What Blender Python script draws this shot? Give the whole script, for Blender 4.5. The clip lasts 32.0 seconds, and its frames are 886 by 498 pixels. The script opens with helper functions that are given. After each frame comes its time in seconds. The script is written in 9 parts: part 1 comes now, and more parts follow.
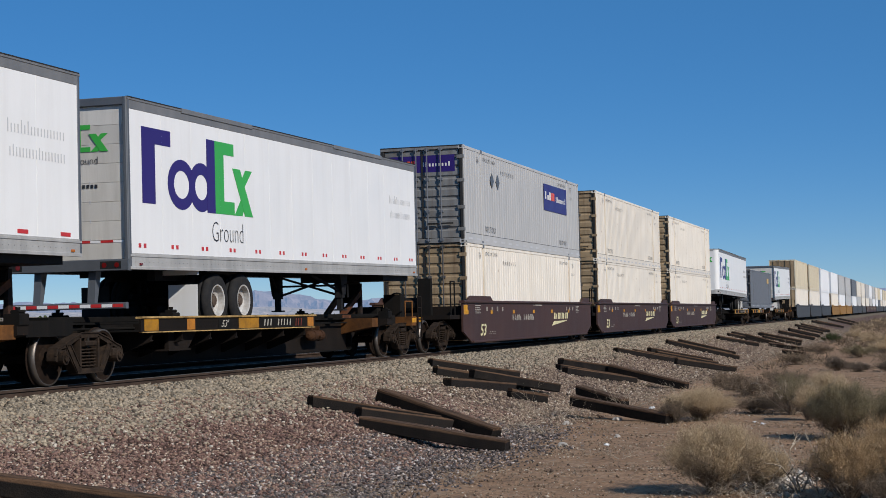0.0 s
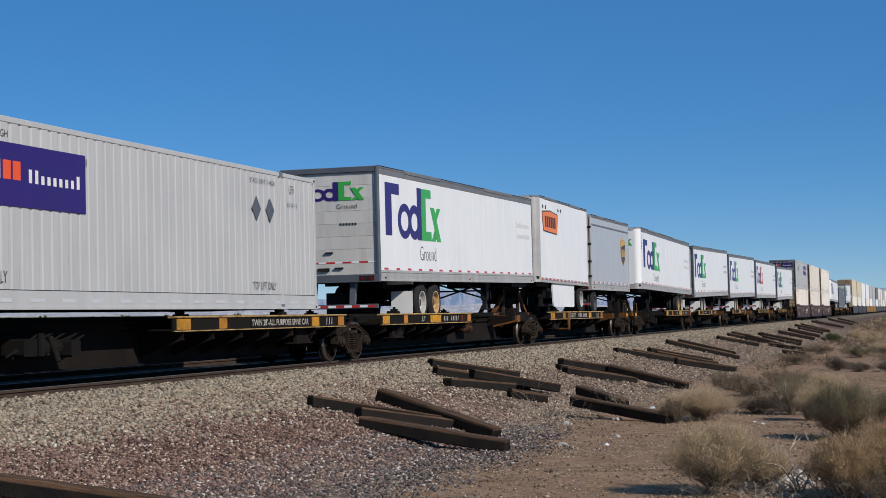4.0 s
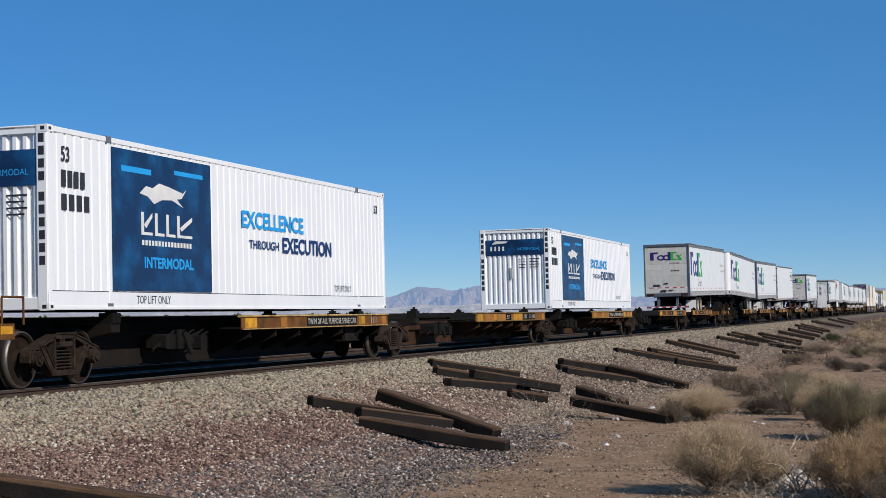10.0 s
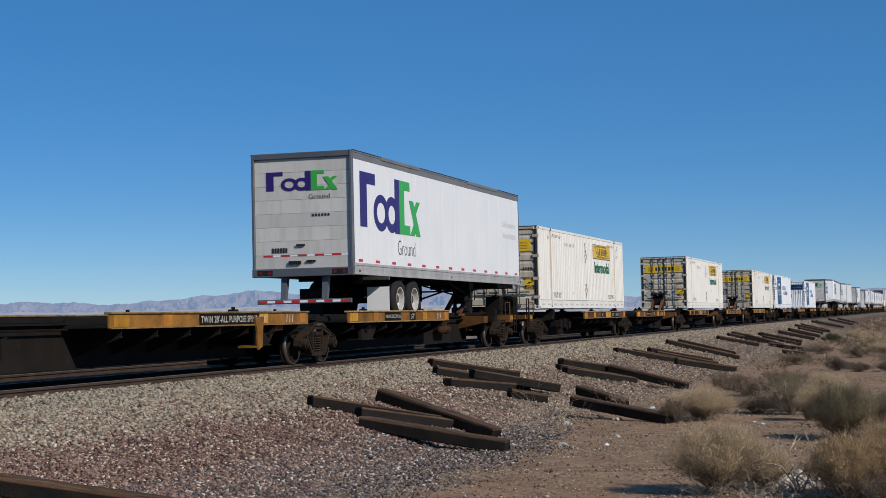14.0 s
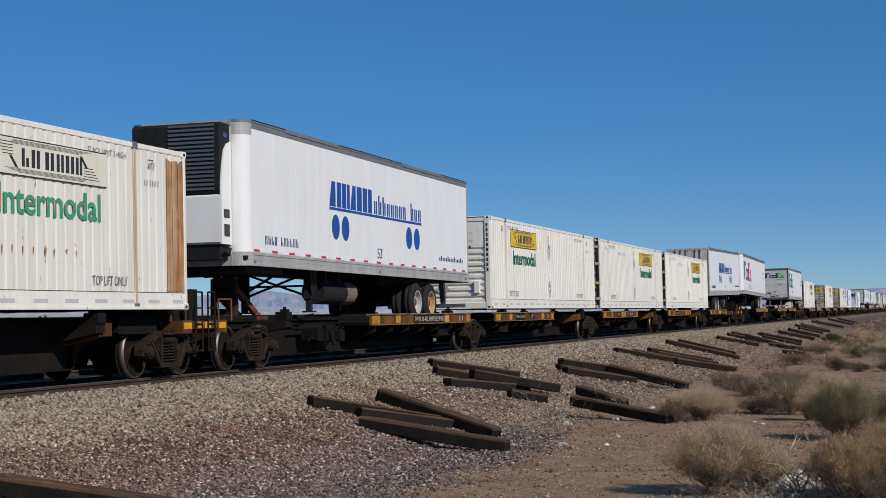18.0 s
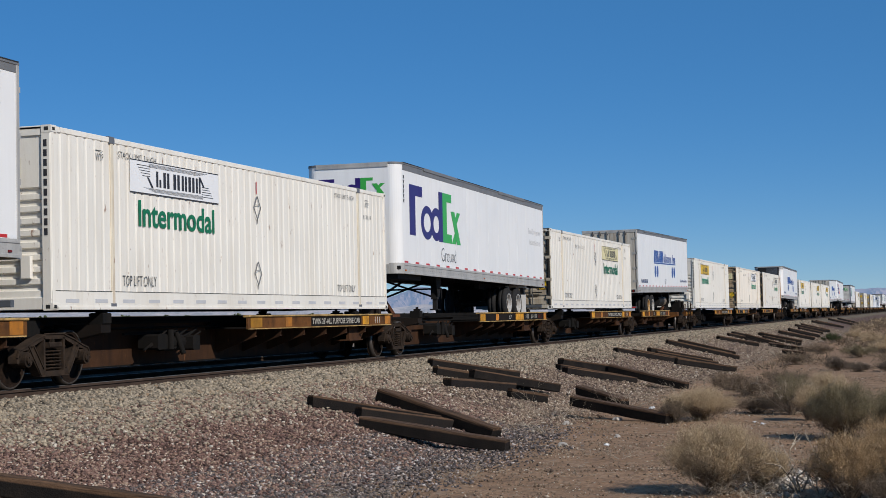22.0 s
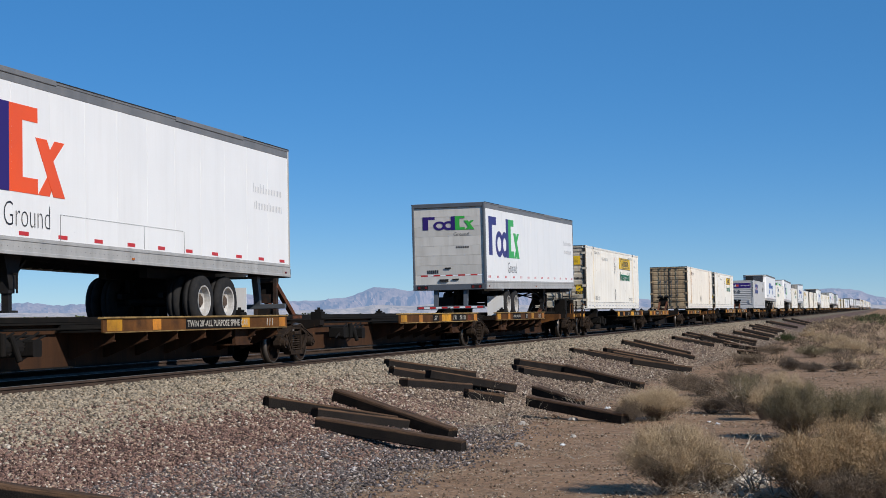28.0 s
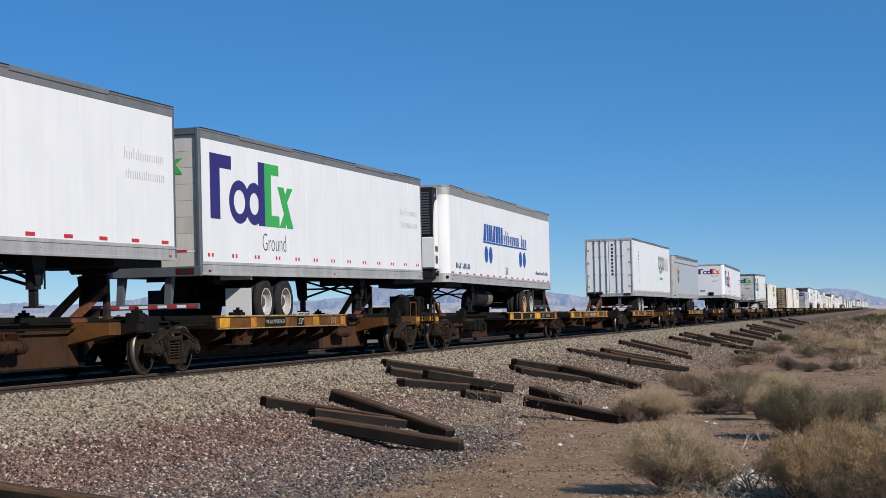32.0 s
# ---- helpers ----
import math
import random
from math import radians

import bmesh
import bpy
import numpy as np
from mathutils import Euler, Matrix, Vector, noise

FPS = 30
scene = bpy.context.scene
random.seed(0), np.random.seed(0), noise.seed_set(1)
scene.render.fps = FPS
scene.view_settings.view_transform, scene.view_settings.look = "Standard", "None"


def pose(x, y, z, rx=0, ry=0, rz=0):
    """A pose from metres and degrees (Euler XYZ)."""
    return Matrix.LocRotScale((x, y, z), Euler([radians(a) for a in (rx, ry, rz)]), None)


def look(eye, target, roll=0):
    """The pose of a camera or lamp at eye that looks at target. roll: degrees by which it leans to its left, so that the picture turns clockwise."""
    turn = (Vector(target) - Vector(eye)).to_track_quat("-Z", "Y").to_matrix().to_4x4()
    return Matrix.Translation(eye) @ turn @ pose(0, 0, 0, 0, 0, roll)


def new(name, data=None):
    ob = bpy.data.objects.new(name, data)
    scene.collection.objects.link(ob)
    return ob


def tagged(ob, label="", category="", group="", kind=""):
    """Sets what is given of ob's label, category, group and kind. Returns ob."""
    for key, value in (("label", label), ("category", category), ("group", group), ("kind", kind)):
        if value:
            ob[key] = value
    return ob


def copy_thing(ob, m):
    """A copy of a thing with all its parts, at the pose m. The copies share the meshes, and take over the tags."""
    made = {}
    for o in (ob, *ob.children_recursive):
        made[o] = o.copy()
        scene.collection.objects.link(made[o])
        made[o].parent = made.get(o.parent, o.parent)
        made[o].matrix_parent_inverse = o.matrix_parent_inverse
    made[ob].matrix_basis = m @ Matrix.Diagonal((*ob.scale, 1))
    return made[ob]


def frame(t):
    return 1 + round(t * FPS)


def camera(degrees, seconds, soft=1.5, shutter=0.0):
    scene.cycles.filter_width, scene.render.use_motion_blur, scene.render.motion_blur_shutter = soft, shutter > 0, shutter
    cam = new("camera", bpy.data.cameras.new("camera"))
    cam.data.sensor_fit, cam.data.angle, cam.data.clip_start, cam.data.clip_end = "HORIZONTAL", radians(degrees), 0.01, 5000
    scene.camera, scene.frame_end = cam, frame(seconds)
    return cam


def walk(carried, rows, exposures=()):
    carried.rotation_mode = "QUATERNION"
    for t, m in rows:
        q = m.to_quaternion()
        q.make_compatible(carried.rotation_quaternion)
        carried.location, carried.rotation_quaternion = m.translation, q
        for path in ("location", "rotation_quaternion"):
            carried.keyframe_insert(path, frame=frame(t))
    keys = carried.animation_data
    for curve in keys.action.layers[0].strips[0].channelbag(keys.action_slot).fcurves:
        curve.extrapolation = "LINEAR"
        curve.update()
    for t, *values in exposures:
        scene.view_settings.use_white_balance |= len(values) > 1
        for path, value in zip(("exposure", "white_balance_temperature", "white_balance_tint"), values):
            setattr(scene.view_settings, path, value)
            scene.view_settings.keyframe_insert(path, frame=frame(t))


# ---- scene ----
# One fixed stand beside the line; a short turn to the right near the end.
EYE = (0.0, 0.0, 1.15)
cam = camera(30.63, 32.0, soft=0.45)


def aim(turn):
    yaw, tilt = radians(16.805 - turn), radians(2.225)
    way = Vector((math.cos(tilt) * math.cos(yaw), math.cos(tilt) * math.sin(yaw), math.sin(tilt)))
    return look(EYE, Vector(EYE) + way * 50, -0.545)


walk(cam, [(0.0, aim(0)), (12.0, aim(0)), (25.5, aim(0)), (26.1, aim(0.2)), (26.8, aim(0.79)), (27.5, aim(1.304)), (28.0, aim(1.543)),
           (28.5, aim(1.627)), (29.0, aim(1.640)), (32.0, aim(1.640))],
     exposures=[(0.0, 0.0), (3.5, 0.0), (5.6, 0.22), (6.2, 0.20), (7.0, 0.03), (8.0, 0.05), (10.0, 0.13), (11.2, 0.08), (12.2, 0.07), (13.2, 0.10), (14.0, -0.02), (14.4, 0.06), (16.6, -0.01), (17.6, -0.11), (19.0, -0.09), (20.5, -0.04), (23.3, -0.02), (24.0, 0.18), (25.0, 0.12), (28.0, 0.17), (29.0, 0.18), (30.0, 0.24), (31.0, 0.31), (32.0, 0.18)])

# ---- light ----
SUN_EL, SUN_PHI = 33.0, 59.0   # height; bearing from the line's backward direction towards the camera's side
world = bpy.data.worlds.new("world")
scene.world = world
world.use_nodes = True
_nt = world.node_tree
_sky = _nt.nodes.new("ShaderNodeTexSky")
_sky.sky_type, _sky.sun_disc = "NISHITA", False
_dir = Vector((-math.cos(radians(SUN_PHI)), -math.sin(radians(SUN_PHI)), 0))
_sky.sun_elevation = radians(SUN_EL)
_sky.sun_rotation = math.atan2(_dir.x, _dir.y)
_sky.altitude, _sky.air_density, _sky.dust_density, _sky.ozone_density = 2000, 0.75, 0.0, 4.0
_hs = _nt.nodes.new("ShaderNodeHueSaturation")
_hs.inputs["Hue"].default_value, _hs.inputs["Saturation"].default_value = 0.506, 1.33
_nt.links.new(_sky.outputs[0], _hs.inputs["Color"])
_clear = _nt.nodes.new("ShaderNodeMix")
_clear.data_type = "RGBA"
_clear.inputs[0].default_value = 0.44
_clear.inputs[7].default_value = (1.05, 2.95, 5.55, 1)     # even deep blue of dry high air
_nt.links.new(_hs.outputs[0], _clear.inputs[6])
_nt.links.new(_clear.outputs[2], _nt.nodes["Background"].inputs[0])
_nt.nodes["Background"].inputs[1].default_value = 0.09
sun = new("sun", bpy.data.lights.new("sun", "SUN"))
sun.data.energy, sun.data.angle, sun.data.color = 3.7, radians(0.53), (1.0, 0.94, 0.86)
sun.matrix_world = look((0, 0, 0), (math.cos(radians(SUN_PHI)) * math.cos(radians(SUN_EL)), math.sin(radians(SUN_PHI)) * math.cos(radians(SUN_EL)), -math.sin(radians(SUN_EL))))
sun.location = (-30, -60, 60)
scene.view_settings.exposure = 0.0
# ---- mesh tools ----
class M:
    """Collects solid pieces into one mesh."""

    def __init__(self):
        self.v, self.f = [], []

    def add(self, verts, faces):
        n = len(self.v)
        self.v.extend(verts)
        self.f.extend([tuple(i + n for i in q) for q in faces])
        return self

    def box(self, x0, x1, y0, y1, z0, z1, c=0.0):
        if c > 0:
            dx, dy, dz = x1 - x0, y1 - y0, z1 - z0
            if dx >= dy and dx >= dz:
                return self.prism(self.octo(y0, y1, z0, z1, c), "x", x0, x1)
            if dy >= dz:
                return self.prism(self.octo(x0, x1, z0, z1, c), "y", y0, y1)
            return self.prism(self.octo(x0, x1, y0, y1, c), "z", z0, z1)
        vs = [(x, y, z) for x in (x0, x1) for y in (y0, y1) for z in (z0, z1)]
        return self.add(vs, [(0, 1, 3, 2), (4, 6, 7, 5), (0, 4, 5, 1), (2, 3, 7, 6), (0, 2, 6, 4), (1, 5, 7, 3)])

    @staticmethod
    def octo(a0, a1, b0, b1, c):
        return [(a0 + c, b0), (a1 - c, b0), (a1, b0 + c), (a1, b1 - c), (a1 - c, b1), (a0 + c, b1), (a0, b1 - c), (a0, b0 + c)]

    def prism(self, poly, axis, a, b):
        n = len(poly)

        def at(q, t):
            return (t, q[0], q[1]) if axis == "x" else (q[0], t, q[1]) if axis == "y" else (q[0], q[1], t)
        vs = [at(q, a) for q in poly] + [at(q, b) for q in poly]
        fs = [tuple(range(n))[::-1], tuple(range(n, 2 * n))] + [(i, (i + 1) % n, n + (i + 1) % n, n + i) for i in range(n)]
        return self.add(vs, fs)

    def bar(self, p, q, w, h=None):
        p, q = Vector(p), Vector(q)
        d = (q - p).normalized()
        s = d.cross(Vector((0, 0, 1)))
        s = Vector((0, 1, 0)) if s.length < 1e-3 else s.normalized()
        u = s.cross(d)
        h = w if h is None else h
        vs = [tuple(e + s * a * w / 2 + u * b * h / 2) for e in (p, q) for a, b in ((-1, -1), (1, -1), (1, 1), (-1, 1))]
        return self.add(vs, [(0, 1, 2, 3), (7, 6, 5, 4), (0, 4, 5, 1), (1, 5, 6, 2), (2, 6, 7, 3), (3, 7, 4, 0)])

    def cyl(self, p, q, r, n=12, r2=None):
        p, q = Vector(p), Vector(q)
        d = (q - p).normalized()
        s = d.orthogonal().normalized()
        u = d.cross(s)
        r2 = r if r2 is None else r2
        vs = [tuple(e + (s * math.cos(t) + u * math.sin(t)) * rr) for e, rr in ((p, r), (q, r2)) for t in [2 * math.pi * i / n for i in range(n)]]
        return self.add(vs, [tuple(range(n)), tuple(range(n, 2 * n))[::-1]] + [(i, n + i, n + (i + 1) % n, (i + 1) % n) for i in range(n)])

    def lathe(self, prof, c, n=28, axis="y"):
        """prof: (along, radius) pairs, turned about the axis through c."""
        vs = []
        for a, r in prof:
            for i in range(n):
                t = 2 * math.pi * i / n
                ca, sa = r * math.cos(t), r * math.sin(t)
                vs.append((c[0] + ca, c[1] + a, c[2] + sa) if axis == "y" else (c[0] + a, c[1] + ca, c[2] + sa) if axis == "x" else (c[0] + ca, c[1] + sa, c[2] + a))
        k = len(prof)
        fs = [(j * n + i, j * n + (i + 1) % n, (j + 1) * n + (i + 1) % n, (j + 1) * n + i) for j in range(k - 1) for i in range(n)]
        if prof[0] == prof[-1]:
            return self.add(vs, fs)
        if prof[0][1] > 1e-4:
            fs.append(tuple(range(n)))
        if prof[-1][1] > 1e-4:
            fs.append(tuple(range((k - 1) * n, k * n)))
        return self.add(vs, fs)

    def moved(self, m):
        self.v = [tuple(m @ Vector(v)) for v in self.v]
        return self

    def mesh(self, name, smooth=False):
        me = bpy.data.meshes.new(name)
        me.from_pydata(self.v, [], self.f)
        bm = bmesh.new()
        bm.from_mesh(me)
        bmesh.ops.recalc_face_normals(bm, faces=bm.faces)
        bm.to_mesh(me)
        bm.free()
        if smooth:
            me.polygons.foreach_set("use_smooth", [True] * len(me.polygons))
        me.update()
        return me


def part(name, m, material, parent, label="", smooth=False):
    me = m if isinstance(m, bpy.types.Mesh) else m.mesh(name, smooth)
    if not me.materials:
        me.materials.append(material)
    ob = new(name, me)
    ob.parent = parent
    if label:
        ob["label"] = label
    if name in ("lettering", "reflective_strip", "grille_slat", "hinge", "logo_mark", "rivet_row", "door_handle", "brake_gear", "nose_trim", "corner_casting", "placard_holder"):
        ob["kind"] = "stuff"
    return ob


def thing(name, label, category, group="", kind=""):
    return tagged(new(name), label, category, group, kind)


_letters = {}


def letters(body, bold=0.0):
    """Flat outline of a word in the built-in font, one unit high and one unit wide, as vertices and faces."""
    if (body, bold) not in _letters:
        cu = bpy.data.curves.new("word", "FONT")
        cu.body, cu.size, cu.resolution_u, cu.offset = body, 1.0, 3, bold
        ob = new("word", cu)
        me = bpy.data.meshes.new_from_object(ob.evaluated_get(bpy.context.evaluated_depsgraph_get()))
        vs = np.array([v.co[:2] for v in me.vertices])
        fs = [tuple(q.vertices) for q in me.polygons]
        bpy.data.objects.remove(ob)
        bpy.data.curves.remove(cu)
        bpy.data.meshes.remove(me)
        lo, hi = vs.min(0), vs.max(0)
        _letters[(body, bold)] = ((vs - lo) / (hi - lo), fs)
    return _letters[(body, bold)]


def word_side(m, body, x0, x1, z0, z1, y, bold=0.0):
    """Lettering on a side that faces -y."""
    vs, fs = letters(body, bold)
    return m.add([(x0 + a * (x1 - x0), y, z0 + b * (z1 - z0)) for a, b in vs], fs)


def word_end(m, body, y0, y1, z0, z1, x, bold=0.0):
    """Lettering on an end that faces -x, from y0 (its left) to y1."""
    vs, fs = letters(body, bold)
    return m.add([(x, y0 + a * (y1 - y0), z0 + b * (z1 - z0)) for a, b in vs], fs)


def flat_side(m, poly, y, t=0.004):
    return m.prism(poly, "y", y - t, y)


def flat_end(m, poly, x, t=0.004):
    return m.prism(poly, "x", x - t, x)


def rect(a0, a1, b0, b1):
    return [(a0, b0), (a1, b0), (a1, b1), (a0, b1)]


def oval(ca, cb, ra, rb, n=28):
    return [(ca + ra * math.cos(2 * math.pi * i / n), cb + rb * math.sin(2 * math.pi * i / n)) for i in range(n)]


def ring_side(m, ca, cb, ra, rb, k, y, t=0.004, end=False, n=28):
    """A flat oval ring; k is the hole's share."""
    for i in range(n):
        a, b = 2 * math.pi * i / n, 2 * math.pi * (i + 1) / n
        q = [(ca + ra * s * math.cos(g), cb + rb * s * math.sin(g)) for s, g in ((1, a), (1, b), (k, b), (k, a))]
        flat_end(m, q, y, t) if end else flat_side(m, q, y, t)
# ---- materials ----
def material(name, base, rough=0.6, metal=0.0, vary=0.12, scale=3.0, dirt=None, dirt_amount=0.3, streak=False, grain=60.0, bump=0.15, random=0.0, rust=None, spec=0.4, bumpdist=0.01):
    """A surface with two scales of variation, moving with its thing."""
    ma = bpy.data.materials.new(name)
    ma.use_nodes = True
    nt = ma.node_tree
    N, L = nt.nodes, nt.links
    bs = N["Principled BSDF"]
    bs.inputs["Metallic"].default_value = metal
    bs.inputs["Specular IOR Level"].default_value = spec
    tc, info = N.new("ShaderNodeTexCoord"), N.new("ShaderNodeObjectInfo")
    off = N.new("ShaderNodeVectorMath")
    off.operation = "MULTIPLY_ADD"
    mul = N.new("ShaderNodeCombineXYZ")
    for k in range(3):
        L.new(info.outputs["Random"], mul.inputs[k])
    L.new(mul.outputs[0], off.inputs[0])
    off.inputs[1].default_value = (37.0, 11.0, 23.0)
    L.new(tc.outputs["Object"], off.inputs[2])
    n1, n2 = N.new("ShaderNodeTexNoise"), N.new("ShaderNodeTexNoise")
    n1.inputs["Scale"].default_value, n1.inputs["Detail"].default_value = scale, 5
    n2.inputs["Scale"].default_value, n2.inputs["Detail"].default_value = grain, 3
    L.new(off.outputs[0], n1.inputs["Vector"])
    L.new(off.outputs[0], n2.inputs["Vector"])
    r1 = N.new("ShaderNodeMapRange")
    r1.inputs[1].default_value, r1.inputs[2].default_value = 0.3, 0.7
    r1.inputs[3].default_value, r1.inputs[4].default_value = 1 - vary, 1 + vary
    L.new(n1.outputs[0], r1.inputs[0])
    r2 = N.new("ShaderNodeMapRange")
    r2.inputs[1].default_value, r2.inputs[2].default_value = 0.3, 0.7
    r2.inputs[3].default_value, r2.inputs[4].default_value = 1 - vary * 0.5, 1 + vary * 0.5
    L.new(n2.outputs[0], r2.inputs[0])
    mm = N.new("ShaderNodeMath")
    mm.operation = "MULTIPLY"
    L.new(r1.outputs[0], mm.inputs[0])
    L.new(r2.outputs[0], mm.inputs[1])
    if random:
        r3 = N.new("ShaderNodeMapRange")
        r3.inputs[3].default_value, r3.inputs[4].default_value = 1 - random, 1 + random
        L.new(info.outputs["Random"], r3.inputs[0])
        m3 = N.new("ShaderNodeMath")
        m3.operation = "MULTIPLY"
        L.new(mm.outputs[0], m3.inputs[0])
        L.new(r3.outputs[0], m3.inputs[1])
        mm = m3
    col = N.new("ShaderNodeVectorMath")
    col.operation = "SCALE"
    col.inputs[0].default_value = base
    L.new(mm.outputs[0], col.inputs["Scale"])
    out = col.outputs[0]

    def layer(out, colour, amount, sc, lo, hi, stretch):
        mp = N.new("ShaderNodeMapping")
        mp.inputs["Scale"].default_value = stretch
        L.new(off.outputs[0], mp.inputs[0])
        nz = N.new("ShaderNodeTexNoise")
        nz.inputs["Scale"].default_value, nz.inputs["Detail"].default_value, nz.inputs["Roughness"].default_value = sc, 6, 0.65
        L.new(mp.outputs[0], nz.inputs["Vector"])
        rr = N.new("ShaderNodeMapRange")
        rr.inputs[1].default_value, rr.inputs[2].default_value = lo, hi
        rr.inputs[3].default_value, rr.inputs[4].default_value = 0, amount
        L.new(nz.outputs[0], rr.inputs[0])
        mx = N.new("ShaderNodeMix")
        mx.data_type = "RGBA"
        L.new(rr.outputs[0], mx.inputs[0])
        L.new(out, mx.inputs[6])
        mx.inputs[7].default_value = (*colour, 1)
        return mx.outputs[2]
    if dirt:
        out = layer(out, dirt, dirt_amount, 1.6 if streak else scale * 1.7, 0.45, 0.75, (2.2, 2.2, 0.18) if streak else (1, 1, 1))
    if rust:
        out = layer(out, rust, 0.85, 4.5, 0.645, 0.71, (2.2, 2.2, 0.7))
        out = layer(out, rust, 0.8, 13.0, 0.69, 0.73, (1.3, 1.3, 0.6))
    L.new(out, bs.inputs["Base Color"])
    rg = N.new("ShaderNodeMapRange")
    rg.inputs[3].default_value, rg.inputs[4].default_value = max(0.05, rough - 0.12), min(1, rough + 0.12)
    L.new(n1.outputs[0], rg.inputs[0])
    L.new(rg.outputs[0], bs.inputs["Roughness"])
    if bump:
        bp = N.new("ShaderNodeBump")
        bp.inputs["Strength"].default_value, bp.inputs["Distance"].default_value = bump, bumpdist
        L.new(n2.outputs[0], bp.inputs["Height"])
        L.new(bp.outputs[0], bs.inputs["Normal"])
    return ma


WHITE = material("white_trailer_panel", (0.815, 0.808, 0.793), 0.38, vary=0.025, scale=0.8, dirt=(0.58, 0.55, 0.51), dirt_amount=0.2, streak=True, bump=0.03)
CREAM = material("cream_container_paint", (0.81, 0.775, 0.70), 0.5, vary=0.04, scale=0.7, dirt=(0.52, 0.43, 0.30), dirt_amount=0.35, streak=True, bump=0.05, random=0.05, rust=(0.22, 0.09, 0.03))
TAN = material("tan_container_paint", (0.66, 0.58, 0.42), 0.55, vary=0.06, scale=0.7, dirt=(0.36, 0.25, 0.14), dirt_amount=0.4, streak=True, bump=0.05, random=0.06, rust=(0.2, 0.08, 0.03))
PLAINW = material("bright_white_container_paint", (0.82, 0.82, 0.82), 0.45, vary=0.03, scale=0.7, dirt=(0.5, 0.5, 0.5), dirt_amount=0.15, streak=True, bump=0.03)
GREYC = material("grey_container_paint", (0.475, 0.47, 0.46), 0.5, vary=0.04, scale=0.7, dirt=(0.28, 0.27, 0.25), dirt_amount=0.25, streak=True, bump=0.04, random=0.05)
GREYD = material("grimy_dark_grey_door_paint", (0.20, 0.20, 0.195), 0.55, vary=0.15, scale=1.0, dirt=(0.10, 0.07, 0.05), dirt_amount=0.7, streak=True, bump=0.06)
DARKC = material("dark_grey_container_paint", (0.13, 0.14, 0.16), 0.5, vary=0.08, scale=0.7, dirt=(0.2, 0.19, 0.17), dirt_amount=0.3, streak=True, bump=0.04)
SILVERG = material("silver_grey_trailer_panel", (0.45, 0.46, 0.48), 0.35, vary=0.03, scale=0.8, dirt=(0.3, 0.3, 0.3), dirt_amount=0.2, streak=True, bump=0.03)
DOORC = material("weathered_beige_door_paint", (0.50, 0.45, 0.36), 0.6, vary=0.16, scale=1.2, dirt=(0.20, 0.12, 0.06), dirt_amount=0.8, streak=True, bump=0.1, random=0.10, rust=(0.12, 0.055, 0.03))
DOORW = material("dusty_roll_door_paint", (0.58, 0.555, 0.51), 0.5, vary=0.05, scale=1.0, dirt=(0.36, 0.33, 0.28), dirt_amount=0.5, streak=True, bump=0.04, random=0.08)
DOORG = material("grimy_steel_door_paint", (0.50, 0.46, 0.39), 0.5, vary=0.12, scale=1.2, dirt=(0.16, 0.10, 0.05), dirt_amount=0.8, streak=True, bump=0.06, rust=(0.10, 0.05, 0.025))
FADEINK = material("thin_faded_stencil_ink", (0.085, 0.082, 0.078), 0.6, vary=0.3, scale=8)
RODM = material("dark_galvanised_rod", (0.10, 0.10, 0.10), 0.5, metal=0.3, vary=0.3, scale=6, dirt=(0.12, 0.07, 0.04), dirt_amount=0.6)
ALU = material("dull_aluminium", (0.42, 0.41, 0.39), 0.5, metal=0.12, vary=0.12, scale=2, dirt=(0.20, 0.19, 0.175), dirt_amount=0.5, streak=True, bump=0.08)
RAILG = material("dark_grey_top_rail", (0.17, 0.172, 0.175), 0.5, metal=0.1, vary=0.12, scale=1.5, dirt=(0.28, 0.27, 0.26), dirt_amount=0.4, streak=True, bump=0.06)
FRAMEG = material("blue_grey_door_frame", (0.11, 0.12, 0.135), 0.45, metal=0.2, vary=0.1, scale=2, bump=0.05)
ROOFM = material("dusty_roof_sheet", (0.30, 0.30, 0.30), 0.6, vary=0.15, scale=0.8, dirt=(0.2, 0.18, 0.15), dirt_amount=0.5)
BLACK = material("black_chassis_paint", (0.014, 0.014, 0.015), 0.7, vary=0.25, scale=4, dirt=(0.032, 0.027, 0.022), dirt_amount=0.5, spec=0.2)
SEALSHADE = material("black_gasket_and_shadow_line", (0.02, 0.02, 0.02), 0.8, vary=0.2)
TYRE = material("tyre_rubber", (0.018, 0.018, 0.019), 0.85, vary=0.2, scale=6, dirt=(0.05, 0.043, 0.036), dirt_amount=0.4, spec=0.2)
RIMW = material("grey_white_steel_rim", (0.50, 0.49, 0.47), 0.5, vary=0.12, scale=8, dirt=(0.22, 0.15, 0.09), dirt_amount=0.45)
RIMR = material("rusty_yellow_rim", (0.5, 0.29, 0.10), 0.5, vary=0.3, scale=10, dirt=(0.62, 0.6, 0.56), dirt_amount=0.7)
RED = material("red_reflective_tape", (0.52, 0.03, 0.03), 0.35, vary=0.06)
TAPEW = material("white_reflective_tape", (0.8, 0.8, 0.8), 0.35, vary=0.04)
LAMP = material("red_lamp_lens", (0.14, 0.008, 0.008), 0.15, vary=0.05, bump=0)
PURPLE = material("deep_purple_film", (0.030, 0.012, 0.135), 0.35, vary=0.05, scale=1.2, bump=0.02)
GREEN = material("bright_green_film", (0.045, 0.38, 0.06), 0.35, vary=0.05, scale=1.2, bump=0.02)
BADGEO = material("orange_badge_film", (0.85, 0.20, 0.012), 0.35, vary=0.06, scale=1.2, bump=0.02)
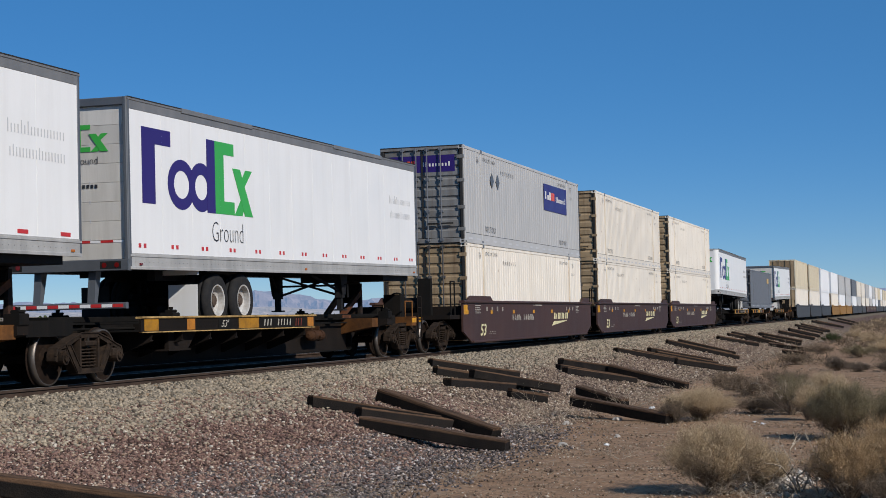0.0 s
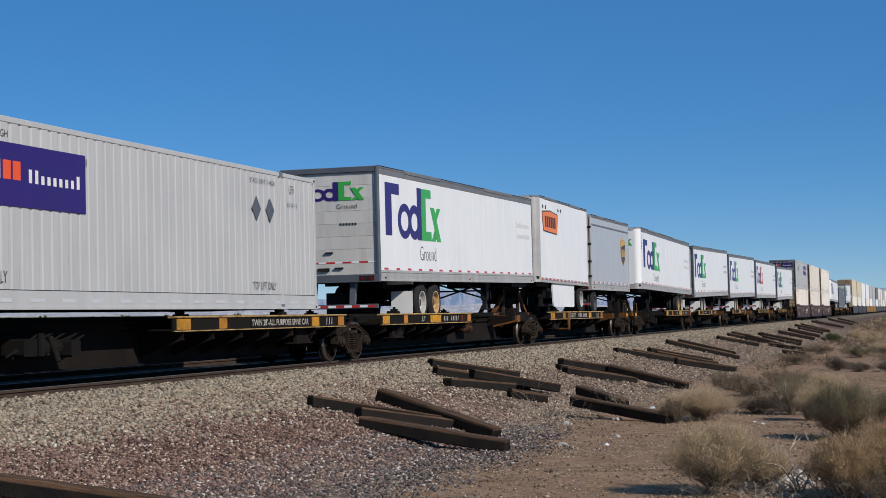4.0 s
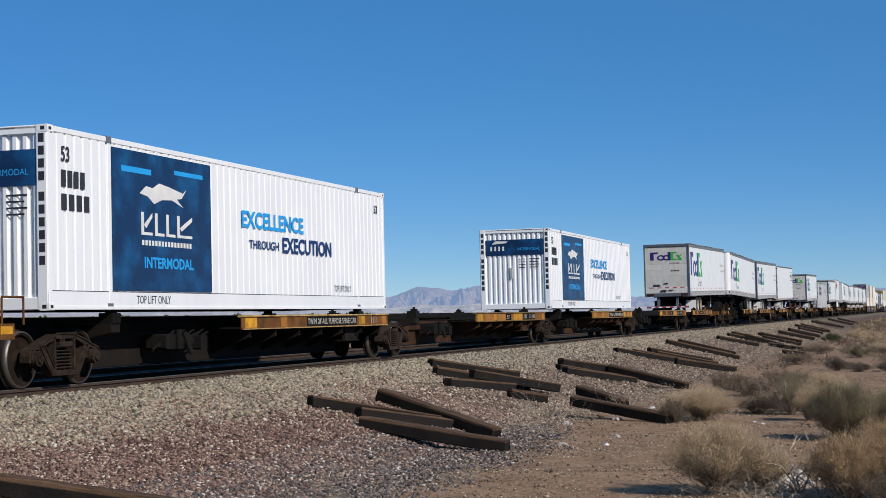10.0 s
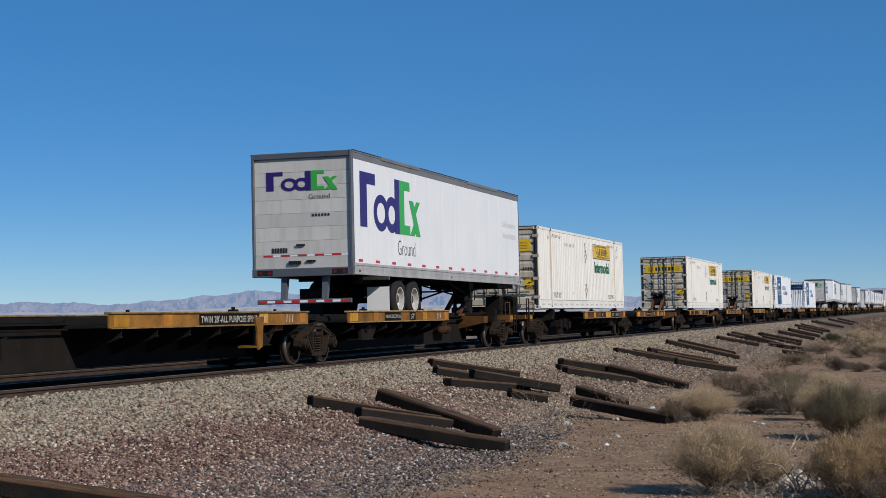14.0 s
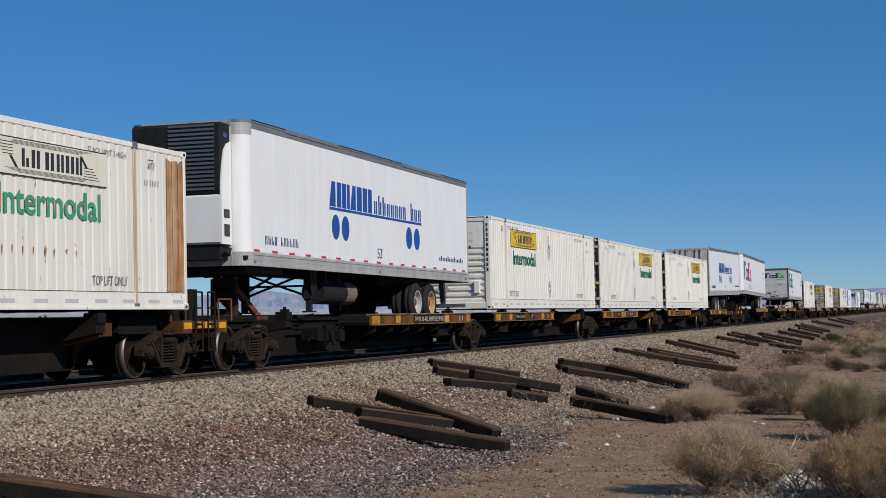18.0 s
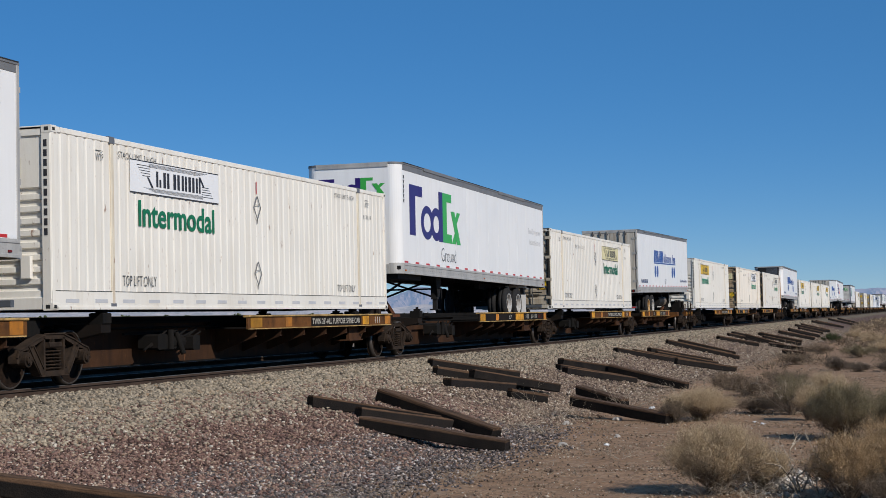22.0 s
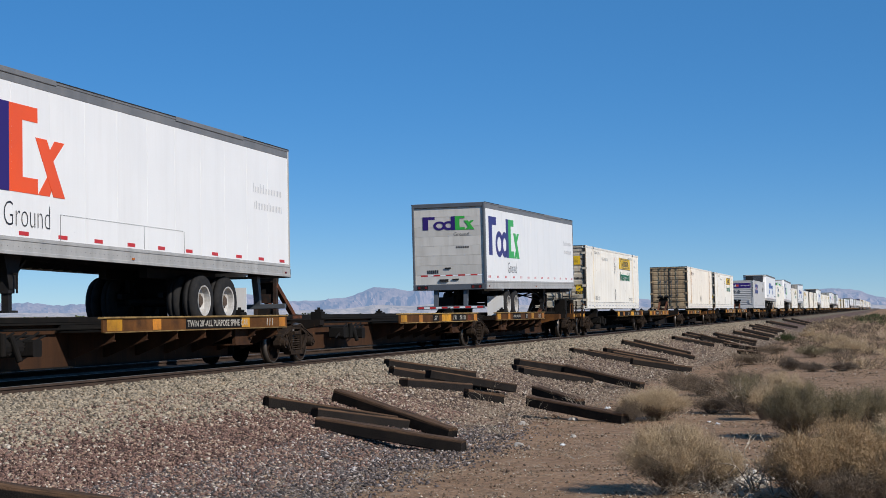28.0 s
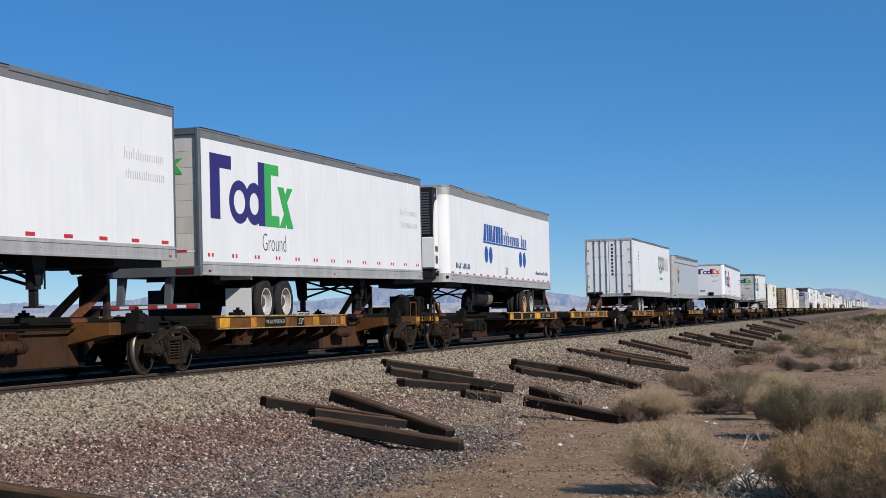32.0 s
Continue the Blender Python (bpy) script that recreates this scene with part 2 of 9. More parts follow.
ORANGE = material("bright_orange_film", (0.80, 0.09, 0.015), 0.35, vary=0.05, scale=1.2, bump=0.02)
INK = material("dark_grey_lettering", (0.03, 0.03, 0.035), 0.5, vary=0.1)
PALEINK = material("pale_grey_lettering", (0.52, 0.52, 0.53), 0.5, vary=0.08)
WINK = material("white_lettering", (0.72, 0.70, 0.66), 0.5, vary=0.1)
BLUEF = material("royal_blue_film", (0.012, 0.06, 0.30), 0.35, vary=0.06, bump=0.02)
SKYF = material("bright_sky_blue_film", (0.02, 0.34, 0.75), 0.35, vary=0.06, bump=0.02)
NAVYINK = material("navy_blue_film", (0.006, 0.03, 0.13), 0.35, vary=0.06, bump=0.02)
DKGREEN = material("dark_green_lettering", (0.008, 0.16, 0.07), 0.45, vary=0.12, scale=4)
FADEGREEN = material("faded_green_lettering", (0.06, 0.30, 0.17), 0.5, vary=0.15, scale=4)
YELLOWP = material("golden_yellow_panel", (0.74, 0.47, 0.015), 0.45, vary=0.06, dirt=(0.5, 0.3, 0.05), dirt_amount=0.15, streak=True)
PALEP = material("faded_cream_panel", (0.70, 0.63, 0.36), 0.5, vary=0.06, dirt=(0.5, 0.4, 0.2), dirt_amount=0.25, streak=True)
BROWNS = material("brown_shield_film", (0.06, 0.025, 0.01), 0.35, vary=0.05)
GOLDS = material("gold_shield_film", (0.62, 0.36, 0.03), 0.35, vary=0.05)
NAVY = material("dark_blue_streaked_film", (0.005, 0.026, 0.085), 0.35, vary=0.2, scale=1.0, dirt=(0.01, 0.13, 0.33), dirt_amount=0.7, bump=0.02)
CAR = material("grimy_black_car_paint", (0.013, 0.0095, 0.0075), 0.85, vary=0.3, scale=1.4, dirt=(0.009, 0.0075, 0.007), dirt_amount=0.8, streak=True, bump=0.2, random=0.25, rust=(0.07, 0.030, 0.015), spec=0.15)
CARBROWN = material("rust_brown_sill_paint", (0.060, 0.028, 0.014), 0.85, vary=0.3, scale=1.4, dirt=(0.020, 0.012, 0.009), dirt_amount=0.8, streak=True, bump=0.2, random=0.25, rust=(0.14, 0.060, 0.026), spec=0.15)
CARRUST = material("rusty_orange_car_paint", (0.145, 0.060, 0.018), 0.85, vary=0.35, scale=1.3, dirt=(0.034, 0.019, 0.012), dirt_amount=0.95, streak=False, bump=0.2, random=0.35, spec=0.15)
CARBLACK = material("sooty_black_sill_paint", (0.0075, 0.007, 0.0065), 0.9, vary=0.3, scale=1.4, dirt=(0.019, 0.014, 0.011), dirt_amount=0.6, streak=True, bump=0.2, random=0.2, spec=0.15)
LIPY = material("worn_ochre_deck_edge", (0.34, 0.22, 0.085), 0.85, vary=0.35, scale=2.2, dirt=(0.07, 0.04, 0.02), dirt_amount=0.9, bump=0.25, random=0.45, spec=0.2)
CAROCHRE = material("faded_ochre_car_paint", (0.26, 0.116, 0.025), 0.8, vary=0.3, scale=1.3, dirt=(0.06, 0.03, 0.014), dirt_amount=0.75, streak=False, bump=0.2, random=0.3, spec=0.15)
STRIPE = material("yellow_safety_plate", (0.55, 0.255, 0.014), 0.6, vary=0.2, scale=3, dirt=(0.16, 0.07, 0.015), dirt_amount=0.8, random=0.3)
STRIPEO = material("orange_safety_plate", (0.48, 0.18, 0.018), 0.6, vary=0.2, scale=4, dirt=(0.15, 0.07, 0.02), dirt_amount=0.7, random=0.3)
WELLB = material("maroon_brown_well_paint", (0.052, 0.024, 0.019), 0.6, vary=0.2, scale=0.8, dirt=(0.085, 0.055, 0.042), dirt_amount=0.4, streak=True, random=0.1)
WELLD = material("dark_grey_well_paint", (0.05, 0.052, 0.055), 0.6, vary=0.2, scale=0.8, dirt=(0.1, 0.09, 0.08), dirt_amount=0.4, streak=True, random=0.2)
WELLY = material("mustard_brown_well_paint", (0.32, 0.16, 0.03), 0.6, vary=0.2, scale=0.8, dirt=(0.14, 0.08, 0.04), dirt_amount=0.5, streak=True, random=0.2)
TRUCKM = material("dusty_dark_cast_steel", (0.028, 0.0205, 0.016), 0.92, vary=0.35, scale=5, dirt=(0.068, 0.043, 0.027), dirt_amount=0.7, bump=0.3, random=0.3, spec=0.08)
WHEELM = material("brown_wheel_steel", (0.015, 0.010, 0.0075), 0.85, vary=0.3, scale=6, dirt=(0.038, 0.022, 0.014), dirt_amount=0.7, bump=0.15, random=0.2, spec=0.08)
TREAD = material("polished_wheel_tread", (0.15, 0.13, 0.115), 0.45, metal=0.7, vary=0.1)
RAILHEAD = material("polished_rail_head", (0.16, 0.15, 0.14), 0.5, metal=0.35, vary=0.08, scale=8, bump=0.03)
RAILSIDE = material("brown_rusted_rail_side", (0.060, 0.040, 0.030), 0.9, vary=0.25, scale=3, dirt=(0.035, 0.024, 0.019), dirt_amount=0.6, bump=0.2, spec=0.15)
HITCHM = material("rusty_red_hitch_steel", (0.15, 0.055, 0.025), 0.8, vary=0.3, scale=3, dirt=(0.022, 0.016, 0.014), dirt_amount=0.95, bump=0.2, random=0.3, spec=0.2)
HITCHB = material("sooty_hitch_steel", (0.022, 0.017, 0.014), 0.8, vary=0.3, scale=3, dirt=(0.10, 0.04, 0.02), dirt_amount=0.6, bump=0.2, random=0.3, spec=0.25)
LOGORED = material("faded_red_paint", (0.20, 0.03, 0.015), 0.7, vary=0.2)
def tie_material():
    """Tar-black sleeper wood with long grain, cracks and a lighter brown upper face."""
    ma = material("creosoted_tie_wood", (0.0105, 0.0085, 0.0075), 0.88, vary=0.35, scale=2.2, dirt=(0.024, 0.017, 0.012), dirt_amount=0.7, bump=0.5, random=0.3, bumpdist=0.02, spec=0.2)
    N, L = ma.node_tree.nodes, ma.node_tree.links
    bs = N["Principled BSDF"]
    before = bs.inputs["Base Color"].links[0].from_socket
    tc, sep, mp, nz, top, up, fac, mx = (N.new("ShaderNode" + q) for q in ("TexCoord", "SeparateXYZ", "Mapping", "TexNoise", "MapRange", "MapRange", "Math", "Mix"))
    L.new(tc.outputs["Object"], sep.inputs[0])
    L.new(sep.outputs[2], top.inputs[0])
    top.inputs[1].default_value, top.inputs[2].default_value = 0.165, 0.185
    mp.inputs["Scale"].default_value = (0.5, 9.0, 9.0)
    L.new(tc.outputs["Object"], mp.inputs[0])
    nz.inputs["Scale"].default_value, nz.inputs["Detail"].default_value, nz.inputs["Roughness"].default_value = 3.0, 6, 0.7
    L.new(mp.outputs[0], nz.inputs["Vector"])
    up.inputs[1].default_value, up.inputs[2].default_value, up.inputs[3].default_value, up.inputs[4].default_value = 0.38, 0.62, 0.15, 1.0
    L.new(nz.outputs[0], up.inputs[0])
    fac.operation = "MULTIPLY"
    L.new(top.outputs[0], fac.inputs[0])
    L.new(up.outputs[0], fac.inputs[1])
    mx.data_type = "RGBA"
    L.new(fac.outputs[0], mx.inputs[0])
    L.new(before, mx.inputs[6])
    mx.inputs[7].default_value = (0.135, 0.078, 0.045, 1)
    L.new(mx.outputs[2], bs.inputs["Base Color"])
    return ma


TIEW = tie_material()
TIETRACK = material("grey_weathered_sleeper_wood", (0.035, 0.028, 0.023), 0.95, vary=0.3, scale=2.5, dirt=(0.06, 0.045, 0.035), dirt_amount=0.6, bump=0.4)
TRASH = material("crumpled_white_plastic", (0.75, 0.75, 0.75), 0.4, vary=0.1)
CONCRETE = material("pale_concrete_lump", (0.42, 0.38, 0.33), 0.9, vary=0.2, scale=6, bump=0.4)
TANKM = material("dusty_beige_tank_metal", (0.22, 0.175, 0.13), 0.55, metal=0.2, vary=0.2, scale=3, dirt=(0.06, 0.05, 0.04), dirt_amount=0.6)
BANDG = material("warm_grey_roof_rail", (0.30, 0.285, 0.265), 0.5, metal=0.2, vary=0.1, scale=1.5, dirt=(0.2, 0.18, 0.16), dirt_amount=0.5, streak=True, bump=0.06)
CREAM2 = material("faded_cream_container_paint", (0.80, 0.735, 0.635), 0.5, vary=0.05, scale=0.7, dirt=(0.50, 0.40, 0.26), dirt_amount=0.35, streak=True, bump=0.05, random=0.08, rust=(0.20, 0.08, 0.03))
DOORT = material("rust_stained_tan_door_paint", (0.34, 0.25, 0.15), 0.65, vary=0.25, scale=1.2, dirt=(0.10, 0.052, 0.024), dirt_amount=0.95, streak=True, bump=0.12, random=0.15, rust=(0.055, 0.026, 0.014))
HUBM = material("grimy_brown_hub", (0.07, 0.045, 0.03), 0.7, vary=0.3, scale=12, dirt=(0.25, 0.2, 0.15), dirt_amount=0.5)
POSTC = material("rust_streaked_post_paint", (0.70, 0.63, 0.50), 0.6, vary=0.08, scale=2, dirt=(0.30, 0.13, 0.05), dirt_amount=0.8, streak=True, bump=0.1, random=0.1, rust=(0.16, 0.06, 0.02))
WORNW = material("worn_white_stencil_paint", (0.46, 0.43, 0.37), 0.7, vary=0.25, scale=9, dirt=(0.16, 0.12, 0.08), dirt_amount=0.7)
PALEW = material("faded_off_white_panel", (0.74, 0.70, 0.58), 0.5, vary=0.06, dirt=(0.5, 0.42, 0.28), dirt_amount=0.3, streak=True)
RUSTP = material("flaking_rust_patch", (0.36, 0.16, 0.06), 0.9, vary=0.35, scale=4, dirt=(0.62, 0.50, 0.36), dirt_amount=0.85, streak=True, bump=0.2)
AMBER = material("amber_lamp_lens", (0.45, 0.12, 0.01), 0.2, vary=0.05, bump=0)
# ---- ground, track and distance ----
GROUND = -1.14


def lie(y):
    """Height of the ground across the line: plain, gravel slope, track bed, and down again."""
    ys = (7.9, 12.0, 12.7, 16.2, 20.4, 21.2, 24.5)
    zs = (GROUND, -0.125, -0.11, -0.15, -0.16, -0.2, GROUND)
    return float(np.interp(y, ys, zs))


def stations(parts):
    out = []
    for a, b, step in parts:
        out += list(np.arange(a, b, step))
    return np.array(out + [parts[-1][1]])


def node_noise(N, L, vec, scale, detail=5, rough=0.6):
    n = N.new("ShaderNodeTexNoise")
    n.inputs["Scale"].default_value, n.inputs["Detail"].default_value, n.inputs["Roughness"].default_value = scale, detail, rough
    L.new(vec, n.inputs["Vector"])
    return n.outputs[0]


def node_range(N, L, val, a, b, c=0.0, d=1.0):
    n = N.new("ShaderNodeMapRange")
    for i, q in enumerate((a, b, c, d)):
        n.inputs[i + 1].default_value = q
    L.new(val, n.inputs[0])
    return n.outputs[0]


def node_mix(N, L, fac, a, b):
    n = N.new("ShaderNodeMix")
    n.data_type = "RGBA"
    L.new(fac, n.inputs[0])
    for i, q in ((6, a), (7, b)):
        if isinstance(q, tuple):
            n.inputs[i].default_value = (*q, 1)
        else:
            L.new(q, n.inputs[i])
    return n.outputs[2]


def ground_material():
    ma = bpy.data.materials.new("desert_ground")
    ma.use_nodes = True
    N, L = ma.node_tree.nodes, ma.node_tree.links
    bs = N["Principled BSDF"]
    bs.inputs["Roughness"].default_value, bs.inputs["Specular IOR Level"].default_value = 0.95, 0.15
    tc = N.new("ShaderNodeTexCoord")
    v = tc.outputs["Object"]
    sep = N.new("ShaderNodeSeparateXYZ")
    L.new(v, sep.inputs[0])
    big, mid, fine = node_noise(N, L, v, 0.12), node_noise(N, L, v, 1.1), node_noise(N, L, v, 14.0, 6, 0.7)
    far = node_noise(N, L, v, 0.02, 8, 0.7)
    dirt = node_mix(N, L, node_range(N, L, mid, 0.35, 0.65), (0.325, 0.195, 0.116), (0.410, 0.256, 0.153))
    dirt = node_mix(N, L, node_range(N, L, fine, 0.38, 0.68, 0, 0.8), dirt, (0.164, 0.107, 0.069))
    plain = node_mix(N, L, node_range(N, L, far, 0.35, 0.65), (0.20, 0.155, 0.115), (0.31, 0.245, 0.18))
    add = N.new("ShaderNodeMath")
    L.new(sep.outputs[1], add.inputs[0])
    k = N.new("ShaderNodeMath")
    k.operation = "MULTIPLY_ADD"
    L.new(mid, k.inputs[0])
    k.inputs[1].default_value, k.inputs[2].default_value = 1.6, -0.8
    L.new(k.outputs[0], add.inputs[1])
    yy = add.outputs[0]
    # Gravel bases darker than the strewn stones, painting in the shade of their gaps.
    gravel_dark = node_mix(N, L, node_range(N, L, fine, 0.35, 0.65), (0.105, 0.075, 0.055), (0.20, 0.150, 0.112))
    gravel_red = node_mix(N, L, node_range(N, L, fine, 0.35, 0.65), (0.075, 0.048, 0.041), (0.15, 0.098, 0.082))
    gravel_new = node_mix(N, L, node_range(N, L, fine, 0.35, 0.65), (0.096, 0.079, 0.058), (0.200, 0.166, 0.123))
    c = node_mix(N, L, node_range(N, L, yy, 6.9, 7.6), dirt, gravel_dark)
    c = node_mix(N, L, node_range(N, L, yy, 8.5, 9.1), c, gravel_red)
    c = node_mix(N, L, node_range(N, L, yy, 10.8, 11.3), c, gravel_new)
    # Track bed under the train darkened in colour, standing in for shade there.
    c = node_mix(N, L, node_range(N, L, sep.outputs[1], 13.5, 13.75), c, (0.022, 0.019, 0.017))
    c = node_mix(N, L, node_range(N, L, yy, 20.5, 21.5), c, gravel_red)
    c = node_mix(N, L, node_range(N, L, yy, 23.0, 25.5), c, plain)
    speck = node_noise(N, L, v, 2.6, 4, 0.75)
    c = node_mix(N, L, node_range(N, L, speck, 0.50, 0.66, 0, 0.45), c, (0.075, 0.058, 0.045))
    c = node_mix(N, L, node_range(N, L, speck, 0.46, 0.32, 0, 0.35), c, (0.42, 0.345, 0.26))
    L.new(c, bs.inputs["Base Color"])
    vo = N.new("ShaderNodeTexVoronoi")
    vo.inputs["Scale"].default_value = 16
    L.new(v, vo.inputs["Vector"])
    bp = N.new("ShaderNodeBump")
    bp.inputs["Strength"].default_value, bp.inputs["Distance"].default_value = 0.7, 0.03
    mm = N.new("ShaderNodeMath")
    mm.operation = "ADD"
    L.new(vo.outputs["Distance"], mm.inputs[0])
    L.new(fine, mm.inputs[1])
    L.new(mm.outputs[0], bp.inputs["Height"])
    L.new(bp.outputs[0], bs.inputs["Normal"])
    return ma


def build_ground():
    xs = stations(((-4800, -200, 400), (-200, -20, 20), (-20, 8, 2), (8, 60, 0.4), (60, 140, 1.5), (140, 400, 12), (400, 4800, 200)))
    ys = stations(((-4800, -200, 400), (-200, -10, 15), (-10, 0, 1.0), (0, 7, 0.35), (7, 13, 0.2), (13, 25, 0.4), (25, 60, 5), (60, 400, 30), (400, 4800, 200)))
    vs = []
    for x in xs:
        near = 5 < x < 120
        for y in ys:
            z = lie(y)
            if near and -8 < y < 12.4:
                z += 0.05 * noise.noise((x * 0.35, y * 0.35, 0)) + 0.022 * noise.noise((x * 1.7, y * 1.7, 3))
            vs.append((x, y, z))
    n = len(ys)
    fs = [(i * n + j, (i + 1) * n + j, (i + 1) * n + j + 1, i * n + j + 1) for i in range(len(xs) - 1) for j in range(n - 1)]
    me = bpy.data.meshes.new("ground")
    me.from_pydata(vs, [], fs)
    me.polygons.foreach_set("use_smooth", [True] * len(me.polygons))
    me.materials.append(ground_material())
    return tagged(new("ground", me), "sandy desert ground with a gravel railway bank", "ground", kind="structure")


def stone_material(name, cols, rough=0.9):
    ma = bpy.data.materials.new(name)
    ma.use_nodes = True
    N, L = ma.node_tree.nodes, ma.node_tree.links
    bs = N["Principled BSDF"]
    bs.inputs["Roughness"].default_value, bs.inputs["Specular IOR Level"].default_value = rough, 0.2
    geo = N.new("ShaderNodeNewGeometry")
    ramp = N.new("ShaderNodeValToRGB")
    ramp.color_ramp.interpolation = "LINEAR"
    el = ramp.color_ramp.elements
    while len(el) < len(cols):
        el.new(0.5)
    for i, (p, c) in enumerate(cols):
        el[i].position, el[i].color = p, (*c, 1)
    L.new(geo.outputs["Random Per Island"], ramp.inputs[0])
    tc = N.new("ShaderNodeTexCoord")
    nz = node_noise(N, L, tc.outputs["Object"], 45.0, 4)
    mul = N.new("ShaderNodeVectorMath")
    mul.operation = "SCALE"
    L.new(ramp.outputs[0], mul.inputs[0])
    L.new(node_range(N, L, nz, 0.3, 0.7, 0.75, 1.2), mul.inputs["Scale"])
    L.new(mul.outputs[0], bs.inputs["Base Color"])
    return ma


def scatter(name, pts, radii, material, label, category, flat=0.75, seed=1):
    """Many angular stones as one mesh."""
    rng = np.random.default_rng(seed)
    n = len(pts)
    base = np.array([(1, 0, 0), (-1, 0, 0), (0, 1, 0), (0, -1, 0), (0, 0, 1), (0, 0, -1)], float)
    v = np.repeat(base[None], n, 0) * rng.uniform(0.65, 1.3, (n, 6, 1)) + rng.normal(0, 0.22, (n, 6, 3))
    q = rng.normal(size=(n, 4))
    q /= np.linalg.norm(q, axis=1)[:, None]
    w, x, y, z = q.T
    R = np.stack([np.stack([1 - 2 * (y * y + z * z), 2 * (x * y - z * w), 2 * (x * z + y * w)], 1), np.stack([2 * (x * y + z * w), 1 - 2 * (x * x + z * z), 2 * (y * z - x * w)], 1),
                  np.stack([2 * (x * z - y * w), 2 * (y * z + x * w), 1 - 2 * (x * x + y * y)], 1)], 1)
    v = np.einsum("nij,nkj->nki", R, v)
    v[:, :, 2] *= flat
    v = v * radii[:, None, None] + pts[:, None, :]
    tri = np.array([(0, 2, 4), (2, 1, 4), (1, 3, 4), (3, 0, 4), (2, 0, 5), (1, 2, 5), (3, 1, 5), (0, 3, 5)])
    f = (np.arange(n)[:, None, None] * 6 + tri[None]).reshape(-1)
    me = bpy.data.meshes.new(name)
    me.vertices.add(n * 6)
    me.vertices.foreach_set("co", v.reshape(-1))
    me.loops.add(len(f))
    me.loops.foreach_set("vertex_index", f)
    me.polygons.add(len(f) // 3)
    me.polygons.foreach_set("loop_start", np.arange(0, len(f), 3))
    me.polygons.foreach_set("loop_total", np.full(len(f) // 3, 3))
    me.update(calc_edges=True)
    me.materials.append(material)
    return tagged(new(name, me), label, category, kind="stuff")


def ground_at(x, y):
    z = lie(y)
    if 5 < x < 120 and -8 < y < 12.4:
        z += 0.05 * noise.noise((x * 0.35, y * 0.35, 0)) + 0.022 * noise.noise((x * 1.7, y * 1.7, 3))
    return z


def build_stones():
    rng = np.random.default_rng(5)

    def spots(n, x0, x1, y0, y1, power=1.6):
        # denser towards the near end
        u = rng.random(n)
        k = 1 - power
        xs = (x0 ** k + u * (x1 ** k - x0 ** k)) ** (1 / k)
        return xs, rng.uniform(y0, y1, n)
    new_s = stone_material("pale_grey_ballast_stone", [(0.0, (0.095, 0.080, 0.062)), (0.3, (0.255, 0.215, 0.160)), (0.65, (0.350, 0.290, 0.214)), (0.9, (0.44, 0.368, 0.272)), (1.0, (0.26, 0.178, 0.112))])
    old_s = stone_material("reddish_ballast_stone", [(0.0, (0.066, 0.044, 0.038)), (0.4, (0.190, 0.112, 0.091)), (0.72, (0.278, 0.176, 0.138)), (0.92, (0.36, 0.265, 0.19)), (0.985, (0.60, 0.53, 0.44))])
    dark_s = stone_material("dark_grey_gravel_stone", [(0.0, (0.045, 0.039, 0.038)), (0.5, (0.120, 0.103, 0.100)), (0.85, (0.243, 0.192, 0.167)), (0.96, (0.515, 0.454, 0.421))])
    mixed_s = stone_material("mixed_buff_ballast_stone", [(0.0, (0.085, 0.064, 0.050)), (0.35, (0.215, 0.152, 0.115)), (0.68, (0.315, 0.235, 0.174)), (0.92, (0.41, 0.325, 0.235)), (0.985, (0.60, 0.53, 0.44))])
    for nm, n, x0, x1, y0, y1, r0, r1, ma, lab in (
            ("ballast", 80000, 13, 170, 10.85, 13.25, 0.018, 0.041, new_s, "fresh pale grey crushed-stone ballast"),
            ("ballast", 56000, 13, 33, 7.75, 11.6, 0.012, 0.031, old_s, "old reddish crushed-stone ballast"),
            ("ballast", 42000, 29, 160, 7.35, 11.6, 0.013, 0.033, mixed_s, "old buff and grey crushed-stone ballast"),
            ("gravel", 25000, 13, 31, 6.6, 9.0, 0.012, 0.030, dark_s, "dark grey loose gravel"),
            ("clods", 3000, 13, 90, -2.5, 8.0, 0.008, 0.030, stone_material("dark_earth_clod", [(0.0, (0.075, 0.053, 0.040)), (0.4, (0.17, 0.118, 0.084)), (0.75, (0.30, 0.22, 0.155)), (0.97, (0.52, 0.45, 0.36))]), "dark earth clods and gravel on the dirt"),
            ("pebbles", 60000, 13, 70, -2.5, 8.0, 0.005, 0.021, stone_material("brown_pebble", [(0.0, (0.10, 0.068, 0.048)), (0.6, (0.26, 0.185, 0.126)), (0.9, (0.39, 0.295, 0.21)), (0.97, (0.58, 0.51, 0.42))]), "scattered brown pebbles")):
        xs, ys = spots(n, x0, x1, y0, y1, 1.7)
        j = (np.sin(xs * 0.9) + np.sin(xs * 2.3 + 1) + np.sin(xs * 0.37 + 2)) * 0.16
        if nm in ("ballast", "gravel"):
            ys = np.where(ys < y0 + 0.7, ys + np.maximum(j, -0.3) + rng.normal(0, 0.34, n), ys)
        if nm in ("clods", "pebbles"):
            # strewn in patches
            thick = np.array([noise.noise((x * 0.6, y * 0.6, 9)) + 0.6 * noise.noise((x * 1.9, y * 1.9, 4)) for x, y in zip(xs, ys)])
            kept = rng.random(n) < np.clip(0.5 + 1.5 * thick, 0.06, 1.0)
            xs, ys, n = xs[kept], ys[kept], int(kept.sum())
        rr = (r0 + (r1 * 1.25 - r0) * rng.beta(1.6, 2.6, n)) * np.clip(0.85 + xs / 110, 0.9, 1.5)
        lift = rng.uniform(0.1, 0.8, n)
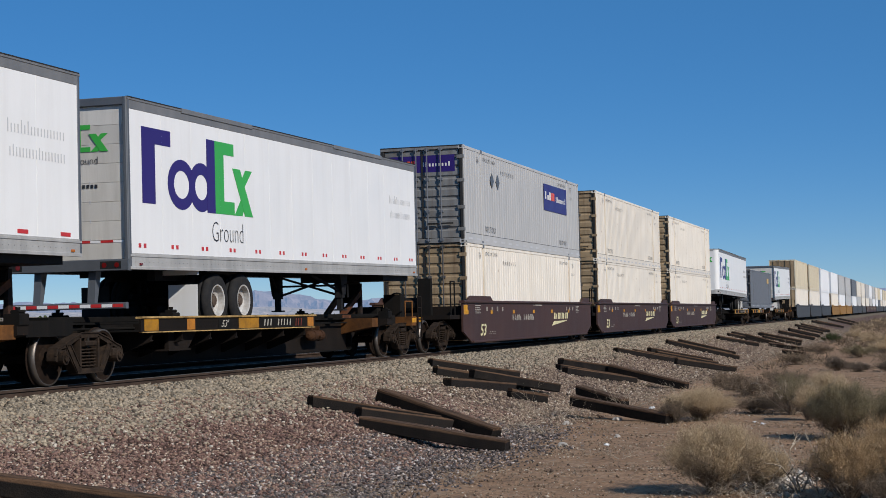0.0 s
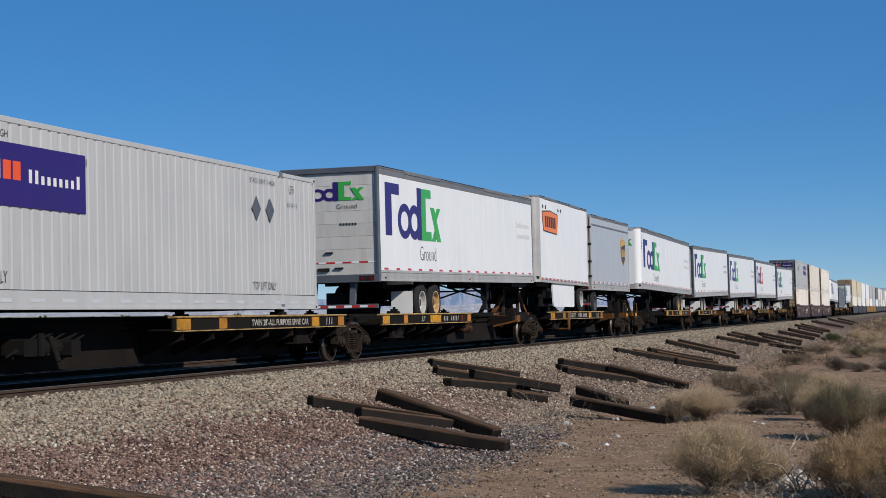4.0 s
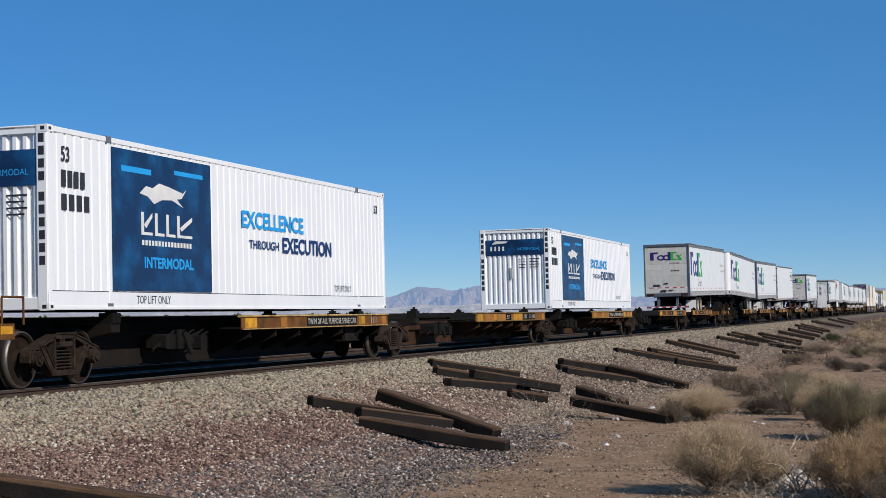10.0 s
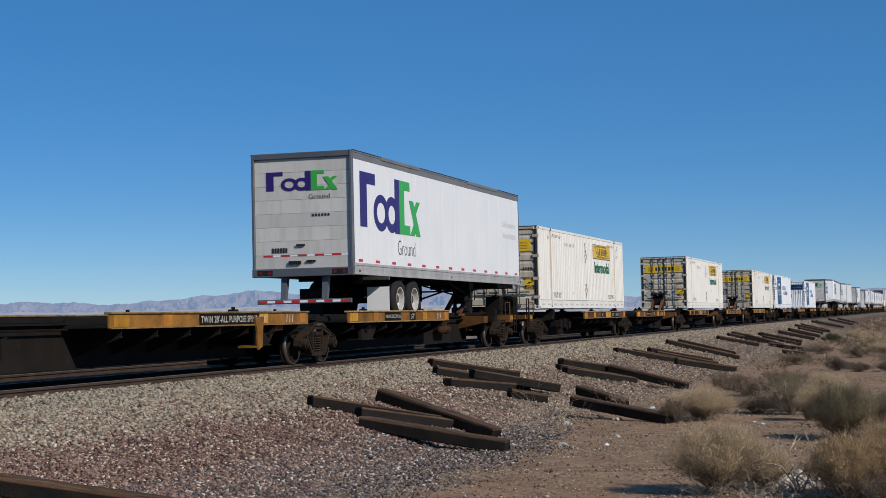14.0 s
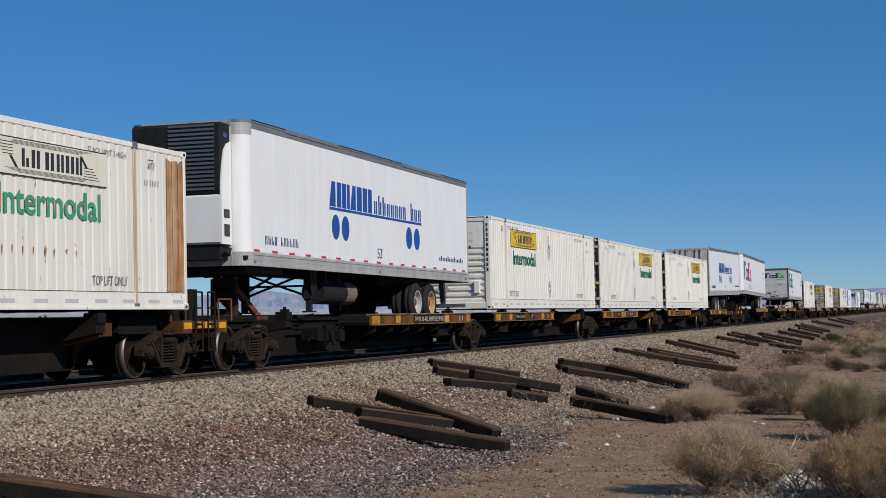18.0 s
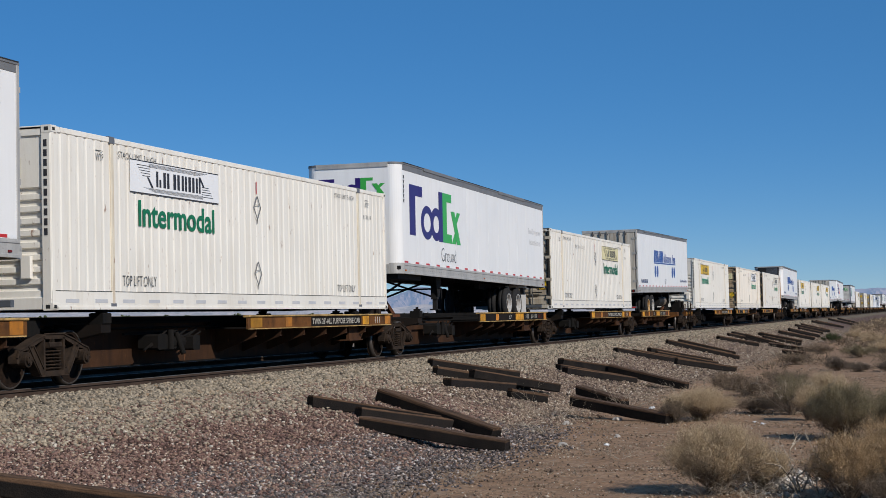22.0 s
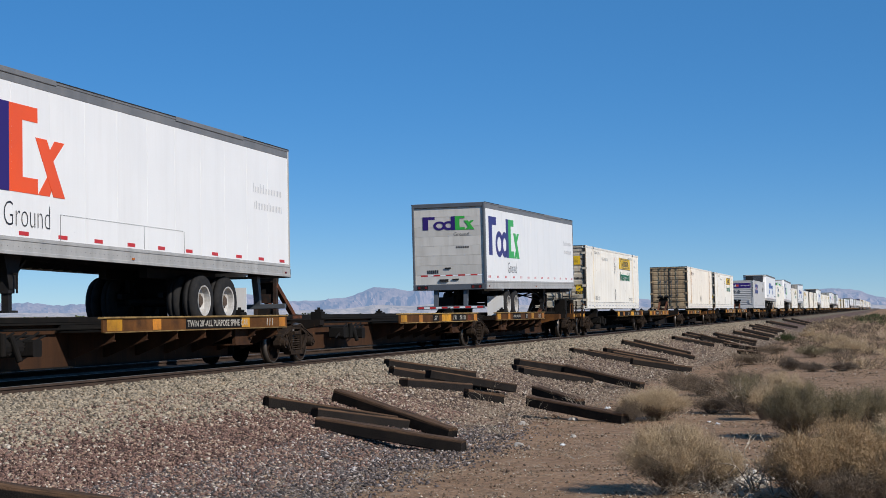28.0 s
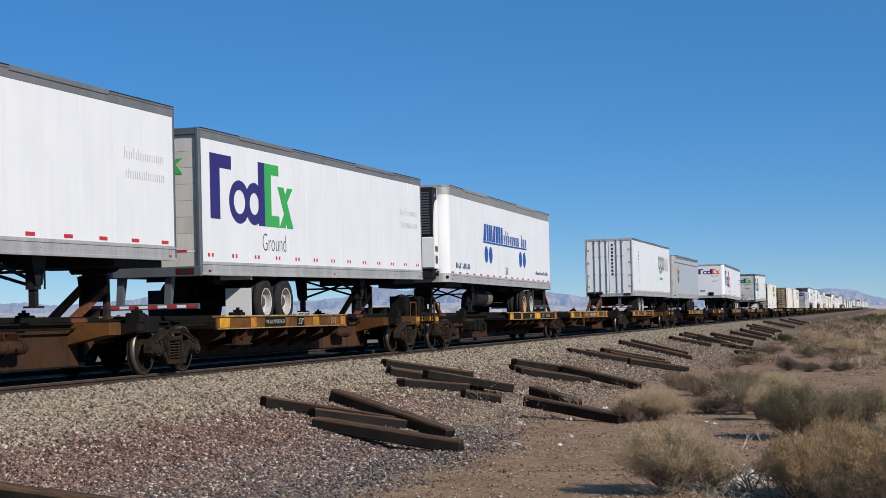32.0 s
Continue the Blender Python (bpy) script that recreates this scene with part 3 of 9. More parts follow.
        pts = np.array([(x, y, ground_at(x, y) + r * h) for x, y, r, h in zip(xs, ys, rr, lift)])
        scatter(nm, pts, rr, ma, lab, "gravel", seed=len(lab))


def build_track():
    """Two rails on sleepers, leaning slightly away from the camera."""
    lean = Matrix.Translation((0, YC, 0)) @ pose(0, 0, 0, CANT)
    for s, lean in ((-1, lean), (1, lean), (-1, Matrix.Translation((0, YC + 4.1, -0.03))), (1, Matrix.Translation((0, YC + 4.1, -0.03)))):
        tr = tagged(new("track_rail"), "long steel rail with rusty sides and polished head", "rail", "track rails", "structure")
        tr.matrix_world = lean
        y = s * 0.7525
        web = [(-0.076, -0.171), (0.076, -0.171), (0.076, -0.16), (0.02, -0.14), (0.010, -0.12), (0.010, -0.055), (0.036, -0.045), (0.036, -0.006), (-0.036, -0.006), (-0.036, -0.045), (-0.010, -0.055),
               (-0.010, -0.12), (-0.02, -0.14), (-0.076, -0.16)]
        m = M()
        m.prism([(y + a, b) for a, b in web], "x", -400, 4500)
        part("rail_web", m, RAILSIDE, tr)
        m = M()
        m.prism([(y - 0.034, -0.008), (y + 0.034, -0.008), (y + 0.030, -0.001), (y + 0.012, 0.0), (y - 0.012, 0.0), (y - 0.030, -0.001)], "x", -400, 4500)
        part("rail_head", m, RAILHEAD, tr, "polished rail head")
    tk = tagged(new("track_bed"), "wooden sleepers bedded in ballast under the rails", "track", kind="structure")
    tk.matrix_world = Matrix.Translation((0, YC, 0)) @ pose(0, 0, 0, CANT)
    m = M()
    m.box(-0.115, 0.115, -1.30, 1.30, -0.34, -0.176, c=0.012)
    me = m.mesh("sleeper")
    me.materials.append(TIETRACK)
    for i in range(110):
        o = part("sleeper", me, TIETRACK, tk)
        o.location.x = 12 + i * 0.495


def loose_tie(a, b, h=0.18, w=0.23, seed=0):
    """A discarded sleeper lying from a to b (its underside's middle line)."""
    a, b = Vector(a), Vector(b)
    L = (b - a).length
    rng = random.Random(seed)
    vs, fs = [], []
    n = 9
    for i in range(n + 1):
        x = -L / 2 + L * i / n
        for y, z in ((-w / 2 + 0.012, 0), (w / 2 - 0.012, 0), (w / 2, 0.015), (w / 2, h - 0.02), (w / 2 - 0.02, h), (-w / 2 + 0.02, h), (-w / 2, h - 0.02), (-w / 2, 0.015)):
            k = 0.006
            vs.append((x + rng.uniform(-k, k) + (rng.uniform(-0.015, 0.015) if i in (0, n) else 0), y + rng.uniform(-k, k), z + rng.uniform(-k, k)))
    for i in range(n):
        for j in range(8):
            fs.append((i * 8 + j, i * 8 + (j + 1) % 8, (i + 1) * 8 + (j + 1) % 8, (i + 1) * 8 + j))
    fs += [tuple(range(8))[::-1], tuple(range(n * 8, n * 8 + 8))]
    m = M().add(vs, fs)
    me = m.mesh("railroad_tie")
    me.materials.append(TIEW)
    ob = tagged(new("railroad_tie", me), "dark creosoted wooden sleeper lying discarded on gravel", "railway tie", "discarded ties")
    d = (b - a).normalized()
    side = Vector((0, 0, 1)).cross(d).normalized()
    up = d.cross(side)
    ob.matrix_world = Matrix.Translation((a + b) / 2) @ Matrix((d, side, up)).transposed().to_4x4()
    return ob


TIES = [  # ends of each loose tie on the ground (x, y), and how far each end is propped up
    ((26.6, 10.52, 0.02), (28.5, 8.75, 0.0)), ((26.0, 9.33, 0.0), (25.75, 6.72, 0.0)), ((29.5, 10.2, 0.07), (28.3, 7.60, 0.0)), ((26.9, 9.72, 0.0), (28.35, 8.50, 0.0)),
    ((37.8, 11.78, 0.0), (39.75, 10.1, 0.0)), ((36.3, 11.2, 0.0), (38.1, 9.4, 0.0)), ((36.35, 10.32, 0.16), (38.25, 8.72, 0.14)), ((34.5, 10.36, 0.0), (36.9, 9.5, 0.0)), ((35.5, 9.2, 0.0), (36.1, 8.5, 0.02)),
    ((44.9, 10.0, 0.0), (47.0, 8.4, 0.0)), ((46.3, 10.44, 0.10), (48.4, 8.9, 0.12)), ((47.63, 9.22, 0.16), (46.7, 6.84, 0.0)), ((45.3, 10.3, 0.0), (47.2, 8.5, 0.0)),
    ((34.2, 7.44, 0.28), (32.96, 5.18, 0.0)), ((39.2, 8.36, 0.13), (37.77, 6.98, 0.0)),
    ((57.8, 11.0, 0.0), (60.2, 9.1, 0.0)), ((60.94, 10.05, 0.05), (62.41, 7.96, 0.08)), ((58.36, 8.9, 0.10), (59.55, 6.94, 0.0)), ((60.9, 10.3, 0.12), (63.2, 8.3, 0.10)), ((59.4, 10.6, 0.0), (61.4, 8.7, 0.0)),
    ((69.9, 11.05, 0.03), (71.6, 8.2, 0.0)), ((71.74, 10.82, 0.09), (72.65, 8.46, 0.10)), ((70.6, 10.95, 0.0), (72.2, 8.6, 0.0)),
    ((85.4, 10.8, 0.0), (87.6, 9.0, 0.0)), ((92.1, 10.82, 0.14), (94.11, 9.34, 0.10)), ((91.55, 11.02, 0.0), (93.42, 9.27, 0.0)), ((103.1, 10.4, 0.06), (103.6, 7.91, 0.10)), ((100.3, 9.95, 0.0), (101.7, 7.84, 0.0)),
    ((92.0, 10.1, 0.2), (92.5, 8.0, 0.1)), ((112.3, 10.07, 0.10), (113.5, 7.83, 0.10)), ((88.0, 8.4, 0.18), (87.3, 6.32, 0.0)), ((81.0, 7.05, 0.10), (80.5, 6.0, 0.0)), ((103.6, 10.5, 0.0), (105.4, 8.6, 0.0)),
    ((138.0, 11.0, 0.05), (139.67, 8.69, 0.10)), ((133.5, 10.4, 0.0), (135.0, 8.62, 0.0)), ((139.0, 10.6, 0.18), (140.6, 8.4, 0.15)), ((162.0, 11.3, 0.10), (164.0, 8.68, 0.20)), ((166.0, 11.2, 0.10), (168.0, 8.7, 0.10)),
    ((190.0, 11.4, 0.10), (192.0, 8.8, 0.10)), ((205.0, 11.2, 0.12), (207.0, 8.75, 0.10)), ((122.0, 10.2, 0.10), (124.5, 8.2, 0.05)),
    ((15.0, 9.55, 0.03), (16.0, 7.2, 0.03)),
]


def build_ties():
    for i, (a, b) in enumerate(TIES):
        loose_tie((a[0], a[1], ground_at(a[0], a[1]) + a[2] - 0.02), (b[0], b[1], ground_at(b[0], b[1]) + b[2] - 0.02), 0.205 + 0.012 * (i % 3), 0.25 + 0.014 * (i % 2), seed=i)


def twig_material(name, cols):
    return stone_material(name, cols, 0.85)


STRAW = twig_material("dry_straw_twig", [(0.0, (0.27, 0.192, 0.112)), (0.4, (0.43, 0.318, 0.195)), (0.8, (0.57, 0.437, 0.28)), (1.0, (0.70, 0.56, 0.38))])
RUSSET = twig_material("russet_brown_dry_twig", [(0.0, (0.21, 0.135, 0.070)), (0.4, (0.36, 0.240, 0.128)), (0.8, (0.50, 0.350, 0.195)), (1.0, (0.63, 0.47, 0.29))])
OLIVE = twig_material("grey_olive_twig", [(0.0, (0.115, 0.096, 0.058)), (0.5, (0.185, 0.155, 0.092)), (0.85, (0.26, 0.21, 0.128)), (1.0, (0.36, 0.29, 0.18))])
PALET = twig_material("pale_dead_wood", [(0.0, (0.20, 0.15, 0.11)), (0.6, (0.34, 0.28, 0.21)), (1.0, (0.46, 0.40, 0.32))])
DARKT = twig_material("dark_grey_stem", [(0.0, (0.07, 0.05, 0.038)), (0.6, (0.13, 0.10, 0.075)), (1.0, (0.24, 0.19, 0.145))])
GREYT = twig_material("bare_grey_brown_twig", [(0.0, (0.080, 0.057, 0.040)), (0.6, (0.165, 0.122, 0.084)), (1.0, (0.31, 0.24, 0.17))])
GREENB = twig_material("dull_green_leaf", [(0.0, (0.025, 0.035, 0.014)), (0.6, (0.06, 0.075, 0.03)), (1.0, (0.11, 0.12, 0.055))])


def blades(starts, dirs, lengths, widths, rng, bend=0.35):
    """Thin bent strips of two joints each: vertices and faces."""
    n = len(starts)
    dirs = dirs / np.linalg.norm(dirs, axis=1)[:, None]
    side = np.cross(dirs, rng.normal(size=(n, 3)))
    side /= np.linalg.norm(side, axis=1)[:, None] + 1e-9
    bnd = rng.normal(0, bend, (n, 3))
    mid = starts + dirs * lengths[:, None] * 0.5
    tip = starts + (dirs + bnd * 0.6) * lengths[:, None]
    w = widths[:, None] * side
    v = np.stack([starts - w, starts + w, mid - w * 0.7, mid + w * 0.7, tip - w * 0.2, tip + w * 0.2], 1)
    return v.reshape(-1, 3), n


def blade_mesh(name, v, n, material):
    quads = np.array([(0, 1, 3, 2), (2, 3, 5, 4)])
    f = (np.arange(n)[:, None, None] * 6 + quads[None]).reshape(-1)
    me = bpy.data.meshes.new(name)
    me.vertices.add(n * 6)
    me.vertices.foreach_set("co", v.reshape(-1))
    me.loops.add(len(f))
    me.loops.foreach_set("vertex_index", f)
    me.polygons.add(n * 2)
    me.polygons.foreach_set("loop_start", np.arange(0, len(f), 4))
    me.polygons.foreach_set("loop_total", np.full(n * 2, 4))
    me.update(calc_edges=True)
    me.materials.append(material)
    return me


def thin_mesh(name, s, tip, width, rng):
    """Fine tapering twigs, one three-sided blade each."""
    n = len(s)
    d = tip - s
    side = np.cross(d, rng.normal(size=(n, 3)))
    side /= np.linalg.norm(side, axis=1)[:, None] + 1e-9
    side = side * width[:, None]
    v = np.stack([s - side, s + side, tip], 1).reshape(-1, 3)
    me = bpy.data.meshes.new(name)
    me.vertices.add(n * 3)
    me.vertices.foreach_set("co", v.reshape(-1))
    me.loops.add(n * 3)
    me.loops.foreach_set("vertex_index", np.arange(n * 3))
    me.polygons.add(n)
    me.polygons.foreach_set("loop_start", np.arange(0, n * 3, 3))
    me.polygons.foreach_set("loop_total", np.full(n, 3))
    me.update(calc_edges=True)
    return me


def shrub(x, y, R, H, material, count, label, seed, bare=0.25, wide=0.0022):
    """Many branches that rise from one root and spread, each with a ragged tuft of fine twigs, bare towards the ground."""
    rng = np.random.default_rng(seed)
    ob = tagged(new("desert_shrub"), label, "shrub", "desert shrubs")
    ob.location = (x, y, ground_at(x, y) - 0.02)
    nb = int(np.clip(count / 22, 50, 420))
    az = rng.uniform(0, 2 * math.pi, nb)
    el = np.arcsin(rng.uniform(0.10, 1.0, nb) ** 0.85)
    R, H = R * 0.86, H * 0.86
    ph = rng.uniform(0, 6.3, 3)
    reach = 1 + 0.13 * np.sin(3 * az + ph[0]) * np.cos(el) + 0.10 * np.sin(5 * az + ph[1]) + 0.08 * np.sin(7 * el + 4 * az + ph[2]) + rng.normal(0, 0.08, nb)
    reach *= np.where(rng.random(nb) < 0.3, rng.uniform(0.55, 0.9, nb), 1.0)
    tip = np.stack([np.cos(az) * np.cos(el) * R * reach, np.sin(az) * np.cos(el) * R * reach, H * (0.40 + 0.58 * np.sin(el)) * np.clip(reach, 0.6, 1.12)], 1)
    root = np.stack([rng.normal(0, 0.13 * R, nb), rng.normal(0, 0.13 * R, nb), np.zeros(nb)], 1)
    mid = root * 0.45 + tip * np.array([0.50, 0.50, 0.58]) + rng.normal(0, 0.035 * R, (nb, 3))
    n = count * 14
    k = rng.integers(0, nb, n)
    q = rng.beta(3.4, 1.1, n)[:, None]
    q = 0.10 * bare + q * (1.03 - 0.10 * bare)
    at = (1 - q) ** 2 * root[k] + 2 * q * (1 - q) * mid[k] + q * q * tip[k]
    way = (1 - q) * (mid[k] - root[k]) + q * (tip[k] - mid[k])
    way /= np.linalg.norm(way, axis=1)[:, None] + 1e-9
    at = at + rng.normal(0, 1, (n, 3)) * (0.022 + 0.045 * R * q)
    d = way * 0.7 + rng.normal(0, 0.55, (n, 3)) + np.array([0, 0, 0.15])
    d /= np.linalg.norm(d, axis=1)[:, None]
    keep = (at[:, 2] > 0.03) & (at[:, 2] > H * (0.16 + 0.30 * rng.random(n)))
    at, d, q = at[keep], d[keep], q[keep]
    n = len(at)
    size = rng.uniform(0.025, 0.068, n) * (0.6 + 0.45 * R) * (0.8 + 0.5 * q[:, 0])
    out = np.hypot(at[:, 0], at[:, 1]) / R
    old = at[:, 2] < H * (0.30 + 0.22 * rng.random(n) + 0.06 * np.sin(5 * np.arctan2(at[:, 1], at[:, 0]))) * (0.55 + 0.6 * np.clip(out, 0, 1))
    for nm, pick, ma, lab in (("crown", ~old, material, "dense fine dry twigs"), ("lower_crown", old & (rng.random(n) < 0.75), GREYT, "bare grey lower twigs")):
        part(nm, thin_mesh(nm, at[pick], (at + d * size[:, None])[pick], (rng.uniform(0.55, 1.2, n) * wide)[pick], rng), ma, ob, lab)
    m = M()
    for r0, m0, t0 in zip(root[: nb // 2], mid, tip):
        a, b, c = Vector(r0), Vector(m0), Vector(t0)
        m.cyl(a, b, 0.0065, 3, 0.0045)
        m.cyl(b, b + (c - b) * 0.6, 0.0045, 3, 0.002)
    part("branch", m, GREYT, ob, "thin grey-brown branches")
    dead_wood(ob, int(8 + 16 * bare), R * 0.95, H * 0.85, 0.007, DARKT, rng, "bare woody stems")
    return ob


def dead_wood(ob, n, R, H, thick, material, rng, label, depth=2):
    """Branching stems from the ground outwards, each stem tapered and forked."""
    m = M()

    def grow(p, d, length, r, level):
        q = p
        for k in range(3):
            e = q + d * (length / 3)
            m.cyl(q, e, r * (1 - 0.2 * k), 4 if level == depth else 3, r * (0.8 - 0.2 * k))
            if level and k:
                for _ in range(2):
                    f = (d + Vector(rng.normal(0, 0.55, 3))).normalized()
                    grow(e, f, length * rng.uniform(0.35, 0.6), r * 0.55, level - 1)
            q = e
            d = (d + Vector(rng.normal(0, 0.16, 3))).normalized()
    for i in range(n):
        a, up = rng.uniform(0, 2 * math.pi), rng.uniform(0.35, 1.2)
        d = Vector((math.cos(a) * R, math.sin(a) * R, up * H)).normalized()
        grow(Vector((0.05 * R * math.cos(a), 0.05 * R * math.sin(a), 0.0)), d, rng.uniform(0.55, 0.85) * math.hypot(R * math.cos(math.atan(up)), H * 0.8), thick * rng.uniform(0.6, 1.2), depth)
    part("stem", m, material, ob, label)


def dead_bush(x, y, R, H, n, seed, thick=0.008, material=None):
    rng = np.random.default_rng(seed)
    ob = tagged(new("dead_bush"), "bare pale dead bush of thin forked stems", "dead bush", "dead bushes")
    ob.location = (x, y, ground_at(x, y) - 0.02)
    dead_wood(ob, n, R, H, thick, material or PALET, rng, "pale forked stems")


def build_shrubs():
    a, b, c, d = "rounded straw-coloured dry desert shrub", "grey-olive twiggy desert shrub", "bare grey-brown dead shrub", "ragged russet-brown dry desert shrub"
    spec = [
        (20.25, 2.58, 0.64, 0.95, STRAW, 9500, a, 0.9), (20.6, 2.08, 0.34, 0.60, STRAW, 2800, a, 0.9),
        (19.75, 1.00, 0.48, 0.84, RUSSET, 5600, d, 1.0), (20.1, 0.50, 0.60, 1.0, RUSSET, 7000, d, 0.9), (19.6, -0.35, 0.70, 0.85, RUSSET, 6000, d, 0.9), (19.4, 0.40, 0.55, 0.45, GREYT, 1600, c, 1.3),
        (29.0, 1.50, 0.66, 1.10, OLIVE, 7500, b, 0.6), (29.6, 0.80, 0.50, 0.92, OLIVE, 4500, b, 0.6), (31.2, 0.30, 0.55, 0.85, OLIVE, 4500, b, 0.6), (36.6, 2.25, 0.62, 0.95, STRAW, 4500, a, 0.4), (33.8, 2.45, 0.36, 0.80, STRAW, 2200, a, 0.5),
        (33.8, 4.62, 0.76, 0.72, STRAW, 6000, a, 0.6), (33.2, 5.1, 0.40, 0.52, GREYT, 1200, c, 1.0), (36.0, 3.75, 0.55, 0.50, GREYT, 1500, c, 1.2), (36.6, 3.15, 0.5, 0.62, GREYT, 1300, c, 1.2), (35.4, 2.9, 0.45, 0.95, OLIVE, 900, b, 1.2),
        (43.0, 4.6, 0.9, 0.50, GREYT, 1100, c, 1.2), (46.2, 5.5, 0.8, 0.55, GREYT, 900, c, 1.2), (44.5, 3.6, 0.7, 0.55, OLIVE, 1100, b, 1.0), (49.0, 4.2, 0.9, 0.5, GREYT, 900, c, 1.2),
        (61.0, 3.4, 0.55, 0.50, DARKT, 900, c, 0.8), (60.0, 2.6, 0.55, 0.34, DARKT, 700, c, 0.8), (60.5, 1.5, 0.5, 0.35, DARKT, 600, c, 0.8),
        (77.0, 3.2, 1.0, 0.60, OLIVE, 900, b, 0.6), (67.0, 5.4, 0.8, 0.45, GREYT, 700, c, 0.8), (88.0, 2.6, 0.9, 0.5, STRAW, 900, a, 0.8), (100.0, 3.2, 1.4, 0.8, STRAW, 1000, a, 0.8), (122.0, 5.0, 1.3, 0.8, STRAW, 900, a, 0.6),
        (83.0, 5.4, 1.0, 0.5, GREYT, 500, c, 0.8), (108.0, 6.4, 0.8, 0.75, GREENB, 900, "low green-leaved desert shrub", 0.2),
        (84.0, 1.6, 1.4, 0.8, STRAW, 900, a, 0.5), (27.0, -0.6, 0.9, 0.8, STRAW, 4000, a, 0.5), (25.0, -0.2, 0.6, 0.6, OLIVE, 2500, b, 0.8),
    ]
    for i, (x, y, R, H, ma, n, lab, bare) in enumerate(spec):
        shrub(x, y, R, H, ma, n, lab, 40 + i, bare, 0.0019 if x < 40 else 0.0032 if x < 55 else 0.007)
    for i, (x, y, R, H, n, th) in enumerate(((19.4, 7.0, 0.9, 0.16, 16, 0.003), (18.6, 6.6, 0.6, 0.12, 12, 0.003), (29.4, 6.9, 0.75, 0.85, 14, 0.007), (20.6, 1.62, 0.42, 0.80, 6, 0.017), (20.2, 1.35, 0.5, 0.75, 8, 0.012), (19.2, 1.75, 0.35, 0.30, 9, 0.006), (20.1, 2.75, 0.62, 0.50, 22, 0.0035), (20.0, 2.2, 0.6, 0.42, 16, 0.0035), (19.7, 1.0, 0.6, 0.45, 16, 0.0035), (19.6, 0.3, 0.6, 0.45, 14, 0.0035), (29.2, 1.9, 0.5, 0.5, 12, 0.004), (20.9, 1.9, 0.6, 0.3, 12, 0.006), (35.6, 2.95, 0.6, 0.98, 8, 0.012), (81.5, 7.5, 1.0, 0.8, 10, 0.010), (36.2, 6.6, 0.8, 0.5, 12, 0.007), (47.0, 6.3, 0.35, 0.22, 4, 0.005), (53.5, 4.8, 0.4, 0.25, 4, 0.006),
                                             (62.0, 4.6, 0.5, 0.25, 4, 0.006), (24.6, 4.6, 0.4, 0.22, 8, 0.005), (21.3, 6.2, 0.5, 0.16, 10, 0.004), (40.5, 5.9, 0.8, 0.5, 12, 0.007))):
        dead_bush(x, y, R, H, n, 70 + i, th)
    # pale rubble between the near shrubs
    rng = np.random.default_rng(17)
    n = 420
    xs, ys = rng.normal(21.7, 0.7, n), rng.normal(2.05, 0.25, n)
    rr = rng.uniform(0.015, 0.06, n)
    scatter("rubble", np.array([(x, y, ground_at(x, y) + q * 0.4) for x, y, q in zip(xs, ys, rr)]), rr, stone_material("pale_rubble_stone", [(0.0, (0.22, 0.18, 0.14)), (0.5, (0.42, 0.36, 0.29)), (1.0, (0.62, 0.56, 0.48))]), "pale rubble between the shrubs", "rubble", seed=3)
    # broken twigs and straw strewn over the dirt
    rng = np.random.default_rng(31)
    n = 5200
    xs, ys = 15 + 40 * rng.random(n) ** 1.6, rng.uniform(-1.5, 8.3, n)
    st = np.array([(x, y, ground_at(x, y) + 0.012) for x, y in zip(xs, ys)])
    d = rng.normal(size=(n, 3)) * np.array([1, 1, 0.12])
    v, m = blades(st, d, rng.uniform(0.04, 0.22, n), rng.uniform(0.0015, 0.004, n), rng, 0.15)
    ob = new("dry_twigs", blade_mesh("dry_twigs", v, m, PALET))
    tagged(ob, "broken pale twigs strewn over the dirt", "twigs", kind="stuff")
    # low dry scrub over the plain, and a green belt farther out
    rng = np.random.default_rng(9)
    vs, tot = [], 0
    for i in range(620):
        x = 60 + 270 * rng.random() ** 1.3
        y = (rng.uniform(3.5, 6.8) if rng.random() < 0.10 else rng.uniform(-40, -1.5 + 0.01 * x)) if x < 120 else rng.uniform(-40, 7.0) if x < 200 else rng.uniform(-60, 7)
        R, H = rng.uniform(0.4, 1.2), rng.uniform(0.25, 0.7) * (0.55 if x < 120 and y > 0 else 1.0)
        n = 80 if x < 120 else 40
        d = rng.normal(size=(n, 3))
        d[:, 2] = np.abs(d[:, 2]) + 0.1
        d /= np.linalg.norm(d, axis=1)[:, None]
        s = np.stack([x + d[:, 0] * R * 0.7, y + d[:, 1] * R * 0.7, ground_at(x, y) + d[:, 2] * H * 0.7], 1)
        v, m = blades(s, d + rng.normal(0, 0.5, (n, 3)), rng.uniform(0.2, 0.45, n), np.full(n, 0.006 + x * 0.00012), rng)
        vs.append(v)
        tot += m
    ob = new("dry_scrub", blade_mesh("dry_scrub", np.concatenate(vs), tot, GREYT))
    tagged(ob, "low dry grey-brown scrub over the desert", "scrub", kind="stuff")
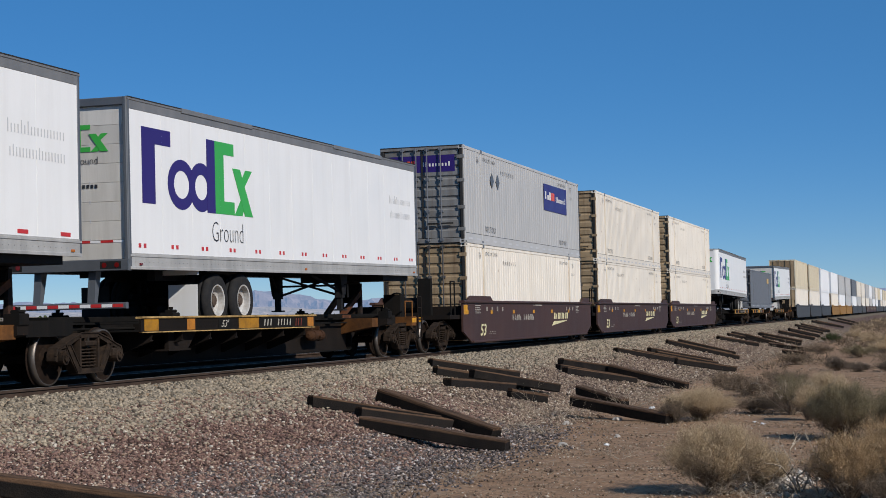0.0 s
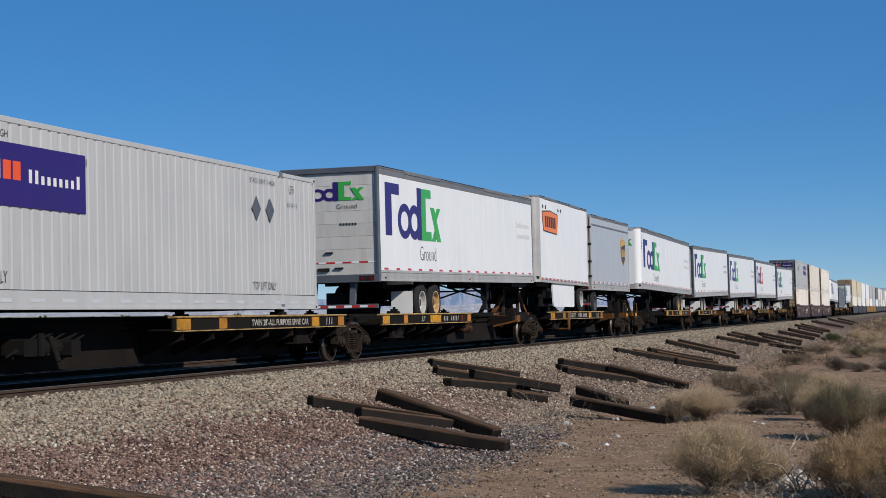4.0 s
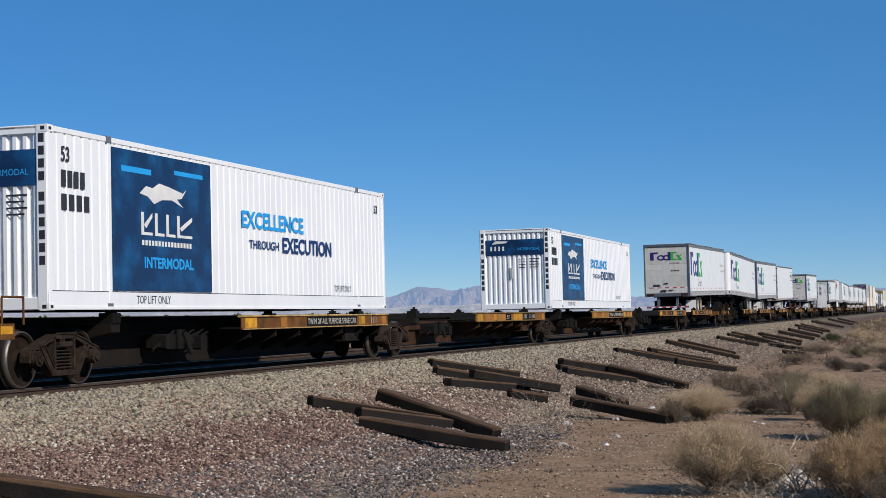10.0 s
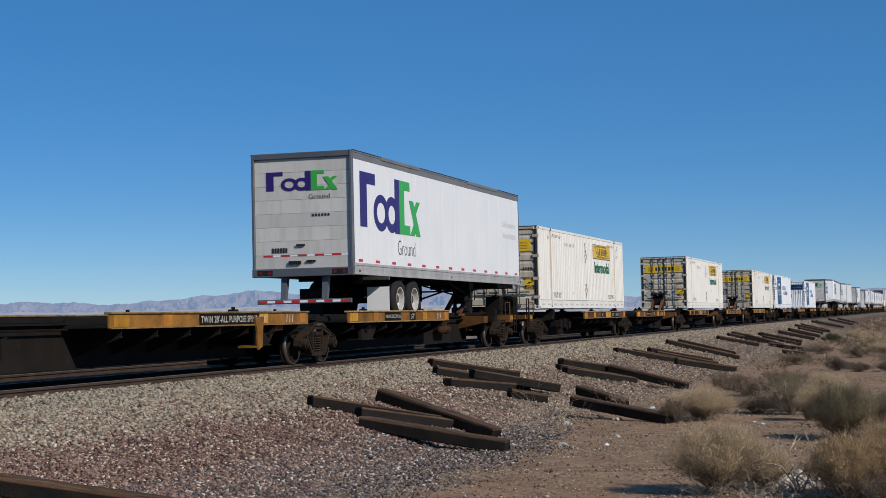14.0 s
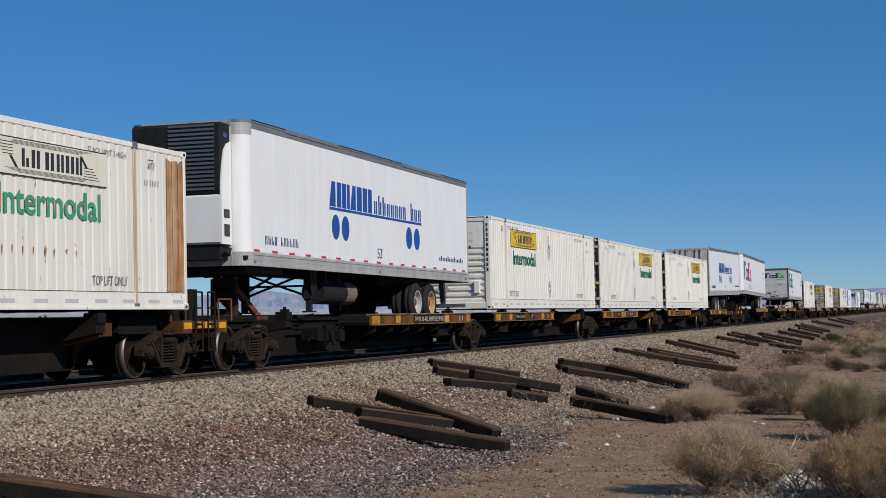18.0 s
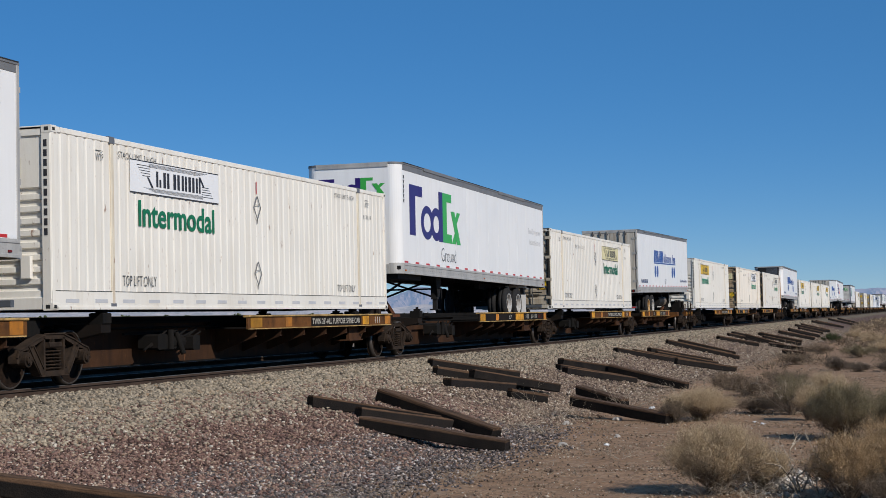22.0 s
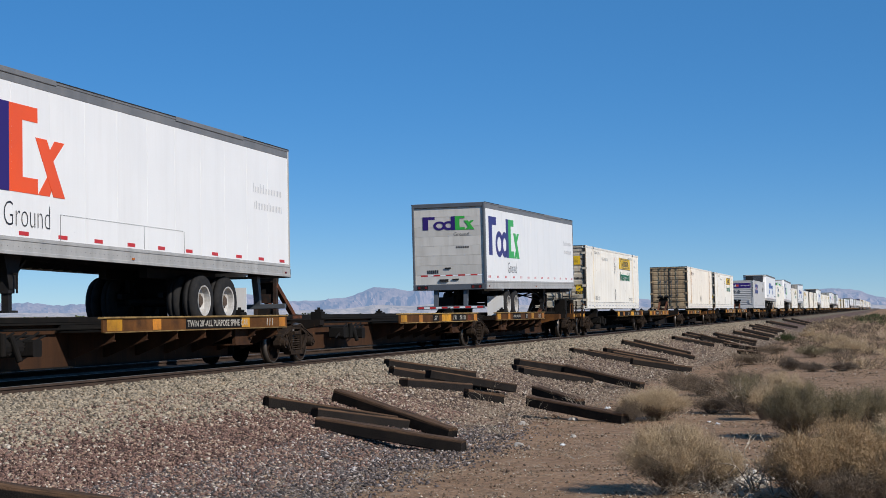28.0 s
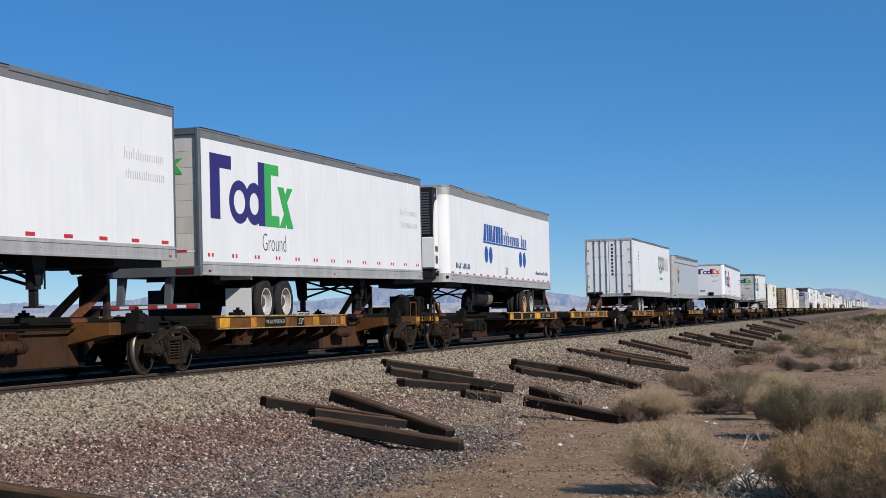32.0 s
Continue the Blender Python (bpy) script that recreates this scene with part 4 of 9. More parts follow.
    for nm, ma, num, lab in (("straw_scrub", STRAW, 210, "dry straw-coloured scrub beside the line"), ("twig_scrub", GREYT, 620, "bare grey-brown scrub beside the line")):
        vs, tot = [], 0
        for i in range(num):
            x = 62 + 330 * rng.random() ** 1.5
            y = rng.uniform(-14.0 - 0.1 * x, -0.6 + 0.042 * min(x, 150)) if x < 160 or i % 3 else rng.uniform(4.5, 9.0)
            R, H = rng.uniform(0.5, 1.3), rng.uniform(0.25, 0.8) * (0.5 if x < 110 else 0.8)
            n = 150 if x < 130 else 70
            d = rng.normal(size=(n, 3))
            d[:, 2] = np.abs(d[:, 2]) + 0.1
            d /= np.linalg.norm(d, axis=1)[:, None]
            q = rng.uniform(0.25, 0.95, n)[:, None]
            p = np.array([x, y, ground_at(x, y)]) + d * q * np.array([R, R, H]) * (1 + 0.25 * np.sin(5 * d[:, :1] + i))
            v, m = blades(p, d + rng.normal(0, 0.6, (n, 3)), rng.uniform(0.12, 0.34, n), np.full(n, 0.004 + x * 0.00009), rng)
            vs.append(v)
            tot += m
        ob = new(nm, blade_mesh(nm, np.concatenate(vs), tot, ma))
        tagged(ob, lab, "scrub", kind="stuff")
    vs, tot = [], 0
    for i in range(260):
        x = rng.uniform(190, 430)
        y = rng.uniform(-45, 4.5)
        R, H = rng.uniform(0.7, 1.8), rng.uniform(0.5, 1.1)
        n = 60
        d = rng.normal(size=(n, 3))
        d[:, 2] = np.abs(d[:, 2]) + 0.05
        d /= np.linalg.norm(d, axis=1)[:, None]
        r = rng.uniform(0.3, 1, n)[:, None]
        s = np.concatenate([np.array([x, y, GROUND]) + d * r * np.array([R, R, H])])
        v, m = blades(s, rng.normal(size=(n, 3)) + np.array([0, 0, 0.4]), rng.uniform(0.3, 0.7, n), np.full(n, 0.05), rng)
        vs.append(v)
        tot += m
    ob = new("green_brush", blade_mesh("green_brush", np.concatenate(vs), tot, GREENB))
    tagged(ob, "belt of dull green desert brush", "brush", kind="stuff")
    # far trees and bushes beyond the line
    pts, rad = [], []
    for i in range(230):
        th, r = radians(rng.uniform(2, 40)), rng.uniform(420, 1300)
        if r * math.sin(th) < 60:
            continue
        hh = rng.uniform(0.5, 1.7) * (r / 900)
        for k in range(9):
            pts.append((r * math.cos(th) + rng.normal(0, hh * 0.8), r * math.sin(th) + rng.normal(0, hh * 0.8), GROUND + hh * rng.uniform(0.15, 0.9)))
            rad.append(hh * rng.uniform(0.3, 0.55))
    scatter("far_trees", np.array(pts), np.array(rad), GREENB, "far dark green trees and bushes on the plain", "trees", 0.8, 77)


def build_litter():
    rng = random.Random(4)
    for i, (x, y, s) in enumerate(((47.9, 5.0, 0.22), (46.6, 4.78, 0.20), (32.5, 3.25, 0.07), (33.2, 3.5, 0.06), (37.0, 6.2, 0.10), (27.0, 5.3, 0.08))):
        bm = bmesh.new()
        bmesh.ops.create_icosphere(bm, subdivisions=2, radius=1)
        for v in bm.verts:
            k = 0.6 + 0.7 * noise.noise(v.co * 1.9 + Vector((i * 3.1, 0, 0)))
            v.co = Vector((v.co.x * k * s, v.co.y * k * s, v.co.z * k * s * 0.5 + s * 0.25))
        me = bpy.data.meshes.new("litter")
        bm.to_mesh(me)
        bm.free()
        me.materials.append(TRASH)
        ob = tagged(new("plastic_litter", me), "crumpled white plastic litter on the ground", "litter", "litter")
        ob.location = (x, y, ground_at(x, y))
    for i, (x, y, s) in enumerate(((26.9, 6.05, 0.14), (33.5, 6.35, 0.16), (29.0, 5.5, 0.10), (31.5, 7.0, 0.12))):
        bm = bmesh.new()
        bmesh.ops.create_icosphere(bm, subdivisions=2, radius=1)
        for v in bm.verts:
            k = 0.75 + 0.5 * noise.noise(v.co * 1.3 + Vector((i * 5.1, 2, 0)))
            v.co = Vector((v.co.x * k * s, v.co.y * k * s * 0.8, max(-0.3, v.co.z) * k * s * 0.6 + s * 0.1))
        me = bpy.data.meshes.new("rock")
        bm.to_mesh(me)
        bm.free()
        me.materials.append(CONCRETE)
        ob = tagged(new("rock", me), "pale brown rock lying on the dirt", "rock", "rocks")
        ob.location = (x, y, ground_at(x, y))


def mountain_material(name, base, air, mixv):
    ma = bpy.data.materials.new(name)
    ma.use_nodes = True
    N, L = ma.node_tree.nodes, ma.node_tree.links
    bs, out = N["Principled BSDF"], N["Material Output"]
    bs.inputs["Roughness"].default_value, bs.inputs["Specular IOR Level"].default_value = 1.0, 0.0
    tc = N.new("ShaderNodeTexCoord")
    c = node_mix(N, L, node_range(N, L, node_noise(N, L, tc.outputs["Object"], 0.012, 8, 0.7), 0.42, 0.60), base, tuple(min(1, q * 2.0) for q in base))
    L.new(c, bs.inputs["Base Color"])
    # Bluish glow mixed over the rock stands in for haze in the air.
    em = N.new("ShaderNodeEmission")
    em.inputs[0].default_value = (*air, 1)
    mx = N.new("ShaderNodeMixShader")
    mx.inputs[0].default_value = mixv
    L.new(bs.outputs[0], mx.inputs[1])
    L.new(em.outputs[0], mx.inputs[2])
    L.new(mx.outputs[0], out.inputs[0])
    return ma


def build_mountains():
    """Two ranges far beyond the plain, seen over the train and between its loads."""
    peaks = ((-1.6, -0, 0.85), (-0.7, 7, 0.85), (0.3, 9, 0.85), (1.2, 23, 0.85), (2.2, 21, 0.85), (3.1, 17, 0.85), (4.1, 15, 0.85), (5.0, 12, 0.85), (6.0, 10, 0.85), (6.9, 10, 0.85), (7.9, 10, 0.85), (8.8, 11, 0.85), (9.8, 13, 0.85), (10.8, 17, 0.85), (11.7, 21, 0.85), (12.7, 24, 0.85), (13.6, 34, 0.85), (14.5, 34, 0.85), (15.5, 33, 0.85), (16.4, 17, 0.85), (17.4, 34, 0.85), (18.3, 18, 0.85), (19.3, 13, 0.85), (20.2, 11, 0.85), (21.2, 13, 0.85), (22.1, 22, 0.85), (23.1, 27, 0.85), (24.0, 23, 0.85), (25.0, 21, 0.85), (25.9, 15, 0.85), (26.9, 14, 0.85), (27.8, 11, 0.85), (28.8, 9, 0.85), (29.7, 13, 0.85), (30.7, 10, 0.85), (31.6, 17, 0.85), (32.6, 3, 0.85), (33.5, 2, 0.85), (37, 16, 2.5), (44, 22, 3.0), (-8, 24, 3.0), (-18, 26, 5.0))
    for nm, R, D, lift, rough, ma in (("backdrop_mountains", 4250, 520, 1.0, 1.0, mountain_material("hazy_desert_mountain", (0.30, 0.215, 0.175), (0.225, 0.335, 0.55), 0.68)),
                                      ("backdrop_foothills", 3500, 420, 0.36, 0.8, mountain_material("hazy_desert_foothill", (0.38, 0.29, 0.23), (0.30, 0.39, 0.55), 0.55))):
        betas = np.arange(-28, 58, 0.075)
        rows = 22
        vs = []
        for b in betas:
            crest = 8.0 + sum(a * math.exp(-((b - c) / w) ** 2) for c, a, w in peaks)
            crest = crest * lift + (3 * lift) * noise.fractal((b * 2.2, R * 0.01, 0), 0.9, 2.1, 5)
            hgt = max(3.0, 0.9 * crest * R / 2863)
            for j in range(rows):
                f = j / (rows - 1)
                r = R - D * (1 - f)
                g = f ** 1.25
                rel = noise.fractal((b * 1.9, f * 3.0, R * 0.1), 0.8, 2.1, 5)
                z = GROUND - 2 + hgt * (g + (1 - f) * f * 2.0 * rel * rough) + (0 if f > 0 else -3)
                vs.append((r * math.cos(radians(b)), r * math.sin(radians(b)), z))
        n = rows
        fs = [(i * n + j, (i + 1) * n + j, (i + 1) * n + j + 1, i * n + j + 1) for i in range(len(betas) - 1) for j in range(n - 1)]
        me = bpy.data.meshes.new(nm)
        me.from_pydata(vs, [], fs)
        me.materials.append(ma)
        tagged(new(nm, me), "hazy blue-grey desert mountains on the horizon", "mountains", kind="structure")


YC, CANT = 14.40, -0.81
# ---- loads of the train ----
# A load's own space: x from its rear end along the train, y across (the camera's side is -y), z up from its base.
HALF = 1.295
L53 = 16.154


def fx_logo(ob, x0, x1, z0, z1, accent, accent_label, y=None, end=None):
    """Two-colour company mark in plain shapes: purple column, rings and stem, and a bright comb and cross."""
    w, h = x1 - x0, z1 - z0
    p, a = M(), M()

    def put(m, poly, t=0.004):
        q = [(x0 + u * w, z0 + v * h) for u, v in poly]
        flat_side(m, q, y, t) if end is None else flat_end(m, q, end, t)

    def ring(m, cu, cv, ru, rv, k):
        ring_side(m, x0 + cu * w, z0 + cv * h, ru * w, rv * h, k, y if end is None else end, 0.004 + 0.002 * (cu > 0.4), end=end is not None)
    put(p, rect(0, 0.105, 0.04, 1))
    put(p, rect(0.105, 0.235, 0.80, 1))
    ring(p, 0.325, 0.33, 0.118, 0.33, 0.56)
    ring(p, 0.50, 0.33, 0.110, 0.33, 0.52)
    put(p, rect(0.553, 0.628, 0.0, 1.0), 0.008)
    put(a, rect(0.628, 0.715, 0.0, 1.0))
    put(a, rect(0.715, 0.815, 0.83, 1.0))
    put(a, rect(0.715, 0.815, 0.0, 0.18))
    put(a, [(0.80, 0.66), (0.875, 0.66), (1.0, 0.0), (0.92, 0.0)], 0.008)
    put(a, [(0.93, 0.66), (1.0, 0.66), (0.895, 0.34), (0.865, 0.42)])
    put(a, [(0.815, 0.0), (0.895, 0.0), (0.93, 0.22), (0.90, 0.30)])
    part("logo_mark", p, PURPLE, ob, "deep purple company mark")
    part("logo_accent", a, accent, ob, accent_label)


def tyre_pair(ob, x, zc, rim, side):
    """A dual wheel on one side; side -1 is the camera's side."""
    for k, yy in enumerate((1.06, 0.72)):
        y0 = side * yy
        t = M()
        r = 0.53
        t.lathe([(-0.13, 0.30), (-0.14, 0.42), (-0.125, 0.495), (-0.09, r - 0.012), (-0.06, r), (-0.02, r), (-0.018, r - 0.012), (0.018, r - 0.012), (0.02, r), (0.06, r), (0.09, r - 0.012),
                 (0.125, 0.495), (0.14, 0.42), (0.13, 0.30), (-0.13, 0.30)], (x, y0, zc), 24)
        ty = part("tyre", t, TYRE, ob, smooth=True)
        if k == 0:
            q = M()
            s = side
            q.lathe([(s * 0.10, 0.303), (s * 0.145, 0.310), (s * 0.138, 0.283), (s * 0.02, 0.272), (s * -0.03, 0.205), (s * -0.04, 0.205), (s * 0.0, 0.30), (s * 0.10, 0.303)], (x, y0, zc), 24)
            hb = M()
            hb.lathe([(s * -0.035, 0.21), (s * -0.02, 0.13), (s * 0.03, 0.115), (s * 0.07, 0.10), (s * 0.075, 0.0)], (x, y0, zc), 20)
            for i in range(8):
                g = 2 * math.pi * i / 8
                hb.cyl((x + 0.165 * math.cos(g), y0 + s * -0.03, zc + 0.165 * math.sin(g)), (x + 0.165 * math.cos(g), y0 + s * 0.01, zc + 0.165 * math.sin(g)), 0.017, 6)
            part("rim", q, rim, ty, "rust-stained yellow steel rim" if rim is RIMR else "black steel rim" if rim is BLACK else "grey-white steel rim")
            if side < 0:
                part("hub", hb, HUBM, ty, "grimy brown wheel hub")


def nose_arc(s, grow):
    """Plan of a rounded nose corner on side s, as a thin bent plate."""
    cx, cy, r = 0.30, s * (HALF - 0.30), 0.30 + grow
    out = [(cx - r * math.cos(a), cy + s * r * math.sin(a)) for a in [math.pi / 2 * i / 8 for i in range(9)]]
    inn = [(cx - (r - 0.04) * math.cos(a), cy + s * (r - 0.04) * math.sin(a)) for a in [math.pi / 2 * i / 8 for i in range(8, -1, -1)]]
    return out + inn


def trailer(key, L, rev, paint, label, *, logo=None, accent=None, rims=(RIMW, RIMW), tape="pairs", under=1.05, dirty=False, topband=0.2, botband=0.28, nose_paint=None, reefer=False, axles=2,
            flap=WHITE, doors="roll", railmat=None, seams=1.22, skirt=False, band=False, words=(), tall=4.1, slide=0.0, corner=None):
    """A highway trailer on its tyres; rev: its nose points to the train's rear."""
    ob = thing("semi_trailer", label, "trailer", "trailers on the train")
    B, T = under, tall          # underside and roof above the tyres' foot
    railmat = railmat or RAILG

    def X(x):
        return L - x if rev else x

    def xb(m, x0, x1, *r, **k):
        a, b = sorted((X(x0), X(x1)))
        return m.box(a, b, *r, **k)
    for s, nm in ((-1, "side_panel"), (1, "side_panel")):
        n = max(2, int(round(L / seams)))
        xs = 0.30 if rev else 0.08
        w = (L - 0.08 - xs) / n
        if s < 0:
            m = M()
            m.box(0.0, w - 0.004, -HALF, -HALF + 0.03, B + botband, T - topband)
            m.box(w - 0.030, w - 0.004, -HALF - 0.0025, -HALF, B + botband, T - topband)
            for k in range(22):
                zz = B + botband + 0.06 + k * (T - topband - B - botband - 0.1) / 21
                m.box(w - 0.022, w - 0.012, -HALF - 0.006, -HALF - 0.002, zz, zz + 0.01)
                if k % 2:
                    for f in (0.32, 0.65):
                        m.box(w * f, w * f + 0.009, -HALF - 0.004, -HALF, zz, zz + 0.009)
            me = m.mesh("side_panel")
            me.materials.append(paint)
            for i in range(n):
                part("side_panel", me, paint, ob).location.x = xs + i * w
        else:
            m = M()
            m.box(xs, L - 0.08, HALF - 0.03, HALF, B + botband, T - topband)
            part(nm, m, paint, ob)
        m = M()
        xr = xs if rev else 0.0
        m.box(xr, L, *sorted((s * (HALF - 0.05), s * (HALF + 0.006))), T - topband, T - 0.012, c=0.006)
        m.box(xr, L, *sorted((s * (HALF - 0.05), s * (HALF + 0.018))), T - 0.05, T, c=0.01)
        if rev:
            m.prism(nose_arc(s, 0.012), "z", T - 0.055, T)
        for xa, xc in ((0.13, 0.33), (0.62, 0.83)):
            m.box(L * xa, L * xc, *sorted((s * (HALF - 0.02), s * (HALF + 0.025))), T - 0.075, T + 0.018, c=0.008)
        part("top_rail", m, railmat, ob)
        if s < 0:
            m = M()
            m.box(xr + 0.02, L - 0.02, -HALF - 0.022, -HALF + 0.03, T - 0.006, T + 0.013)
            part("roof_edge", m, SEALSHADE, ob, "black roof edge seam")
        m = M()
        h1, h2 = HALF + 0.008, HALF + 0.022
        m.prism([(s * a, b) for a, b in ((HALF - 0.06, B), (h2, B), (h2, B + 0.045), (h1, B + 0.055), (h1, B + botband - 0.065), (h2, B + botband - 0.06), (h2, B + botband - 0.03), (h1, B + botband - 0.025), (h1, B + botband), (HALF - 0.06, B + botband))], "x", xs if rev else 0.02, L - 0.02)
        if rev:
            m.prism(nose_arc(s, 0.014), "z", B, B + botband)
        part("bottom_rail", m, ALU, ob)
        if s < 0:
            m = M()
            for i in range(int((L - 0.4) / 0.17)):
                m.box(0.2 + i * 0.17, 0.213 + i * 0.17, -HALF - 0.012, -HALF - 0.006, B + 0.12, B + 0.132)
            part("rivet_row", m, RAILG, ob)
            for xx in (0.35, L * 0.5, L - 0.35):
                m = M()
                m.box(xx, xx + 0.09, -HALF - 0.03, -HALF - 0.006, B + 0.07, B + 0.11, c=0.006)
                part("marker_lamp", m, LAMP if (xx > L - 1) == rev and xx != L * 0.5 else AMBER, ob, "small side marker lamp")
        if tape:
            m, m2 = M(), M()
            n = int(L / {"bars": 0.92, "rail": 0.62}.get(tape, 1.24))
            for i in range(n):
                xa = 0.35 + i * (L - 1.0) / (n - 1)
                zc = B + botband + (0.10 if tape == "pairs" else 0.05)
                if tape == "pairs":
                    m.box(xa, xa + 0.09, *sorted((s * HALF, s * (HALF + 0.005))), zc, zc + 0.075)
                    m.box(xa + 0.19, xa + 0.28, *sorted((s * HALF, s * (HALF + 0.005))), zc, zc + 0.075)
                elif tape == "rail":
                    m.box(xa, xa + 0.20, *sorted((s * HALF, s * (HALF + 0.026))), zc - 0.115, zc - 0.068)
                    m2.box(xa + 0.205, xa + 0.36, *sorted((s * HALF, s * (HALF + 0.026))), zc - 0.115, zc - 0.068)
                elif tape == "singles":
                    m.box(xa, xa + 0.30, *sorted((s * HALF, s * (HALF + 0.005))), zc - 0.02, zc + 0.045)
                else:
                    m.box(xa, xa + 0.30, *sorted((s * HALF, s * (HALF + 0.005))), zc - 0.04, zc + 0.01)
                    m2.box(xa + 0.31, xa + 0.55, *sorted((s * HALF, s * (HALF + 0.005))), zc - 0.04, zc + 0.01)
            if s < 0:
                part("reflective_strip", m, RED, ob, "red reflective tape")
            if m2.v and s < 0:
                part("reflective_strip", m2, TAPEW, ob, "white reflective tape")
        if band:
            m = M()
            m.box(0.1, L - 0.1, *sorted((s * HALF, s * (HALF + 0.02))), T - topband - 0.30, T - topband - 0.24)
            part("trim_band", m, RAILG, ob)
        for x0 in (L - 0.08,) if rev else (0.0, L - 0.08):
            m = M()
            m.box(x0, x0 + 0.08, *sorted((s * (HALF - 0.06), s * (HALF + 0.012))), B + 0.02, T - 0.03, c=0.012)
            part("corner_post", m, FRAMEG if doors == "roll" and paint is WHITE and nose_paint is None and not rev else ALU, ob)
    m = M()
    m.box(0.28 if rev else 0.0, L, -HALF + 0.02, HALF - 0.02, T - 0.03, T + 0.004)
    if rev:
        m.box(0.02, 0.28, -HALF + 0.30, HALF - 0.30, T - 0.03, T + 0.004)
    for i in range(int(L / 1.2)):
        m.box(0.6 + i * 1.2, 0.64 + i * 1.2, -HALF + 0.05, HALF - 0.05, T + 0.004, T + 0.014)
    part("roof", m, ROOFM, ob)
    m = M()
    m.box(0.05, L - 0.05, -HALF + 0.03, HALF - 0.03, B + 0.12, B + 0.20)
    for i in range(int(L / 0.4)):
        m.box(0.2 + i * 0.4, 0.25 + i * 0.4, -HALF + 0.05, HALF - 0.05, B + 0.02, B + 0.13)
    part("floor", m, BLACK, ob)["kind"] = "stuff"
    # nose
    m = M()
    k = 0.28 if rev else 0.03
    xb(m, L - 0.05, L, -HALF + k, HALF - k, B + 0.1, T - 0.03)
    part("front_wall", m, nose_paint or paint, ob)
    if rev:
        for s in (-1, 1):
            m = M()
            m.prism(nose_arc(s, 0.0), "z", B + botband, T - (0.30 if reefer else 0.055))
            for k in range(26):
                zz = B + botband + 0.05 + k * (T - 0.4 - B - botband) / 25
                m.box(0.285, 0.297, *sorted((s * (HALF - 0.01), s * (HALF + 0.004))), zz, zz + 0.012)
                m.box(-0.004, 0.01, *sorted((s * (HALF - 0.285), s * (HALF - 0.297))), zz, zz + 0.012)
            part("corner_post", m, corner or nose_paint or paint, ob, "rounded nose corner")
            if reefer:
                m = M()
                m.prism(nose_arc(s, 0.006), "z", T - 0.30, T - 0.055)
                part("corner_cap", m, ALU, ob, "scuffed metal corner cap")
        m = M()
        xb(m, L, L + 0.025, -HALF + 0.30, HALF - 0.30, T - 0.12, T)
        xb(m, L, L + 0.03, -HALF + 0.30, HALF - 0.30, B + 0.0, B + 0.24)
        part("nose_trim", m, ALU, ob)
        if not reefer:
            m = M()
            xb(m, L, L + 0.09, -0.35, 0.05, B + 0.22, B + 0.50, c=0.02)
            xb(m, L, L + 0.14, -0.3, -0.22, B + 0.3, B + 0.42)
            xb(m, L, L + 0.14, -0.12, -0.04, B + 0.3, B + 0.42)
            part("hose_box", m, BLACK, ob, "black air-hose connection box")
    # tail
    m = M()
    for s in (-1, 1):
        xb(m, -0.03, 0.08, *sorted((s * (HALF - 0.07), s * HALF)), B + 0.1, T, c=0.012)
    xb(m, -0.03, 0.08, -HALF + 0.07, HALF - 0.07, T - 0.14, T, c=0.012)
    xb(m, -0.05, 0.08, -HALF, HALF, B - 0.02, B + 0.18, c=0.012)
    part("door_frame", m, FRAMEG if doors == "roll" else ALU, ob)
    m = M()
    if doors == "roll":
        n = 8
        hh = (T - 0.14 - B - 0.18) / n
        m.box(*sorted((X(0.062), X(0.075))), -HALF + 0.07, HALF - 0.07, B + 0.18, T - 0.14)
        door = part("rear_door", m, DOORW, ob, "dusty white roll-up door")
        m = M()
        xb(m, 0.03, 0.06, -HALF + 0.07, HALF - 0.07, B + 0.183, B + 0.18 + hh - 0.001, c=0.003)
        me = m.mesh("door_panel")
        me.materials.append(DOORW)
        for i in range(n):
            part("door_panel", me, DOORW, door).location.z = i * hh
        m = M()
        for yy in (-0.55, 0.0, 0.55):
            for i in range(1, n):
                xb(m, 0.026, 0.03, yy - 0.012, yy + 0.012, B + 0.18 + i * hh - 0.03, B + 0.18 + i * hh + 0.03)
        part("hinge", m, PALEINK, ob)
        m = M()
        xb(m, -0.02, 0.03, -0.32, -0.10, B + 0.33, B + 0.37)
        xb(m, -0.03, 0.03, 0.05, 0.35, B + 0.28, B + 0.36)
        xb(m, -0.02, 0.03, -0.05, 0.15, B + 0.72, B + 0.76)
        part("door_handle", m, BLACK, ob, "black latch handle")
    else:
        for s in (-1, 1):
            m = M()
            xb(m, -0.012, 0.04, *sorted((s * 0.012, s * (HALF - 0.10))), B + 0.18, T - 0.12)
            part("rear_door", m, DOORG if dirty else paint, ob, "grimy swing door leaf" if dirty else "swing door leaf")
        for yy in (-0.28, -0.10, 0.10, 0.28) if doors == "swing" and L > 9 else (-0.95, -0.55, 0.55, 0.95) if doors == "swing" else (-0.75, -0.45, 0.12, 0.45, 0.78):
            m = M()
            m.cyl((X(-0.05), yy, B + 0.1), (X(-0.05), yy, T - 0.06), 0.022, 8)
            for zz in (B + 0.3, B + 1.2, B + 2.2, T - 0.2):
                xb(m, -0.055, 0.0, yy - 0.06, yy + 0.06, zz - 0.03, zz + 0.03)
            part("lock_rod", m, RODM if dirty else ALU, ob)
        m = M()
